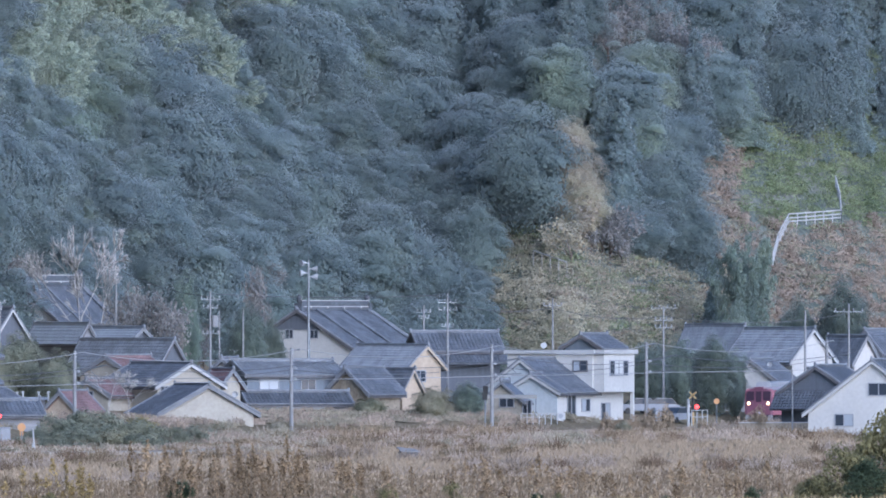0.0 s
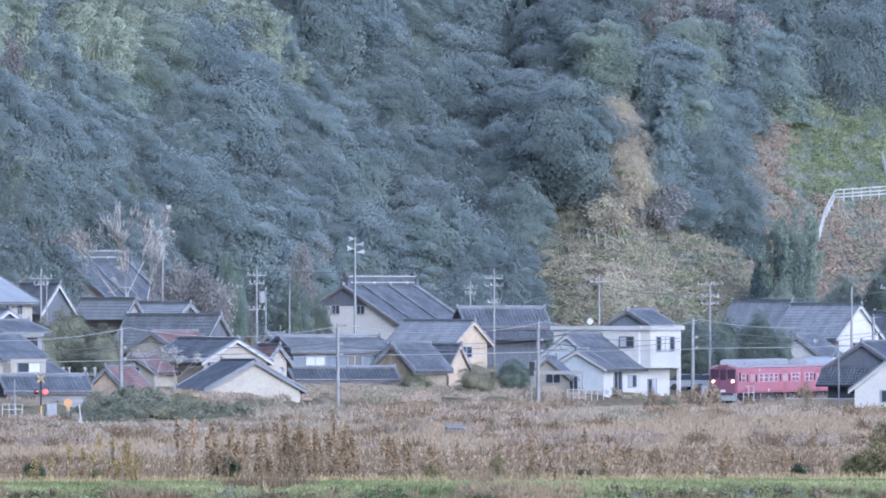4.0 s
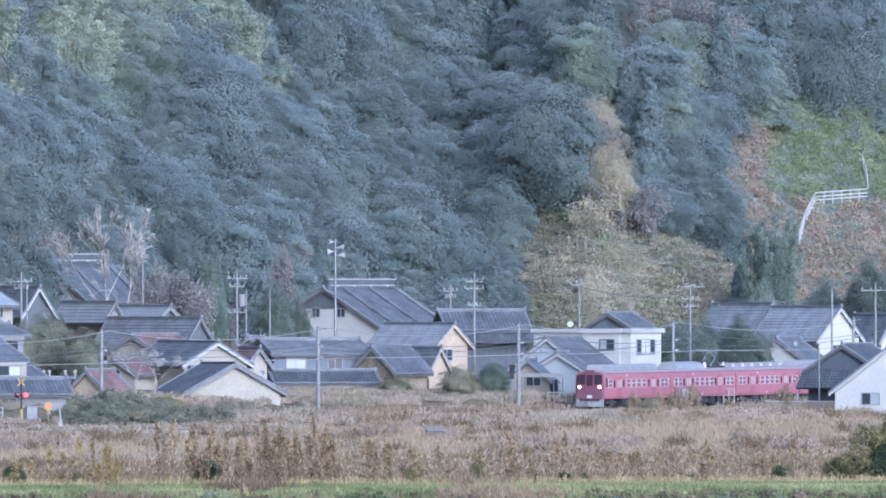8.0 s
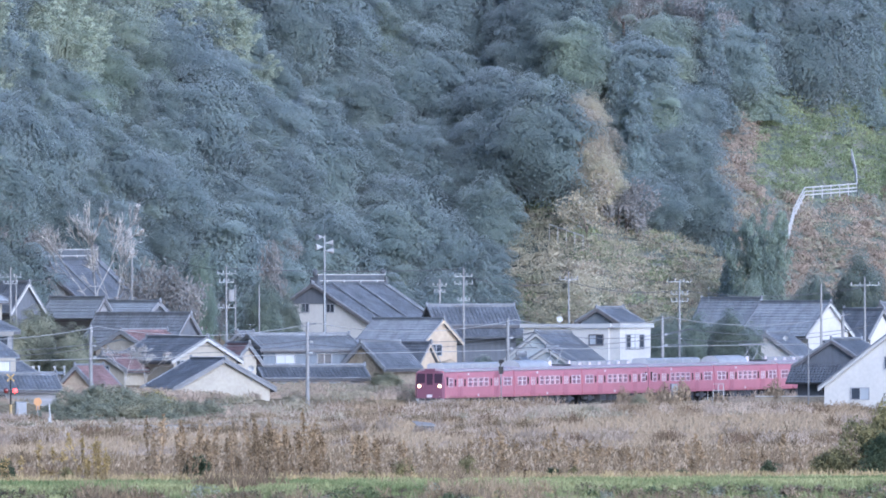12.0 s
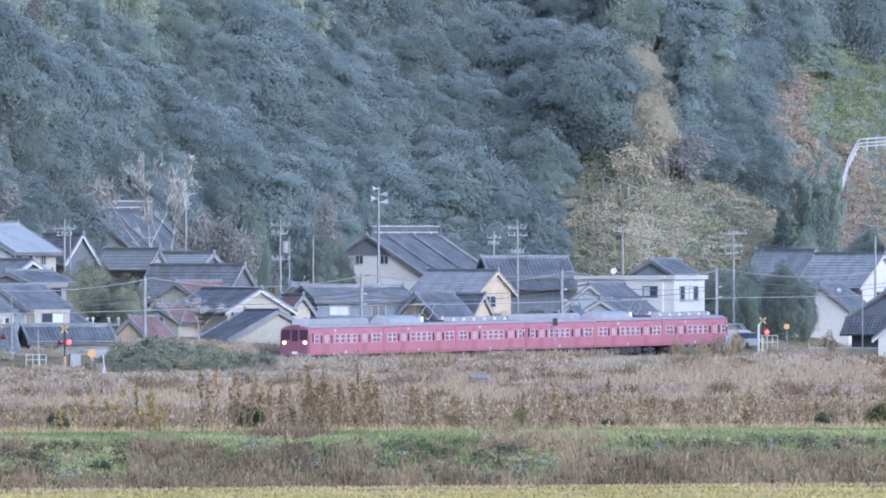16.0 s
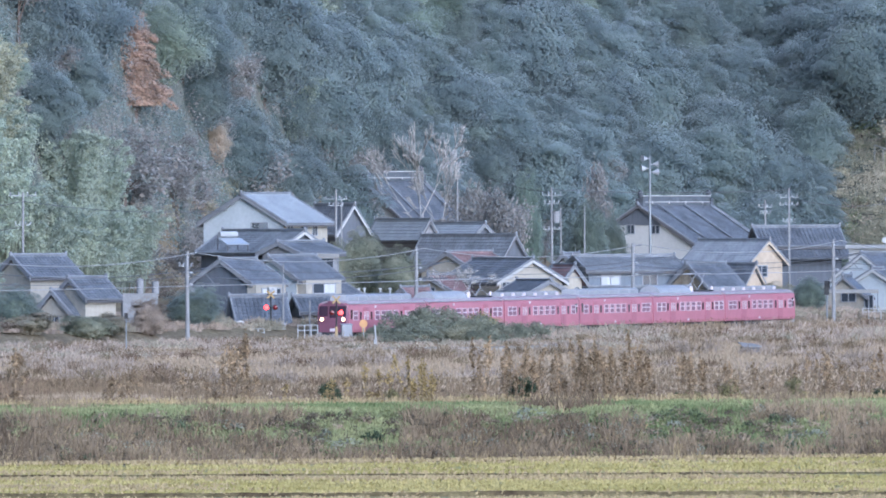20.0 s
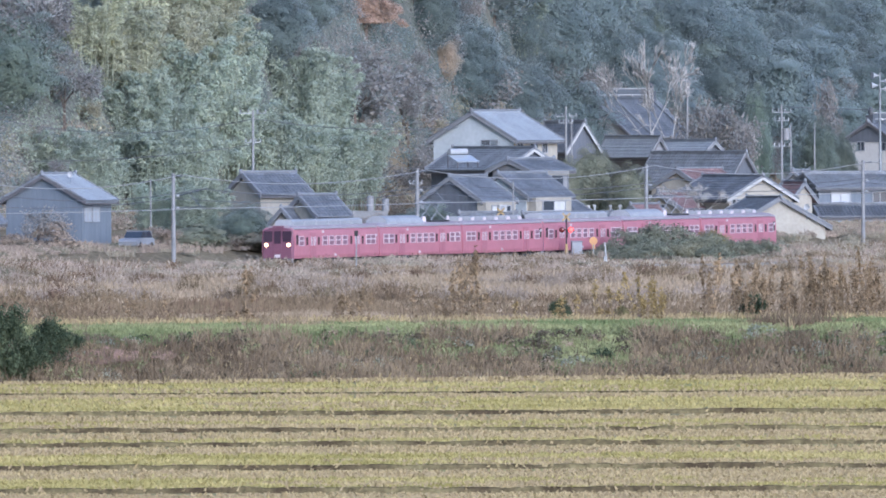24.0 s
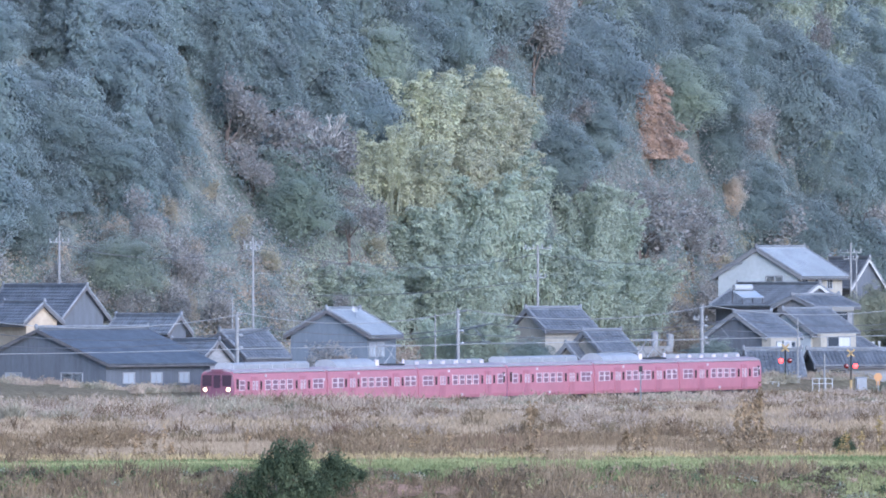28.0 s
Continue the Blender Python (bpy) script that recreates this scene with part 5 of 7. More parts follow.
def cedar_mesh(name, seed, n=18000, height=13.0, r0=2.6, size=0.1, pads=120):
    """A conifer: small drooping tufts of sprays set round a narrow cone."""
    rng = np.random.default_rng(seed)
    out = []
    for i in range(pads):
        h = 1 - rng.uniform(0, 1) ** 0.62
        a = rng.uniform(0, 2 * math.pi)
        r = r0 * (1.03 - h) ** 0.72 * rng.uniform(0.7, 1.05) * (1 + 0.12 * math.sin(3 * a + seed))
        c = np.array([r * math.cos(a), r * math.sin(a), 1.0 + h * (height - 1.2)])
        q = rng.uniform(0.4, 0.78) * (1.15 - 0.6 * h)
        d = rng.normal(size=(n // pads, 3))
        d /= np.linalg.norm(d, axis=1, keepdims=True)
        p = d * (q, q, q * 0.85) * rng.uniform(0.65, 1.12, (len(d), 1))
        p[:, 2] -= 0.55 * (p[:, 0] * math.cos(a) + p[:, 1] * math.sin(a))
        out.append(cards(name, p + c, d + (0, 0, 0.3) + rng.normal(size=d.shape) * 0.4, rng.uniform(0.7, 1.4, len(d)) * size, 2.0, rng))
    m = 3500
    h, a = 1 - rng.uniform(0, 1, m) ** 0.6, rng.uniform(0, 2 * math.pi, m)
    r = r0 * (1.0 - h) ** 0.75 * rng.uniform(0.55, 0.85, m)
    p = np.stack([r * np.cos(a), r * np.sin(a), 1.0 + h * (height - 1.4)], 1)
    out.append(cards(name, p, np.stack([np.cos(a), np.sin(a), np.full(m, 0.5)], 1) + rng.normal(size=(m, 3)) * 0.4, rng.uniform(0.8, 1.5, m) * size * 1.6, 1.6, rng))
    core = Geo()
    core.tube((0, 0, 1.0), (0, 0, height * 0.9), r0 * 0.62, 0.1, 8)
    return mesh_arrays(name, out + [geo_arrays(core)])


def bamboo_mesh(name, seed, n=27000, height=9.0, stems=44, size=0.1):
    """A clump of bamboo: culms that arch over under feathery plumes of small leaves."""
    rng = np.random.default_rng(seed)
    out = []
    culms = Geo()
    for i in range(stems):
        a, r = rng.uniform(0, 2 * math.pi), 2.7 * math.sqrt(rng.random())
        b = a + rng.normal() * 0.7
        lean = 0.35 * r + rng.uniform(0.3, 1.4)
        hh = height * rng.uniform(0.72, 1.04) * (1 - 0.035 * r * r / 2.7)
        root = np.array([r * math.cos(a), r * math.sin(a), 0])
        way = np.array([math.cos(b), math.sin(b), 0])
        culms.tube(root, root + way * lean * 0.35 + (0, 0, hh * 0.75), 0.05, 0.03, 4)
        m = n // stems
        t = 1 - 0.72 * rng.random(m) ** 1.3
        # leaves gather in tufts along the culm
        tuft = np.round(t * 12) / 12
        t = tuft + rng.normal(size=m) * 0.022
        wide = 0.2 + 0.95 * np.sqrt(np.clip(1.06 - t, 0, 1))
        off = rng.normal(size=(m, 3))
        off /= np.linalg.norm(off, axis=1, keepdims=True)
        spin = tuft * 40 + seed + i
        side = np.stack([np.cos(spin), np.sin(spin), np.zeros(m)], 1) * (wide * 0.4)[:, None]
        p = root + way * (lean * np.clip(t, 0, 2) ** 2.4)[:, None] + np.stack([np.zeros(m), np.zeros(m), hh * (t - 0.16 * np.clip(t, 0, 2) ** 7)], 1)
        p = p + side + off * wide[:, None] * rng.uniform(0.3, 0.85, (m, 1)) * (1, 1, 0.62)
        out.append(cards(name, p, off + (0, 0, 0.55) + rng.normal(size=p.shape) * 0.45, rng.uniform(0.7, 1.4, m) * size, 2.0, rng))
    out.append(geo_arrays(culms))
    return mesh_arrays(name, out)


TREE_FORKS = {}


def branch_mesh(name, seed, height=9.0, levels=4, leaves=0, size=0.3, wide=0.5, thin=0.0, girth=0.018):
    """A leafless tree: forked limbs ending in fine twigs, with a few leaves left."""
    rng = np.random.default_rng(seed)
    g, limbs = Geo(), Geo()
    tips = []

    def grow(p, d, length, r, lev):
        q = p + d * length
        (limbs if lev < 2 else g).tube(p, q, max(r, thin), max(r * 0.65, thin), 5 if lev < 2 else 3)
        tips.append(q)
        if lev >= levels:
            return
        for _ in range(3 if lev < 3 else 4):
            e = (d + Vector(rng.normal(size=3)) * wide + Vector((0, 0, 0.18))).normalized()
            grow(p + d * length * rng.uniform(0.55, 1.0), e, length * rng.uniform(0.55, 0.78), r * 0.55, lev + 1)

    grow(Vector((0, 0, 0)), Vector((0, 0, 1)), height * 0.34, height * girth, 0)
    pieces = [geo_arrays(g)]
    if leaves:
        c = np.array([tuple(tips[i]) for i in rng.integers(len(tips) // 4, len(tips), leaves)]) + rng.normal(size=(leaves, 3)) * 0.35
        pieces.append(cards(name, c, rng.normal(size=(leaves, 3)), rng.uniform(0.6, 1.3, leaves) * size, 1.3, rng))
    me = mesh_arrays(name, pieces)
    TREE_FORKS[me.name] = limbs.mesh("trunk")
    return me


def trunk_mesh(name, height, r=0.25):
    g = Geo()
    g.tube((0, 0, -0.8), (0.1, 0, height * 0.5), r, r * 0.7, 7)
    g.tube((0.1, 0, height * 0.5), (0, 0.1, height * 0.8), r * 0.7, r * 0.3, 6)
    for i in range(4):
        a = i * 1.7
        g.tube((0.1, 0, height * 0.4), (1.3 * math.cos(a), 1.3 * math.sin(a), height * 0.7), r * 0.4, r * 0.15, 5)
    return g.mesh(name)


CROWNS = {
    "broad": [dome_mesh("crown", 10 + i, height=(8.0, 8.6, 7.4)[i % 3]) for i in range(6)],
    "cedar": [cedar_mesh("crown", 30 + i) for i in range(4)],
    "bamboo": [bamboo_mesh("crown", 50 + i) for i in range(4)],
    "bare": [branch_mesh("crown", 70 + i, 8.0, 5, 4600, 0.17) for i in range(3)],
    "scrub": [tree_mesh("crown", 90 + i, 16, 2000, 0.15, 1.9, 2.2, False) for i in range(3)],
}
TREE_WORDS = {
    "broad": ("evergreen_tree", "tree", "trees on the hillside"), "cedar": ("cedar_tree", "tree", "cedars on the hillside"),
    "bamboo": ("bamboo_clump", "bamboo", "bamboo on the hillside"), "bare": ("bare_tree", "tree", "bare trees on the hillside"),
    "scrub": ("bush", "bush", "bushes on the slope")}
LEAF_WORDS = {
    "leaf_dark": "dark green broad-leaved tree in the hillside wood", "leaf_light": "lighter green tree in the hillside wood",
    "leaf_autumn": "yellow-brown autumn foliage on the hillside", "leaf_cedar": "tall dark cedar on the hillside, its green blued for haze",
    "leaf_rust": "rust orange conifer standing in the dark wood", "leaf_bamboo": "pale yellow-green bamboo clump on the hillside",
    "leaf_bamboo_green": "soft green bamboo clump at the hill foot", "leaf_bare": "leafless grey-brown tree on the hillside",
    "reed_plume": "pale pampas grass tuft beside the track", "rice_green": "yellow-green bush beside the track", "brush": "dry brown brush on the slope", "scrub": "pale olive scrub bush on the slope", "leaf_garden": "dark green garden tree", "ivy": "bright green creeper bush on the slope", "shrub": "dull olive shrub beside the track"}
VARIANTS = {}
TRUNKS = {"broad": trunk_mesh("trunk", 7.5), "cedar": trunk_mesh("trunk", 9, 0.3), "bamboo": trunk_mesh("trunk", 5, 0.1), "scrub": trunk_mesh("trunk", 1.2, 0.06)}


def tree(kind, leaf, x, y, z, scale=1.0, turn=0.0, which=0, tall=1.0, label="", name=""):
    """A tree of a kind, in a leaf colour."""
    key = (kind, leaf, which % len(CROWNS[kind]))
    if key not in VARIANTS:
        me = CROWNS[kind][key[2]].copy()
        me.materials.append(MATS[leaf])
        VARIANTS[key] = me
    nm, cat, grp = TREE_WORDS[kind]
    ob = thing(name or nm, label or LEAF_WORDS[leaf], cat, pose(x, y, z, 0, 0, turn) @ Matrix.Diagonal((scale, scale, scale * tall, 1)), grp)
    part("crown", VARIANTS[key], leaf, ob)
    limbs = TREE_FORKS.get(CROWNS[kind][key[2]].name) or TRUNKS[kind]
    part("trunk", limbs, "bark_pale" if kind == "twig" else "bark", ob)
    return ob


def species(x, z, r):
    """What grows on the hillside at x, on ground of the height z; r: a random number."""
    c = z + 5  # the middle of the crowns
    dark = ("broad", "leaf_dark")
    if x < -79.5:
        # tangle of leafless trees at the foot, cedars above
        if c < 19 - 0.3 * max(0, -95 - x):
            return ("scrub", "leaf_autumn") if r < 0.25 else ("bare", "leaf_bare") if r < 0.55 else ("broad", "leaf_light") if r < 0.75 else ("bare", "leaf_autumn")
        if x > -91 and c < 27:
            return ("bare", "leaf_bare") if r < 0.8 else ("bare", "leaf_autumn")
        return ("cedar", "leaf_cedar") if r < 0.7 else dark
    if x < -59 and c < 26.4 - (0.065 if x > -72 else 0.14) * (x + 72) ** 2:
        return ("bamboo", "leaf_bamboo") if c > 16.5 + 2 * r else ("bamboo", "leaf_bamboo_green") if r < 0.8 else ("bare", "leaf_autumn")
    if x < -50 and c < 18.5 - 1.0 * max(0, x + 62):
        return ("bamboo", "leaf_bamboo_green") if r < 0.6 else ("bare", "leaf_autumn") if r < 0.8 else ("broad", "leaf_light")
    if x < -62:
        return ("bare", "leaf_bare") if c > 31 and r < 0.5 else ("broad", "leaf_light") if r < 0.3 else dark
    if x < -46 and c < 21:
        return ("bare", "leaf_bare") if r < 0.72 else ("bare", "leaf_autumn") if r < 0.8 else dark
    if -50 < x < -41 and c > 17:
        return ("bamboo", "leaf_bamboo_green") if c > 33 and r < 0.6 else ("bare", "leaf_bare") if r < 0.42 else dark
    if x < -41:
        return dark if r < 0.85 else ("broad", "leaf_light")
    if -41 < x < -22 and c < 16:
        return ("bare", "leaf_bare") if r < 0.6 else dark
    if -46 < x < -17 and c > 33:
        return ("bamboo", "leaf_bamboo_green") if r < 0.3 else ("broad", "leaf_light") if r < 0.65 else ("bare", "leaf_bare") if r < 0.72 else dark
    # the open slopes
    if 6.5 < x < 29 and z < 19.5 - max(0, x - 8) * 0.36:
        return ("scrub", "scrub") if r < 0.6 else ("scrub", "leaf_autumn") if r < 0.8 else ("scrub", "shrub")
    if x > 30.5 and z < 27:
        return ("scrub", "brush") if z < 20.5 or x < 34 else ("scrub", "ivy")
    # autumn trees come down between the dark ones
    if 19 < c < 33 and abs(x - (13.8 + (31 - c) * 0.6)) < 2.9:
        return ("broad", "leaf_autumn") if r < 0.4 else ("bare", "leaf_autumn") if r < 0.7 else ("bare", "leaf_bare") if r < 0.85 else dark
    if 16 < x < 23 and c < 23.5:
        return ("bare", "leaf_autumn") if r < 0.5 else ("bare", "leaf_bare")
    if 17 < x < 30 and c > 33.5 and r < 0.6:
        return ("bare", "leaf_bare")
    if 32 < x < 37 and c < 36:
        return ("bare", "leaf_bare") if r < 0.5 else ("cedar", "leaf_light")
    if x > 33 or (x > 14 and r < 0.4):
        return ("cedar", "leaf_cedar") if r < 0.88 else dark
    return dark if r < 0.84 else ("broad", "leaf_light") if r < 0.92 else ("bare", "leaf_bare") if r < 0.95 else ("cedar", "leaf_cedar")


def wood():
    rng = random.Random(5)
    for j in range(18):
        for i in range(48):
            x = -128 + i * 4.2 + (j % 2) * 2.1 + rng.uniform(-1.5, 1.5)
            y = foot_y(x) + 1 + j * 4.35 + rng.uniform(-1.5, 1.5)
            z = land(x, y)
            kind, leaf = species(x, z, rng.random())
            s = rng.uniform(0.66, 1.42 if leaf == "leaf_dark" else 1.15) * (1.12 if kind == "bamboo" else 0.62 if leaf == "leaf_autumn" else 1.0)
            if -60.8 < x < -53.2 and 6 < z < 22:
                # trees in front of the rust-coloured conifer are shrunk to keep it in the camera's view
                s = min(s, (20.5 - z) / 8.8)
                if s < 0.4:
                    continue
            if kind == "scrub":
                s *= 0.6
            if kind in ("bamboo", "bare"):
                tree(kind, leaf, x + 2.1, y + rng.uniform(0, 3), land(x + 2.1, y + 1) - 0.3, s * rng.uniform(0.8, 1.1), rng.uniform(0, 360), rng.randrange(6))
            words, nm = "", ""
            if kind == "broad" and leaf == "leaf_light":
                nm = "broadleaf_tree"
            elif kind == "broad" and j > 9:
                # upper rows: the same evergreen trees, only named apart
                words, nm = "dark evergreen tree high on the hillside", "upper_evergreen"
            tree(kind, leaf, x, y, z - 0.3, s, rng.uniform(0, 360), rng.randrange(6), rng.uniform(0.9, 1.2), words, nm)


wood()


def tree_to(kind, leaf, x, y, top, width, label, lift=0.0):
    """A tree that reaches the height top and is about width metres wide."""
    z = land(x, y) - 0.2 + lift
    n = CROWNS[kind][0]
    co = np.empty(len(n.vertices) * 3, np.float32)
    n.vertices.foreach_get("co", co)
    co = co.reshape(-1, 3)
    wide = float(np.percentile(np.abs(co[:, 0]), 97)) * 2
    sc = width / wide
    return tree(kind, leaf, x, y, z, sc, (x * 37) % 360, 0, (top - z) / float(co[:, 2].max()) / sc, label)



def hill_tree(kind, leaf, x, top, height, width, label):
    """A tree on the slope, standing where its top reaches the given height."""
    y = foot_y(x)
    while land(x, y) < top - height and y < foot_y(x) + 100:
        y += 0.5
    return tree_to(kind, leaf, x, y, top, width, label)


# ---- hillside floor, brush and single trees ----
def hillside():
    xs = np.arange(-170, 131, 3.0)
    us = np.arange(-6, 150, 3.0)
    n = len(xs)
    g = Geo()
    g.add([(x, foot_y(x) + u, land(x, foot_y(x) + u) + 0.25) for u in us for x in xs],
          [(j * n + i, j * n + i + 1, (j + 1) * n + i + 1, (j + 1) * n + i) for j in range(len(us) - 1) for i in range(n - 1)])
    tagged(part("hillside", g, "hill_floor", smooth=True), "steep hillside floor of leaf litter and undergrowth", "hillside", kind="structure")


hillside()


def clumps(name, label, category, spots, material, size, seed, per=46):
    """Low brush: rounded heaps of leaf plates at the spots (x, y, z, radius, height)."""
    rng = np.random.default_rng(seed)
    c, nn, sz = [], [], []
    for x, y, z, r, h in spots:
        d = rng.normal(size=(per, 3))
        d /= np.linalg.norm(d, axis=1, keepdims=True)
        d[:, 2] = np.abs(d[:, 2])
        c.append(d * (r, r, h) * rng.uniform(0.55, 1.08, (per, 1)) + (x, y, z))
        nn.append(d + rng.normal(size=d.shape) * 0.6)
        sz.append(rng.uniform(0.6, 1.4, per) * size)
    c, nn, sz = np.concatenate(c), np.concatenate(nn), np.concatenate(sz)
    return stuff(name, label, category, [cards(name, c, nn, sz, 1.6, rng)], material)


def track_brush():
    """Weeds and brush on the near side of the track, from the dry meadow up to the ballast."""
    rng = np.random.default_rng(21)
    sets = {"brush": [], "shrub": [], "reed_plume": [], "withered": []}
    for _ in range(6400):
        s = rng.uniform(-150, 320)
        off = -rng.uniform(3.2, 22) if rng.random() < 0.62 else -rng.uniform(3.2, 9)
        if rng.random() < 0.3:
            off = -rng.uniform(16, 34)
        p = Vector((0, 1751, 0)) - ALONG * s + AWAY * (1.45 + off)
        x, y = p.x, p.y
        k = noise.noise((x * 0.12, y * 0.03, 2)) + 0.5 * noise.noise((x * 0.5, y * 0.1, 5)) + rng.normal() * 0.2
        hedge = 88 < s < 116 and off > -17
        key = "shrub" if k > 0.32 or (hedge and rng.random() < 0.85) else "reed_plume" if k < -0.38 else "withered" if k < -0.1 else "brush"
        h = rng.uniform(0.55, 1.25) * (2.0 if s > 238 and off > -14 else 1.0 if off < -8 else 1.35) * (0.5 if hedge else 1.0)
        if -75 < s < -20 and off > -8:
            h *= 0.5
        if s > 100:
            h *= 0.72
        r = rng.uniform(0.6, 1.3)
        sets[key].append((x, y, land(x, y) - 0.15, r, h))
    # scrub between the far side of the track and the houses
    for _ in range(1700):
        s = rng.uniform(-70, 260)
        p = Vector((0, 1751, 0)) - ALONG * s + AWAY * (1.45 + rng.uniform(4.2, 19))
        k = noise.noise((p.x * 0.15, p.y * 0.05, 8)) + rng.normal() * 0.25
        sets["shrub" if k > 0.05 else "brush"].append((p.x, p.y, land(p.x, p.y) - 0.15, rng.uniform(0.6, 1.3), rng.uniform(0.3, 0.8)))
    for key, nm, lab in (("brush", "track_brush", "grey-brown brush along the track"), ("shrub", "track_shrubs", "dull green shrubs along the track"),
                         ("reed_plume", "pampas_grass", "pale pampas grass along the track"), ("withered", "withered_brush", "reddish withered brush along the track")):
        tufts(nm, lab, "brush", sets[key], key, 5)


track_brush()


def slope_brush():
    """Undergrowth on the open slopes of the hill."""
    rng = np.random.default_rng(31)
    sets = {"brush": [], "scrub": [], "shrub": [], "leaf_autumn": [], "ivy": []}
    for _ in range(8000):
        right = rng.random() < 0.5
        x = rng.uniform(29, 58) if right else rng.uniform(5, 31)
        y = foot_y(x) + rng.uniform(-14, 52 if right else 34)
        z = land(x, y)
        k = noise.noise((x * 0.2, y * 0.1, 2)) + rng.normal() * 0.3
        if right:
            key = "ivy" if z > 20.5 + 1.5 * k and x > 33 else "brush" if k < 0.35 else "shrub"
        else:
            if z > 22 - max(0, x - 8) * 0.33:
                continue
            key = "scrub" if k < 0.0 else "leaf_autumn" if k < 0.2 else "ivy" if k < 0.36 else "shrub"
        sets[key].append((x, y, z, rng.uniform(0.9, 1.9), rng.uniform(0.35, 1.1)))
    for _ in range(1500):
        x = rng.uniform(-128, -40)
        y = foot_y(x) + rng.uniform(-16, 12)
        z = land(x, y)
        k = noise.noise((x * 0.2, y * 0.1, 2)) + rng.normal() * 0.35
        sets["shrub" if k > 0.1 else "leaf_autumn" if k > -0.2 else "brush"].append((x, y, z, rng.uniform(0.9, 1.7), rng.uniform(0.8, 2.0)))
    for key, nm, lab in (("brush", "slope_brush", "mauve-brown brush on the open slope"), ("shrub", "slope_shrubs", "olive undergrowth at the hill foot"),
                         ("leaf_autumn", "slope_leaves", "yellow-brown undergrowth on the slope"), ("scrub", "slope_scrub", "pale olive scrub on the open slope"), ("ivy", "creeper_mat", "bright green creeper over the upper slope")):
        clumps(nm, lab, "undergrowth", sets[key], key, 0.115, 6, 150)


slope_brush()

CROWNS["twig"] = [branch_mesh("crown", 170 + i, 9.5, 5, 0, wide=0.36, thin=0.019, girth=0.0065) for i in range(2)]
CROWNS["haze"] = [branch_mesh("crown", 180 + i, 7.0, 5, 1500, 0.2, 0.55) for i in range(2)]
TREE_WORDS["twig"] = ("bare_tree", "tree", "garden trees")
TREE_WORDS["haze"] = ("bare_tree", "tree", "garden trees")
LEAF_WORDS["bark_pale"] = "tall pale leafless tree among the houses"
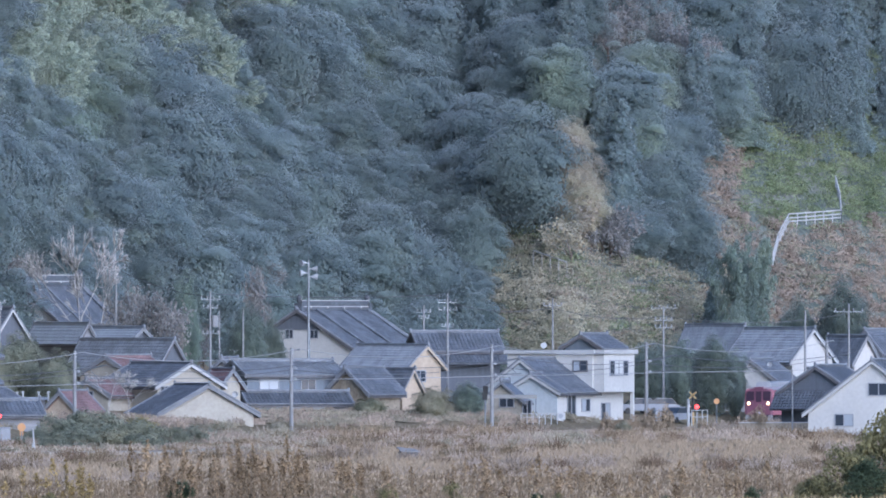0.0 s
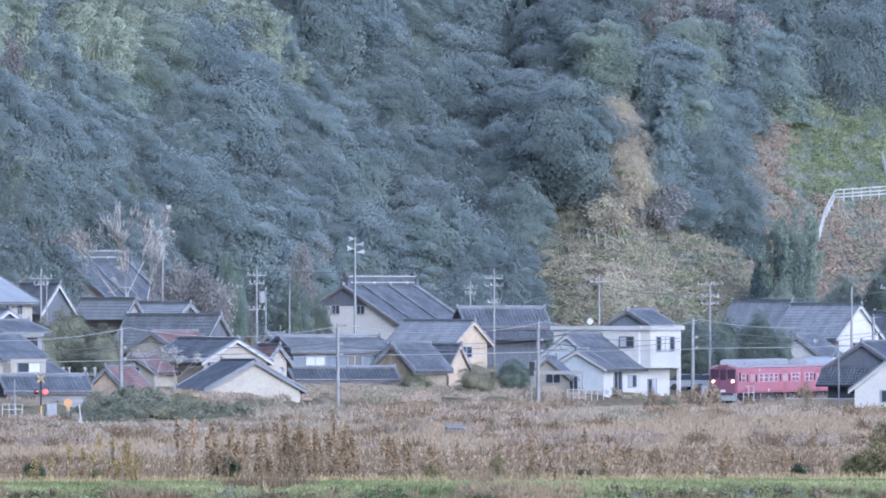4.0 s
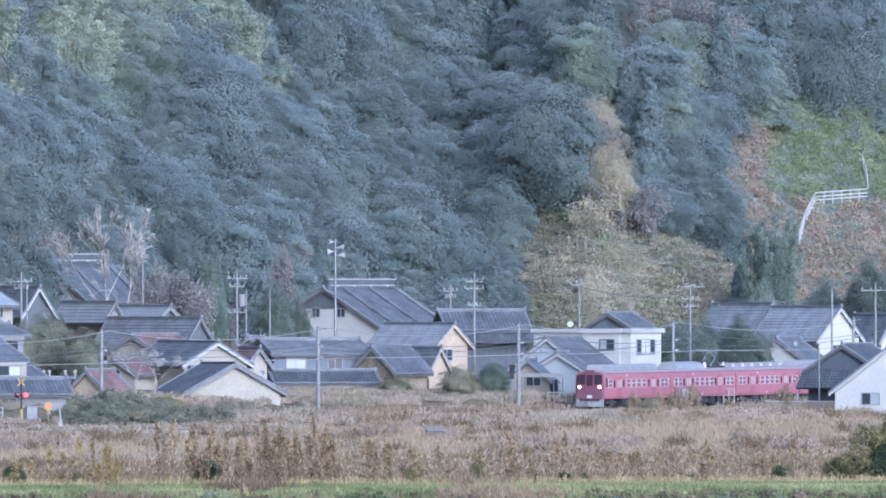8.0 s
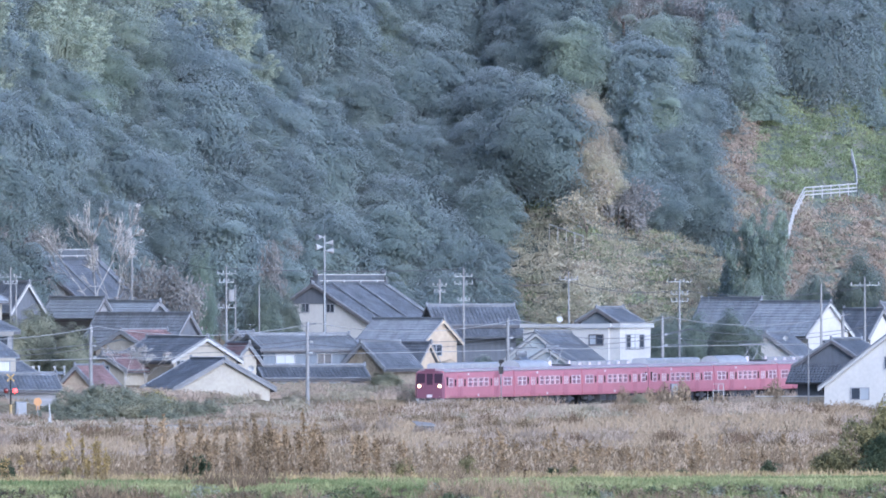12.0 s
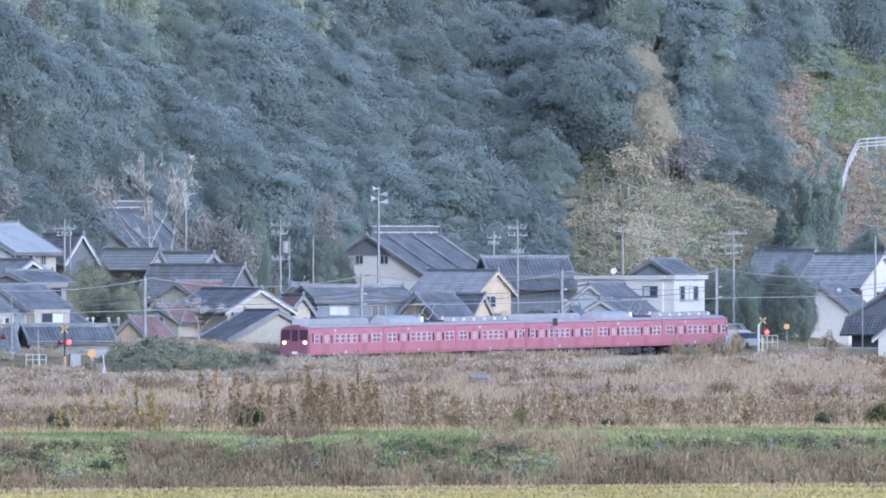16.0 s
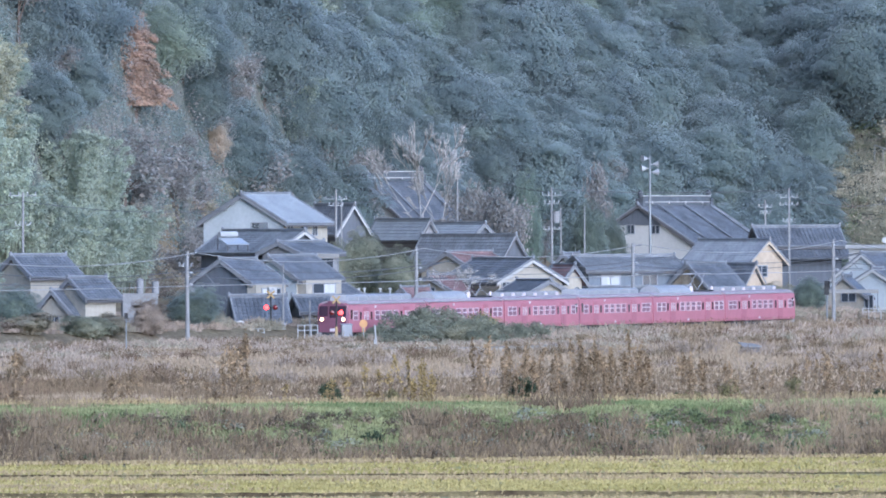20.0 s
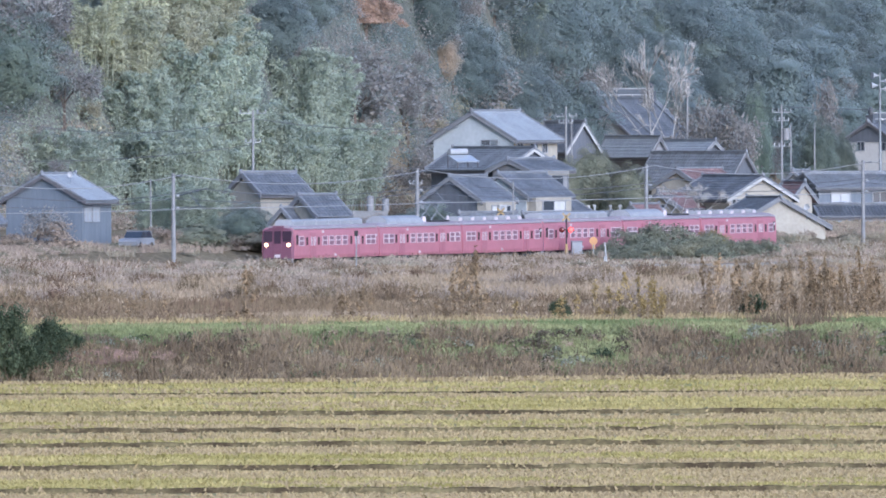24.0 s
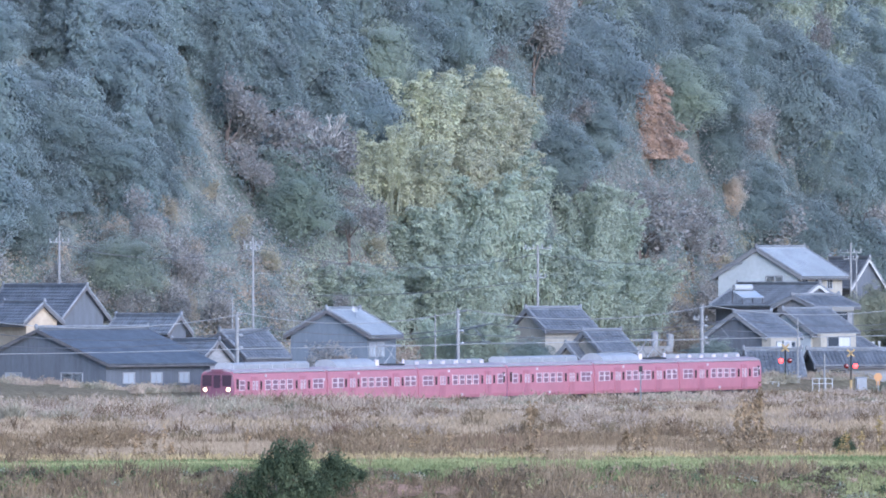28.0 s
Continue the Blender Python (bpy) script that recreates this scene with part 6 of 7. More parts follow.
# single trees in the village: kind, leaf, x, depth, height of the top, width, words
for row in (
    ("twig", "bark_pale", -31.91, 1830, 20.00, 5.6, "tall pale leafless tree behind the blue roof"),
    ("twig", "bark_pale", -30.21, 1835, 17.65, 3.78, "pale leafless tree beside the power pole"),
    ("haze", "leaf_bare", -25.67, 1838, 14.41, 5.14, "grey-brown leafless tree behind the village"),
    ("haze", "leaf_bare", -22.51, 1845, 13.17, 4.34, "grey-brown leafless tree near the temple"),
    ("haze", "leaf_bare", -28.56, 1850, 14.81, 4.90, "leafless brown tree under the hill"),
    ("broad", "leaf_garden", -16.31, 1850, 12.79, 4.62, "dark evergreen beside the temple roof"),
    ("broad", "leaf_garden", -14.18, 1856, 11.70, 3.28, "dark evergreen touching the temple gable"),
    ("haze", "leaf_bare", -15.96, 1872, 17.04, 3.30, "brown leafless tree behind the village poles"),
    ("broad", "leaf_light", -22.24, 1868, 16.20, 3.30, "olive pine behind the village"),
    ("broad", "hedge", -36.07, 1740, 10.32, 5.12, "pale green garden tree between the houses"),
    ("broad", "hedge", -32.39, 1735, 8.69, 4.08, "olive garden tree between the houses"),
    ("broad", "hedge", -37.80, 1730, 9.31, 3.05, "small garden tree with yellowing leaves"),
    ("broad", "leaf_garden", -48.03, 1650, 5.58, 3.64, "dark garden tree beside the crossing"),
    ("broad", "leaf_garden", 28.70, 1858, 9.75, 4.64, "round dark green tree by the far crossing"),
    ("broad", "leaf_garden", 30.84, 1862, 8.43, 2.74, "round dark green tree beside the white wing"),
    ("broad", "leaf_garden", 22.42, 1868, 9.18, 4.94, "dark green tree beside the white house"),
    ("broad", "leaf_garden", 25.54, 1875, 9.61, 4.41, "dark green tree behind the parked cars"),
    ("broad", "leaf_garden", 8.10, 1860, 9.52, 4.38, "dark green tree behind the white house"),
    ("broad", "leaf_garden", 4.82, 1798, 5.39, 3.28, "rounded dark shrub beside the low house"),
    ("broad", "shrub", 1.48, 1785, 4.92, 3.94, "green shrubs in front of the tan house"),
    ("broad", "shrub", -4.29, 1782, 3.88, 3.14, "dull green shrub before the low house"),
    ("broad", "leaf_garden", -61.95, 1592, 5.60, 3.75, "dark clipped shrub beside the tiled house"),
    ("bamboo", "leaf_bamboo_green", -65.39, 1596, 7.74, 4.69, "green bamboo beside the tiled house"),
    ("bamboo", "leaf_bamboo_green", -69.32, 1600, 7.35, 4.24, "green bamboo behind the track"),
    ("haze", "leaf_bare", -77.22, 1560, 5.65, 3.4, "russet shrub before the dark house"),
    ("broad", "rice_green", -24.03, 1668, 2.90, 3.43, "yellow-green bush beside the track"),
    ("broad", "shrub", 19.08, 1776, 1.81, 1.78, "small dark juniper bush on the bank"),
    ("broad", "shrub", -12.38, 1720, 2.45, 2.53, "grey-green bush on the railway bank"),
    ("twig", "bark_pale", -81.91, 1640, 24.83, 5.31, "grey leafless tree wrapped in vines"),
    ("bamboo", "leaf_light", 33.32, 1950, 19.67, 5.74, "feathery green bamboo on the slope"),
    ("broad", "leaf_garden", 42.91, 1930, 15.91, 6.24, "dark tree at the foot of the slope"),
    ("broad", "leaf_garden", 38.47, 1935, 13.64, 5.12, "dark tree behind the tiled roofs"),
    ("broad", "leaf_light", 32.13, 1930, 13.07, 3.41, "pale green pine behind the roofs"),
    ("broad", "leaf_garden", -48.23, 1634, 5.20, 4.57, "dark conical evergreen by the railway"),
    ("broad", "shrub", -54.46, 1608, 3.28, 4.02, "clipped green hedge before the tiled house"),
    ("broad", "leaf_garden", -61.64, 1598, 5.78, 4.00, "dark shrub beside the tiled house"),
    ("broad", "brush", -51.31, 1616, 4.61, 3.33, "brown leafless shrub before the tank stand"),
    ("twig", "bark_pale", -38.99, 1700, 3.58, 1.46, "small bare garden tree"),
    ("twig", "bark_pale", -27.46, 1716, 6.44, 3.03, "small pale bare tree before the cream house"),
    ("twig", "bark_pale", -25.72, 1718, 6.69, 2.78, "small pale bare tree beside the cream house"),
):
    tree_to(*row)

# trees that stand out on the slope: kind, leaf, x, height of the top, own height, width, words
for row in (
    ("broad", "leaf_autumn", 14.47, 31.41, 9.0, 6.05, "yellow-brown autumn tree among dark ones"),
    ("broad", "leaf_autumn", 16.45, 29.46, 9.0, 6.04, "yellow-brown autumn tree among dark ones"),
    ("broad", "leaf_autumn", 17.26, 26.55, 8.0, 5.74, "yellow-brown autumn tree among dark ones"),
    ("haze", "leaf_autumn", 17.79, 23.94, 7.0, 5.15, "brownish half-bare tree above the open slope"),
    ("haze", "leaf_bare", 19.74, 22.88, 7.0, 5.42, "reddish grey leafless tree above the open slope"),
    ("haze", "leaf_autumn", 15.75, 21.63, 6.0, 4.56, "brownish half-bare tree above the open slope"),
    ("broad", "leaf_autumn", 6.75, 26.12, 6.0, 2.63, "orange-brown tree at the edge of the dark wood"),
    ("cedar", "leaf_light", 33.71, 37.08, 9.0, 5.27, "pale green conifer above the open slope"),
    ("broad", "leaf_light", -32.96, 23.53, 9.0, 3.35, "slim pale green tree in the dark wood"),
    ("broad", "leaf_light", -18.52, 28.93, 10.0, 3.91, "slim pale green tree in the dark wood"),
    ("broad", "leaf_light", -18.25, 21.11, 8.0, 3.35, "slim pale green tree in the dark wood"),
    ("haze", "leaf_bare", -85.15, 25.45, 9.5, 7.46, "broad grey-brown leafless tree beside the bamboo"),
    ("haze", "leaf_bare", -81.67, 23.71, 9.0, 5.96, "grey-brown leafless tree beside the bamboo"),
    ("haze", "leaf_bare", -57.15, 19.15, 8.0, 7.63, "mauve-grey leafless tree above the white house"),
    ("haze", "leaf_bare", -53.08, 17.36, 8.0, 7.63, "mauve-grey leafless tree above the white house"),
    ("haze", "leaf_bare", -48.26, 18.42, 8.0, 7.16, "brownish leafless tree above the white house"),
    ("cedar", "leaf_rust", -56.78, 31.32, 11.0, 5.6, "rust orange conifer standing in the dark wood"),
    ("broad", "leaf_autumn", -50.31, 20.72, 5.0, 3.07, "orange-brown tree in the dark wood"),
):
    hill_tree(*row)

# pale grass tufts before the parked cars and on the railway bank
for x, y, top, wide in ((17.66, 1792, 2.46, 1.6), (20.48, 1794, 2.24, 2.4), (21.82, 1796, 2.76, 2.0),
                        (23.29, 1795, 3.29, 1.9), (19.12, 1790, 1.95, 2.2), (32.10, 1795, 3.13, 2.4),
                        (10.11, 1780, 1.48, 2.6), (26.49, 1790, 1.74, 2.2), (22.29, 1782, 2.30, 2.4)):
    tree_to("scrub", "reed_plume", x, y, top, wide, "pale pampas grass tuft beside the track")


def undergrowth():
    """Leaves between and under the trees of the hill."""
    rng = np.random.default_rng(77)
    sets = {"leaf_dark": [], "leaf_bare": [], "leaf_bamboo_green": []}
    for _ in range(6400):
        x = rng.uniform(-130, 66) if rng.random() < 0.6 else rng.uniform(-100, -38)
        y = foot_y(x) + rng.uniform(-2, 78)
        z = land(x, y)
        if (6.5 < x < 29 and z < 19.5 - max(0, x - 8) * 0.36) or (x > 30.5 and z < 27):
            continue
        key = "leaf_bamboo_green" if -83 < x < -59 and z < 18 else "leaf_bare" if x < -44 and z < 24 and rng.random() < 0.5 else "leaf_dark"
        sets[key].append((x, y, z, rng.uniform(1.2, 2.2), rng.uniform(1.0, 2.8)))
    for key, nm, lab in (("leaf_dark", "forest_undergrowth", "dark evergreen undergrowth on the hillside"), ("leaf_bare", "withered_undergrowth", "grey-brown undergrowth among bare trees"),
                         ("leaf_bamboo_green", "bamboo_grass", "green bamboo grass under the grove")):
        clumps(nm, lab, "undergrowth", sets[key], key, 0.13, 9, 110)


undergrowth()


def bank_bush(x, y, z, sc, tall, leaf, words, which, loose=False):
    key = ("bushy", which % 3, loose)
    if key not in MADE:
        MADE[key] = tree_mesh("leaves", 300 + which, 24, 5200, 0.085, 1.5, 2.5, False, 0.36, 1.0) if loose else dome_mesh("leaves", 300 + which, 60, 9000, 0.075, 1.75, 2.5)
    me = MADE[key].copy()
    me.materials.append(MATS[leaf])
    ob = thing("bush", words, "bush", pose(x, y, z, 0, 0, which * 70) @ Matrix.Diagonal((sc, sc, sc * tall, 1)), "bushes on the plain")
    part("foliage", me, leaf, ob)
    part("stem", trunk_mesh("stem", 1.6, 0.07), "bark", ob)


for x, y, z, sc, tall, leaf, words, which in (
    (-48.81, 939.5, 0.1, 0.9, 1.4, "bush_green", "dark green bush on the dike's face", 0), (-50.11, 940, 0.2, 0.7, 1.0, "bush_green", "dark green bush on the dike's face", 1),
    (-47.00, 939.5, 0.1, 0.75, 0.9, "bush_green", "low green bush on the dike's face", 2), (-45.11, 944, 0.8, 0.55, 1.1, "bush_green", "small green bush near the dike's top", 1), (-45.94, 941, 0.4, 0.8, 1.15, "bush_green", "grey-green bush on the dike's face", 2), (-47.84, 940, 0.5, 0.75, 1.5, "bush_green", "grey-green bush on the dike's face", 0),
    (23.63, 976, 2.0, 1.25, 1.4, "bush_olive", "large dark bush on the dike's back", 0), (21.86, 974, 2.0, 1.0, 1.15, "bush_olive", "olive bush on the dike's back", 1),
    (20.16, 975, 2.0, 0.8, 0.7, "bush_olive", "olive bush with yellow tips on the dike", 2), (22.96, 972, 2.2, 0.9, 0.9, "bush_green", "dark bush on the dike's top", 2)):
    near = (y + dike_shift(x)) / y
    bank_bush(x * near, y * near, z, sc, tall, leaf, words, which, True)

# low dark growth at the foot of the reeds
rng_low = random.Random(9)
for i in range(16):
    x = rng_low.uniform(-4, 20) if i < 11 else rng_low.uniform(-22, -5)
    y = rng_low.uniform(972, 984)
    near = (y + dike_shift(x)) / y
    bank_bush(x * near, y * near, dike_z(y, x * near) - 0.1, rng_low.uniform(0.28, 0.5), rng_low.uniform(0.7, 1.3), "bush_green" if i % 2 else "bush_olive", "low dark weed bush at the edge of the reeds", i, True)

# the overgrown hedge between lane and track: x, depth, height of the top, scale
for i, (x, y, top, sc) in enumerate((
    (-32.75, 1646, 0.98, 1.0), (-30.89, 1650, 1.93, 1.4), (-28.64, 1652, 2.20, 1.5),
    (-26.34, 1654, 2.19, 1.4), (-24.52, 1656, 1.69, 1.2), (-29.34, 1645, 1.18, 1.2),
    (-26.97, 1648, 1.16, 1.2), (-22.92, 1660, 1.28, 1.2), (-20.86, 1663, 0.96, 1.1),
    (-18.96, 1668, 1.03, 1.2), (-33.90, 1643, 0.42, 0.9), (-35.77, 1640, 0.06, 1.0))):
    z, top = land(x, y) - 0.2, top + 0.55
    bank_bush(x, y, z, sc, (top - z) / 2.5 / sc, "hedge", "grey-green overgrown hedge bush beside the track", i, True)
    # a lower row in front, down to the lane
    x, y, top = x * (y - 26) / y, y - 26, top - 1.0
    z = land(x, y) - 0.2
    bank_bush(x, y, z, sc * 0.95, (top - z) / 2.5 / sc, "hedge" if i % 3 else "shrub", "low grey-green bush beside the lane", i + 1, True)

# bushes and trees between track and houses on the left: x, depth, height of the top, scale
for i, (x, y, top, sc, leaf) in enumerate((
    (-76.11, 1560, 4.23, 1.5, "brush"), (-67.94, 1578, 3.67, 1.3, "brush"), (-61.05, 1592, 3.50, 1.5, "shrub"),
    (-62.37, 1590, 2.57, 1.2, "brush"), (-71.05, 1575, 2.43, 1.2, "hedge"), (-56.01, 1602, 3.20, 1.1, "hedge"),
    (-79.58, 1556, 3.24, 1.4, "brush"), (-65.67, 1585, 4.00, 1.6, "hedge"))):
    z = land(x, y) - 0.2
    bank_bush(x, y, z, sc, (top - z) / 2.9 / sc, leaf, "fuzzy brown brush beside the houses" if leaf == "brush" else "grey-green bush beside the houses", i, leaf == "brush")


# ---- poles, wires and signals ----
def wire(a, b, sag, r=0.03, n=14, k=5):
    """A hanging wire between two points, as one tube."""
    a, b = Vector(a), Vector(b)
    d = (b - a).normalized()
    u = d.cross(Vector((0, 0, 1))).normalized()
    w = d.cross(u)
    v = []
    for i in range(n + 1):
        c = a.lerp(b, i / n) - Vector((0, 0, sag * 4 * (i / n) * (1 - i / n)))
        v += [c + (u * math.cos(2 * math.pi * j / k) + w * math.sin(2 * math.pi * j / k)) * r for j in range(k)]
    f = [(i * k + j, i * k + (j + 1) % k, (i + 1) * k + (j + 1) % k, (i + 1) * k + j) for i in range(n) for j in range(k)]
    return Geo().add(v, f)


def utility_pole(x, y, top, arms=((0.5, 1.6),), box=False, base=None, r=0.14, turn=12, label="grey concrete utility pole with crossarms", name="utility_pole", lamp=False):
    """arms: how far under the top each crossarm sits, and its length."""
    z0 = land(x, y) - 0.3 if base is None else base
    h = top - z0
    ob = thing(name, label, "pole", pose(x, y, z0, 0, 0, turn), "poles in the village")
    part("shaft", Geo().tube((0, 0, 0), (0, 0, h), r, r * 0.6, 10), "concrete", ob)
    for down, w in arms:
        arm = part("crossarm", Geo().box(-w / 2, w / 2, -0.03, 0.03, h - down - 0.03, h - down + 0.03), "steel", ob)
        for k in (-0.45, -0.16, 0.16, 0.45):
            part("insulator", once("insul", lambda: Geo().tube((0, 0, 0), (0, 0, 0.1), 0.04, n=8).ball((0, 0, 0.16), 0.07, 0.07, 0.1).mesh("insulator")), "insulator", arm,
                 at=pose(k * w, 0, h - down + 0.06))
    if box:
        part("transformer", Geo().tube((0.42, -0.1, h - 3.4), (0.42, -0.1, h - 2.3), 0.33, n=12).box(0, 0.42, -0.1, 0.0, h - 3.3, h - 3.2), "concrete", ob, "grey pole transformer")
    if lamp:
        g = Geo()
        g.tube((0, 0, h - 0.05), (-0.9, 0, h + 0.25), 0.05).tube((-0.9, 0, h + 0.25), (-1.5, 0, h + 0.2), 0.09, 0.14)
        part("lamp_arm", g, "steel", ob)
    return ob


for px, py, pz, kw in (
    (-28.79, 1840, 16.65, dict(arms=((0.7, 1.9), (1.7, 1.2)))),
    (-19.40, 1808, 13.70, dict(arms=((0.8, 1.9), (1.6, 1.5), (4.0, 1.6)), box=True)),
    (-18.59, 1812, 11.84, dict(arms=(), r=0.1)),
    (-16.38, 1815, 11.89, dict(arms=(), r=0.1)),
    (0.72, 1880, 12.37, dict(arms=((0.7, 1.4), (1.3, 1.1)))),
    (2.97, 1832, 13.50, dict(arms=((0.9, 1.8), (1.6, 1.9), (3.2, 1.2)))),
    (13.19, 1860, 13.08, dict(arms=((0.8, 1.9),), r=0.12)),
    (23.94, 1862, 12.26, dict(arms=((0.2, 2.6), (1.4, 1.8), (2.1, 1.8)))),
    (37.44, 1850, 11.83, dict(arms=(), r=0.16)),
    (42.31, 1880, 12.48, dict(arms=((0.8, 3.0),))),
    (34.98, 1788, 6.33, dict(arms=(), r=0.1)),
    (-38.70, 1762, 13.51, dict(arms=((0.9, 2.1), (1.5, 1.4)))),
    (-38.23, 1764, 12.78, dict(arms=(), r=0.1)),
    (-40.85, 1652, 7.03, dict(arms=(), r=0.1)),
    (-100.55, 1590, 14.49, dict(arms=((0.9, 1.7),))),
    (-84.73, 1595, 14.03, dict(arms=((0.7, 1.6), (1.1, 1.2)))),
    (-62.76, 1640, 13.30, dict(arms=((0.3, 2.4), (2.8, 1.4)))),
    (-69.14, 1585, 7.59, dict(arms=(), r=0.09)),
):
    utility_pole(px, py, pz, **kw)
utility_pole(-84.57, 1560, 9.32, arms=(), r=0.09, lamp=True, label="slim street lamp with a curved arm", name="street_lamp")


def speaker_mast():
    x, y = -10.30, 1835
    z0 = land(x, y) - 0.3
    h = 16.58 - z0
    ob = thing("loudspeaker_mast", "tall steel mast with four white horn loudspeakers", "mast", pose(x, y, z0))
    part("shaft", Geo().tube((0, 0, 0), (0, 0, h), 0.16, 0.1, 10), "steel", ob)
    part("lightning_rod", Geo().tube((0, 0, h), (0, 0, h + 1.2), 0.03, 0.015, 6), "steel", ob)
    for dx, dy, dz in ((-0.55, -0.35, -0.2), (0.75, 0.0, -0.75), (-0.75, -0.2, -1.15), (0.75, 0.25, -1.5)):
        g = Geo()
        v = Vector((dx, dy, 0)).normalized()
        c = Vector((0, 0, h + dz))
        g.tube(c, c + v * 0.3, 0.06).tube(c + v * 0.3, c + v * 0.85, 0.08, 0.33, 14)
        part("horn_loudspeaker", g, "insulator", ob, "white horn loudspeaker")


speaker_mast()

MASTS = (358, 301, 243.5, 195, 138, 80.8, 23.1, -33.7, -80, -137)


def overhead_line():
    tops = []
    for s in MASTS:
        m = on_track(s, 2.6)
        ob = thing("catenary_mast", "grey concrete overhead line mast beside the track", "mast", m, "overhead line masts")
        h = 8.1
        part("shaft", Geo().tube((0, 0, -1.0), (0, 0, h), 0.2, 0.14, 10), "concrete", ob)
        arm = Geo().tube((0, 0, 6.2), (0, -3.0, 6.9), 0.05).tube((0, 0, 5.3), (0, -2.9, 5.4), 0.045).tube((0, -1.4, 6.5), (0, -2.4, 5.4), 0.03)
        part("bracket", arm, "steel", ob)
        for y, z in ((-0.35, 6.3), (-0.35, 5.3), (0.0, 7.6)):
            part("insulator", once("catins", lambda: Geo().ball((0, 0, 0), 0.12, 0.2, 0.12).mesh("insulator")), "insulator", ob, at=pose(0, y, z))
        part("feeder_arm", Geo().box(-0.05, 0.05, -0.8, 0.1, 7.85, 7.95), "steel", ob)
        tops.append(m)
    for a, b in zip(tops, tops[1:]):
        line = [("feeder_wire", (0, -0.75, 8.0), 0.95, 0.033, "cable_pale"), ("messenger_wire", (0, -2.6, 6.85), 0.75, 0.03, "cable"), ("contact_wire", (0, -2.6, 5.25), 0.06, 0.035, "cable_pale"),
                ("return_wire", (0, 0.05, 6.1), 0.6, 0.03, "cable")]
        for nm, p, sag, r, mat in line:
            tagged(part(nm, wire(a @ Vector(p), b @ Vector(p), sag, r), mat), "thin overhead railway wire between masts", "wire", "overhead wires")


overhead_line()


def village_wires():
    ends = ((-19.40, 1808, 13.44, 2.97, 1832, 13.34, 0.3),
            (-28.79, 1840, 15.89, -19.40, 1808, 13.17, 0.5),
            (2.97, 1832, 12.64, 13.19, 1860, 12.10, 0.6),
            (13.19, 1860, 12.10, 23.94, 1862, 11.27, 0.6),
            (23.94, 1862, 11.27, 42.31, 1880, 11.54, 0.8),
            (-38.70, 1762, 12.37, -28.79, 1840, 14.53, 0.8),
            (-84.73, 1595, 13.23, -62.76, 1640, 12.53, 1.5),
            (-100.55, 1590, 13.46, -84.73, 1595, 13.00, 1.0),
            (-62.76, 1640, 10.31, -84.73, 1595, 9.24, 0.6),
            (-62.76, 1640, 12.53, -38.70, 1762, 12.88, 1.2))
    for x, y, z, a, b, c, sag in ends:
        tagged(part("power_line", wire((x, y, z), (a, b, c), sag, 0.028), "cable"), "thin dark power line between village poles", "wire", "power lines")


village_wires()


def crossing_signal(x, y, z, lamp_side=1, h=3.6, label="level crossing signal with a red lamp lit"):
    ob = thing("crossing_signal", label, "signal", pose(x, y, z, 0, 0, 0), "crossing signals")
    part("post", Geo().tube((0, 0, -0.3), (0, 0, h), 0.07, n=10), "black_paint", ob)
    part("post_foot", Geo().tube((0, 0, -0.3), (0, 0, 1.2), 0.12, n=12), "yellow_paint", ob)
    cr = Geo()
    for s in (-1, 1):
        cr.box(-0.45, 0.45, -0.04, 0.0, -0.07, 0.07, pose(0, -0.1, h - 0.1, 0, 45 * s, 0))
    part("crossbuck", cr, "yellow_paint", ob, "yellow and black crossbuck")
    part("lamp_bar", Geo().box(-0.5, 0.5, -0.08, 0.02, h - 1.25, h - 1.15), "black_paint", ob)
    for s in (-1, 1):
        l = part("lamp_hood", Geo().tube((s * 0.38, -0.02, h - 1.2), (s * 0.38, -0.18, h - 1.2), 0.24, n=14), "black_paint", ob)
        part("lens", Geo().ball((s * 0.38, -0.19, h - 1.2), 0.21, 0.08, 0.21, 12, 8), "red_lamp" if s == lamp_side else "lens_dark", l)


crossing_signal(-36.02, 1640, 0.51)
crossing_signal(-41.92, 1652, 0.91, -1)
crossing_signal(26.41, 1836, 0.92, 1, 2.9)


def road_sign(x, y, z, h, kind, material, label, w=0.5):
    ob = thing("road_sign", label, "sign", pose(x, y, z), "signs at the crossing")
    part("post", Geo().tube((0, 0, -0.3), (0, 0, h), 0.05, n=8), "steel", ob)
    g = Geo()
    if kind == "disc":
        g.tube((0, -0.08, h - w / 2), (0, -0.04, h - w / 2), w / 2, n=18)
    else:
        g.box(-w / 2, w / 2, -0.08, -0.03, h - w * 1.5, h)
    part("plate", g, material, ob)


road_sign(-33.71, 1640, 0.41, 1.9, "disc", "orange_paint", "round orange sign on a post", 0.7)
road_sign(-33.73, 1641, 0.40, 1.3, "plate", "orange_paint", "orange plate on a post", 0.3)
road_sign(-44.38, 1646, 0.56, 1.7, "disc", "trim_white", "round white sign by the crossing", 0.75)
road_sign(28.71, 1838, 1.02, 2.4, "disc", "orange_paint", "round orange sign by the far crossing", 0.55)
road_sign(6.30, 1768, 0.40, 3.9, "plate", "black_paint", "railway signal plate on a white post", 0.45)
road_sign(6.41, 1785, 1.24, 3.6, "plate", "black_paint", "dark diamond railway sign on a white post", 0.5)
road_sign(-51.18, 1555, 0.73, 2.7, "plate", "black_paint", "slim white post with a dark cap", 0.3)


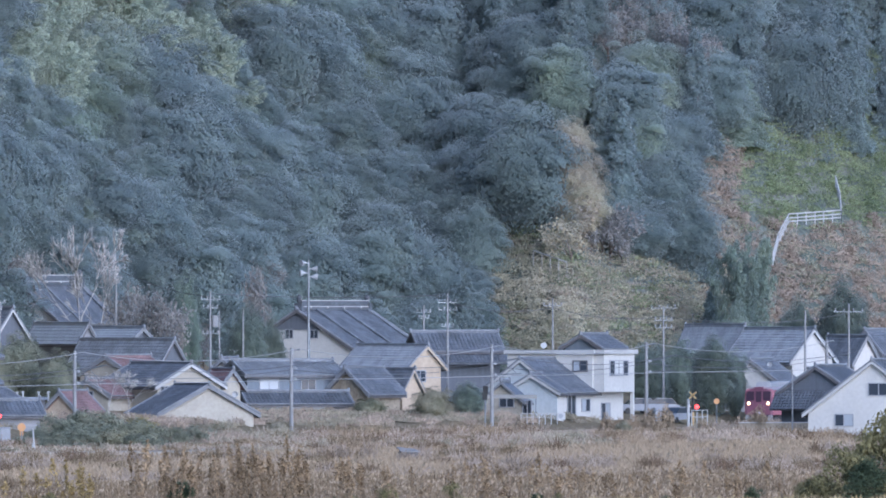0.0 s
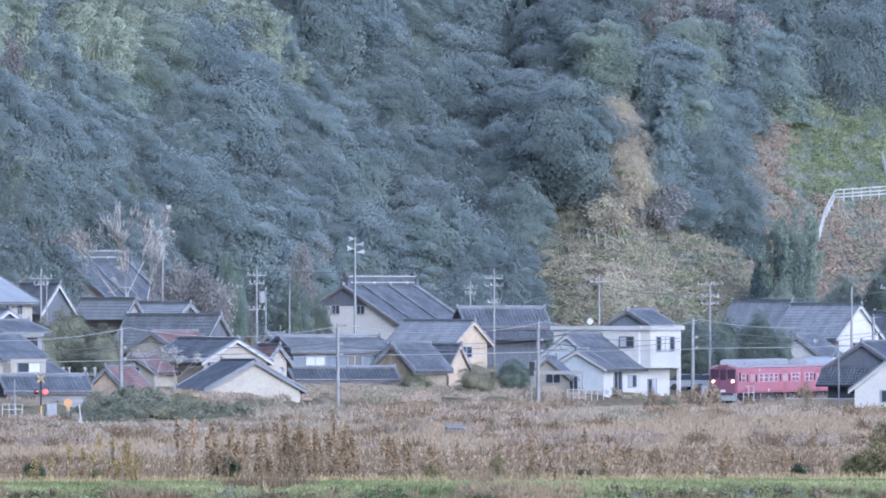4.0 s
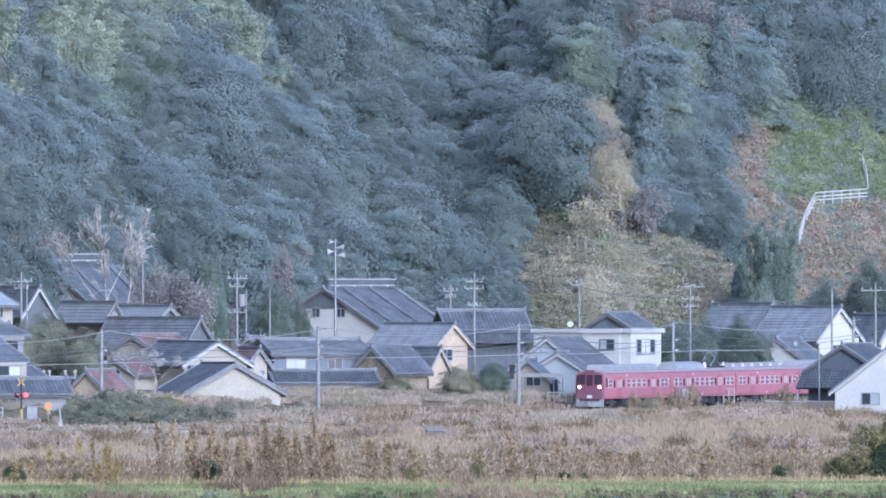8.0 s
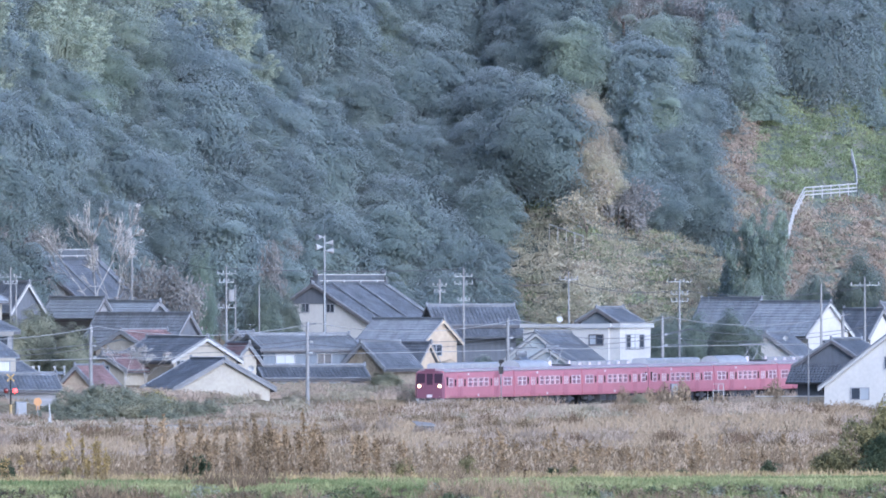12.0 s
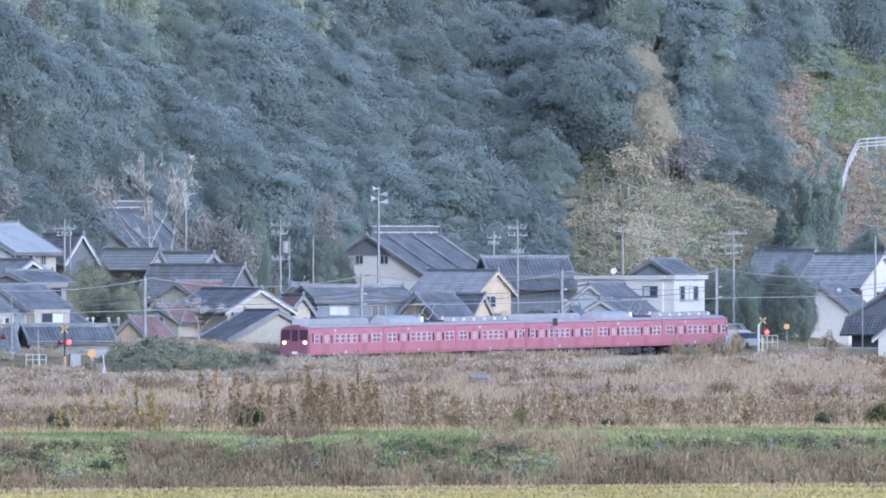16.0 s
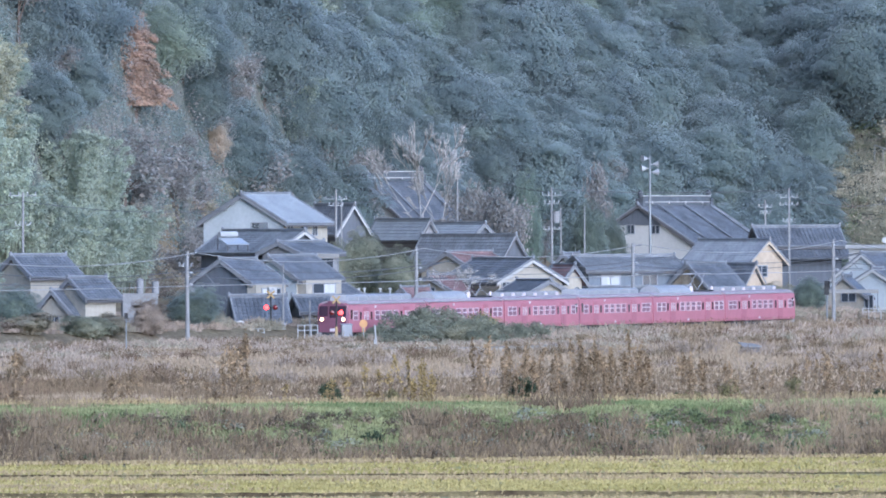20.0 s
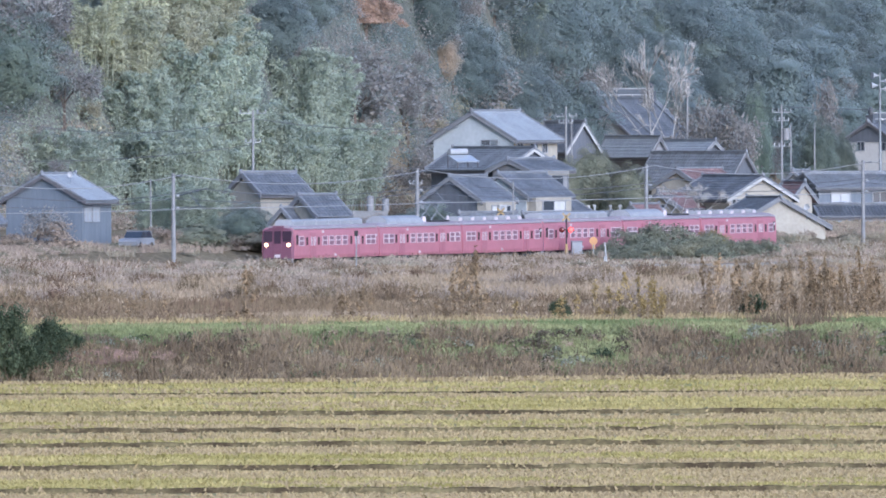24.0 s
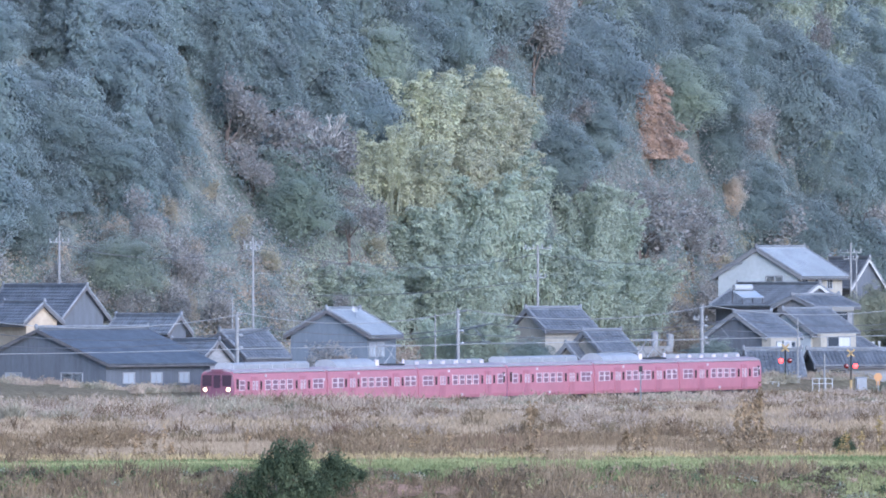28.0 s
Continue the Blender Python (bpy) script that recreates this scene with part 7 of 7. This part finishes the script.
def marker_post(x, y, z, h, lean, label, material="trim_white", r=0.07):
    ob = part("marker_post", Geo().tube((0, 0, -0.2), (0, 0, h), r, r * 0.9, 8).ball((0, 0, h), r, r, r * 0.6), material, at=pose(x, y, z, 0, lean, 0))
    tagged(ob, label, "post", "marker posts")


marker_post(-31.46, 1585, -0.02, 2.2, -5, "leaning white marker post beside the lane")
marker_post(25.95, 1834, 0.72, 2.6, 0, "thick white post at the far crossing", r=0.14)
marker_post(-38.52, 1650, 0.82, 3.0, 0, "grey post by the crossing", "concrete", 0.09)
marker_post(-31.70, 1585, -0.01, 1.0, 2, "short white post beside the lane")


def slope_fence():
    """The white rail fence that climbs the slope."""
    pts = [(36.41, 1962, 17.58), (37.01, 1966, 19.55), (38.18, 1970, 21.65), (43.64, 1973, 22.07), (43.59, 1976, 23.66), (43.17, 1978, 25.59)]
    ob = thing("slope_fence", "white painted rail fence climbing the brown slope", "fence", pose(0, 0, 0))
    for a, b in zip(pts, pts[1:]):
        a, b = Vector(a), Vector(b)
        n = max(2, int((b - a).length / 0.95))
        for i in range(n + 1):
            p = a.lerp(b, i / n)
            part("post", Geo().box(p.x - 0.05, p.x + 0.05, p.y - 0.05, p.y + 0.05, p.z - 1.2, p.z + 0.1), "trim_white", ob)
        for k in (0, -0.4, -0.75):
            up = Vector((0, 0, k))
            part("rail", Geo().tube(a + up, b + up, 0.07, n=6), "trim_white", ob)


slope_fence()


def slope_rail():
    """A thin white hand rail that slants over the dry slope."""
    ob = thing("hand_rail", "thin white hand rail slanting across the dry slope", "railing", pose(0, 0, 0))
    pts = []
    for i in range(5):
        x, z = 11.9 + 0.85 * i, 17.9 - 0.3 * i
        y = foot_y(x)
        while land(x, y) < z - 0.9:
            y += 0.25
        pts.append(Vector((x, y - 2.2, z)))
    for p in pts:
        part("post", Geo().box(p.x - 0.03, p.x + 0.03, p.y - 0.03, p.y + 0.03, p.z - 3.0, p.z), "trim_white", ob)
    for a, b in zip(pts, pts[1:]):
        part("rail", Geo().tube(a, b, 0.06, n=6), "trim_white", ob)


slope_rail()


def track_fence():
    x0, x1, y = 30.13, 36.68, 1794
    ob = thing("board_fence", "weathered timber board fence beside the track", "fence", pose(0, y, 0))
    z = 0.61
    for i in range(24):
        a = x0 + (x1 - x0) * i / 24
        part("board", Geo().box(a + 0.01, a + (x1 - x0) / 24 - 0.01, 0, 0.05, z - 0.4, z + 0.72), "timber_fence", ob)
    part("top_rail", Geo().box(x0, x1, -0.05, 0.06, z + 0.72, z + 0.8), "trim_white", ob)


track_fence()


def meadow_hut():
    x, y = -0.67, 1540
    z = land(x, y)
    ob = thing("pump_box", "small grey box with a pale sloping lid in the meadow", "box", pose(x, y, z - 0.1, 0, 0, 20))
    part("box", Geo().box(-0.65, 0.65, -0.5, 0.5, 0, 0.75), "trim_dark", ob)
    part("lid", Geo().slab([(-0.8, -0.6, 0.76), (0.8, -0.6, 0.76), (0.8, 0.6, 0.95), (-0.8, 0.6, 1.12)], 0.06), "asphalt", ob)


meadow_hut()


def lane():
    g = Geo()
    pts = [(-33.54, 1572), (-27.09, 1577), (-20.43, 1584), (-16.55, 1604)]
    v = []
    for x, y in pts:
        v += [(x, y - 3, land(x, y) + 0.35), (x, y + 3, land(x, y) + 0.4)]
    g.add(v, [(2 * i, 2 * i + 2, 2 * i + 3, 2 * i + 1) for i in range(len(pts) - 1)])
    sol = Geo()
    for i in range(len(pts) - 1):
        sol.slab([v[2 * i], v[2 * i + 2], v[2 * i + 3], v[2 * i + 1]], 0.5)
    tagged(part("lane", sol, "path_gravel"), "pale gravel farm lane through the meadow", "lane", kind="structure")


lane()


def parked_car(x, y, z, turn, paint, label):
    ob = thing("car", label, "car", pose(x, y, z, 0, 0, turn), "parked cars")
    low = [(-2.0, 0.3), (-2.1, 0.65), (-1.9, 0.85), (-1.0, 0.95), (1.5, 0.95), (2.0, 0.8), (2.05, 0.35)]
    cab_ = [(-1.1, 0.94), (-0.5, 1.45), (1.2, 1.5), (1.75, 0.94)]
    for nm, prof, w, mat in (("body", low, 0.82, paint), ("cabin", cab_, 0.72, "glass_dark")):
        n = len(prof)
        g = Geo().add([(a, s * w, b) for s in (-1, 1) for a, b in prof], [tuple(reversed(range(n))), tuple(range(n, 2 * n))] + [(i, (i + 1) % n, n + (i + 1) % n, n + i) for i in range(n)])
        part(nm, g, mat, ob)
    part("roof", Geo().box(-0.5, 1.2, -0.7, 0.7, 1.46, 1.53), paint, ob)
    for a in (-1.3, 1.3):
        for s in (-0.75, 0.75):
            part("wheel", once("tyre", lambda: Geo().tube((0, -0.1, 0), (0, 0.1, 0), 0.3, n=14).mesh("wheel")), "black_paint", ob, at=pose(a, s, 0.3))


for cx, cy, turn, paint, words in (
    (21.19, 1842, 20, "car_silver", "silver-grey compact car parked behind the weeds"), (23.24, 1846, 15, "car_silver", "silver car parked beside the white house"),
    (24.85, 1840, 60, "car_silver", "silver van parked near the crossing"), (-69.72, 1572, 72, "car_silver", "silver car parked by the dark house"),
    (-82.72, 1560, 10, "trim_dark", "dark car parked beside a house")):
    parked_car(cx, cy, land(cx, cy), turn, paint, words)


# ---- small things of the village ----
def solar_heater():
    x, y, z = -46.08, 1690.0, 8.70
    ob = thing("solar_heater", "rooftop solar water heater with a white tank", "solar heater", pose(x, y, z, 0, 0, 38))
    for k in (-0.62, 0.62):
        part("collector", Geo().slab([(k - 0.6, -0.6, 0.0), (k + 0.6, -0.6, 0.0), (k + 0.6, 0.8, 0.55), (k - 0.6, 0.8, 0.55)], 0.08), "glass_pale", ob)
    part("tank", Geo().tube((-0.95, 0.95, 0.85), (0.95, 0.95, 0.85), 0.26, n=14), "insulator", ob)
    for k in (-1.1, 1.1):
        part("stand_leg", Geo().tube((k, 0.95, 0.7), (k, 0.95, -0.5), 0.05, n=6).tube((k, -0.5, 0), (k, -0.5, -0.6), 0.05, n=6), "trim_dark", ob)


solar_heater()


def dish(x, y, z, r, drop, words):
    ob = thing("satellite_dish", words, "dish", pose(x, y, z), "satellite dishes")
    g = Geo()
    n = 16
    v = [(0, 0.1, 0)] + [(r * 0.55 * math.cos(a), 0.05, r * 0.55 * math.sin(a)) for a in np.linspace(0, 2 * math.pi, n, False)] + \
        [(r * math.cos(a), -0.06, r * math.sin(a)) for a in np.linspace(0, 2 * math.pi, n, False)]
    g.add(v, [(0, 1 + (i + 1) % n, 1 + i) for i in range(n)] + [(1 + i, 1 + (i + 1) % n, n + 1 + (i + 1) % n, n + 1 + i) for i in range(n)])
    part("reflector", g, "insulator", ob)
    part("mount", Geo().tube((0, 0.12, 0), (0, 0.14, -drop), 0.035, n=6).tube((0, 0.1, 0), (0, -0.35, -0.1), 0.02, n=5), "steel", ob)


dish(-75.23, 1574, 8.04, 0.26, 0.7, "white satellite dish on the dark house's ridge")
dish(-16.25, 1721, 4.40, 0.27, 1.2, "white satellite dish on a cream wall")
dish(34.34, 1868, 6.54, 0.26, 1.0, "white satellite dish above the low wing")


def aerial(x, y, z, h):
    ob = thing("tv_aerial", "thin television aerial on a roof ridge", "aerial", pose(x, y, z), "television aerials")
    part("pole", Geo().tube((0, 0, -0.4), (0, 0, h), 0.025, n=5), "steel", ob)
    part("boom", Geo().tube((-0.5, 0, h - 0.1), (0.5, 0, h - 0.1), 0.015, n=4), "steel", ob)
    for k in (-0.4, -0.2, 0, 0.2, 0.4):
        part("rod", Geo().tube((k, -0.25, h - 0.1), (k, 0.25, h - 0.1), 0.01, n=4), "steel", ob)


aerial(-75.51, 1576, 7.94, 1.1)
aerial(27.40, 1905, 10.24, 1.3)
aerial(-17.00, 1790, 7.24, 1.0)


def air_unit(x, y, z, turn, words):
    ob = thing("air_conditioner", words, "air conditioner", pose(x, y, z, 0, 0, turn), "air conditioners")
    part("case", Geo().box(-0.42, 0.42, -0.16, 0.16, 0, 0.62), "trim_white", ob)
    part("fan_grille", Geo().tube((-0.1, -0.17, 0.31), (-0.1, -0.2, 0.31), 0.24, n=16), "frame_grey", ob)
    for k in (-0.35, 0.35):
        part("bracket", Geo().box(k - 0.03, k + 0.03, -0.16, 0.4, -0.06, 0), "steel", ob)


air_unit(-41.82, 1652.5, 4.41, 40, "white air conditioner on brackets under the eave")
air_unit(13.55, 1806, 1.59, 30, "white air conditioner beside the white house")


def guard_rail(x0, x1, y, z, h, words, posts=5):
    ob = thing("guard_rail", words, "railing", pose(0, y, z), "white railings")
    for i in range(posts):
        a = x0 + (x1 - x0) * i / (posts - 1)
        part("post", Geo().box(a - 0.04, a + 0.04, -0.04, 0.04, -0.3, h), "trim_white", ob)
    for k in (1.0, 0.55):
        part("rail", Geo().box(x0 - 0.05, x1 + 0.05, -0.03, 0.03, h * k - 0.06, h * k), "trim_white", ob)


guard_rail(9.80, 13.19, 1800, 1.47, 0.75, "low white railing before the white house", 7)
guard_rail(-43.82, -42.27, 1643, 0.78, 0.8, "white railing at the level crossing", 4)
guard_rail(-39.45, -37.75, 1646, 0.85, 1.0, "white railing beside the crossing lane", 4)
guard_rail(26.22, 27.72, 1830, 0.96, 1.4, "white railing at the far crossing", 4)


def cabinet(x, y, z, w, h, words):
    ob = thing("signal_cabinet", words, "cabinet", pose(x, y, z, 0, 0, 15), "signal cabinets")
    part("case", Geo().box(-w / 2, w / 2, -0.25, 0.25, 0.15, h), "train_unit", ob)
    part("door", Geo().box(-w / 2 + 0.05, w / 2 - 0.05, -0.28, -0.25, 0.2, h - 0.06), "frame_grey", ob)
    part("base", Geo().box(-w / 2 - 0.05, w / 2 + 0.05, -0.3, 0.3, -0.3, 0.15), "concrete", ob)
    part("hood", Geo().slab([(-w / 2 - 0.06, -0.33, h), (w / 2 + 0.06, -0.33, h), (w / 2 + 0.06, 0.3, h + 0.08), (-w / 2 - 0.06, 0.3, h + 0.08)], 0.04), "train_unit", ob)


cabinet(-35.20, 1642, 0.78, 0.9, 1.1, "grey signal cabinet beside the crossing")
cabinet(-41.00, 1650, 0.73, 0.7, 1.2, "grey cabinet behind the crossing")
cabinet(22.55, 1795, 1.18, 0.6, 1.3, "small grey cabinet on the railway bank")


def planks(x0, x1, y, words):
    ob = thing("timber_pile", words, "timber", pose(0, 0, 0), "timber piles")
    rng = random.Random(int(abs(x0) * 10))
    for i in range(5):
        a, b = x0 + rng.uniform(0, 0.5), x1 - rng.uniform(0, 0.6)
        yy, zz = y + rng.uniform(-0.2, 0.3), dike_z(y, x0) + 0.1 + 0.07 * (i // 2)
        part("plank", Geo().box(a, b, yy - 0.12, yy + 0.12, zz, zz + 0.07), "timber", ob)


planks(-25.78, -22.63, 974, "dark weathered planks lying on the dike")
planks(-19.87, -16.88, 975, "dark weathered boards lying on the dike")


def tank_wall():
    x, y, z = -52.24, 1622.0, 4.61
    ob = thing("water_tank_stand", "pale concrete stand carrying two grey tanks", "tank stand", pose(x, y, 0, 0, 0, 8))
    z0 = land(x, y) - 0.2
    part("stand", Geo().box(-1.5, 1.5, -0.6, 0.6, z0, z), "concrete", ob)
    part("coping", Geo().box(-1.58, 1.58, -0.68, 0.68, z, z + 0.1), "concrete", ob)
    for k, h in ((0.05, 1.25), (1.35, 1.05)):
        part("tank", Geo().tube((k, 0, z + 0.1), (k, 0, z + h), 0.3, n=14).ball((k, 0, z + h), 0.3, 0.3, 0.12), "concrete", ob)


tank_wall()
utility_pole(-48.87, 1640, 7.42, arms=((0.5, 1.2),), box=True, r=0.1, label="short pole with a white transformer box")


def flat_shed():
    x0, x1, y = -35.98, -33.44, 1728.0
    zt = 4.01
    z0 = land(x0, y) - 0.2
    ob = thing("flat_shed", "low shed with a pale flat roof and vent pipes", "shed", pose(0, y, 0))
    part("wall", Geo().box(x0, x1, 0, 2.5, z0, zt - 0.1), "wall_grey", ob)
    part("roof", Geo().slab([(x0 - 0.3, -0.3, zt - 0.05), (x1 + 0.3, -0.3, zt - 0.05), (x1 + 0.3, 2.7, zt + 0.1), (x0 - 0.3, 2.7, zt + 0.1)], 0.12), "roof_metal", ob)
    for i, k in enumerate((0.02, 0.22, 0.78, 1.12)):
        x = x0 + (x1 - x0) * k
        part("vent_pipe", Geo().tube((x, 0.6, zt - 0.6), (x, 0.6, zt + 0.5 + 0.12 * (i % 2)), 0.09, n=10).box(x - 0.14, x + 0.14, 0.46, 0.74, zt + 0.45, zt + 0.6), "trim_white", ob)


flat_shed()


def awning(x0, x1, y, z, words):
    ob = thing("awning", words, "awning", pose(0, y, 0))
    part("sheet", Geo().slab([(x0, -1.2, z - 0.3), (x1, -1.2, z - 0.3), (x1, 0.2, z), (x0, 0.2, z)], 0.05), "wall_cream", ob)
    for x in (x0 + 0.1, x1 - 0.1):
        part("strut", Geo().tube((x, -1.1, z - 0.35), (x, 0.3, z - 0.8), 0.03, n=5), "steel", ob)
        part("post", Geo().tube((x, -1.1, z - 0.35), (x, -1.1, land(x, y - 1.1)), 0.04, n=6), "steel", ob)


awning(-39.68, -36.75, 1686, 7.82, "pale sheet awning along the grey wing")
awning(6.42, 11.30, 1803, 3.94, "pale sheet awning over the annex door")


# ---- what moves ----
def motions():
    for i, car in enumerate(TRAIN):
        walk(car, [(t, on_track(s - 20 * i)) for t, s in RUN])


motions()
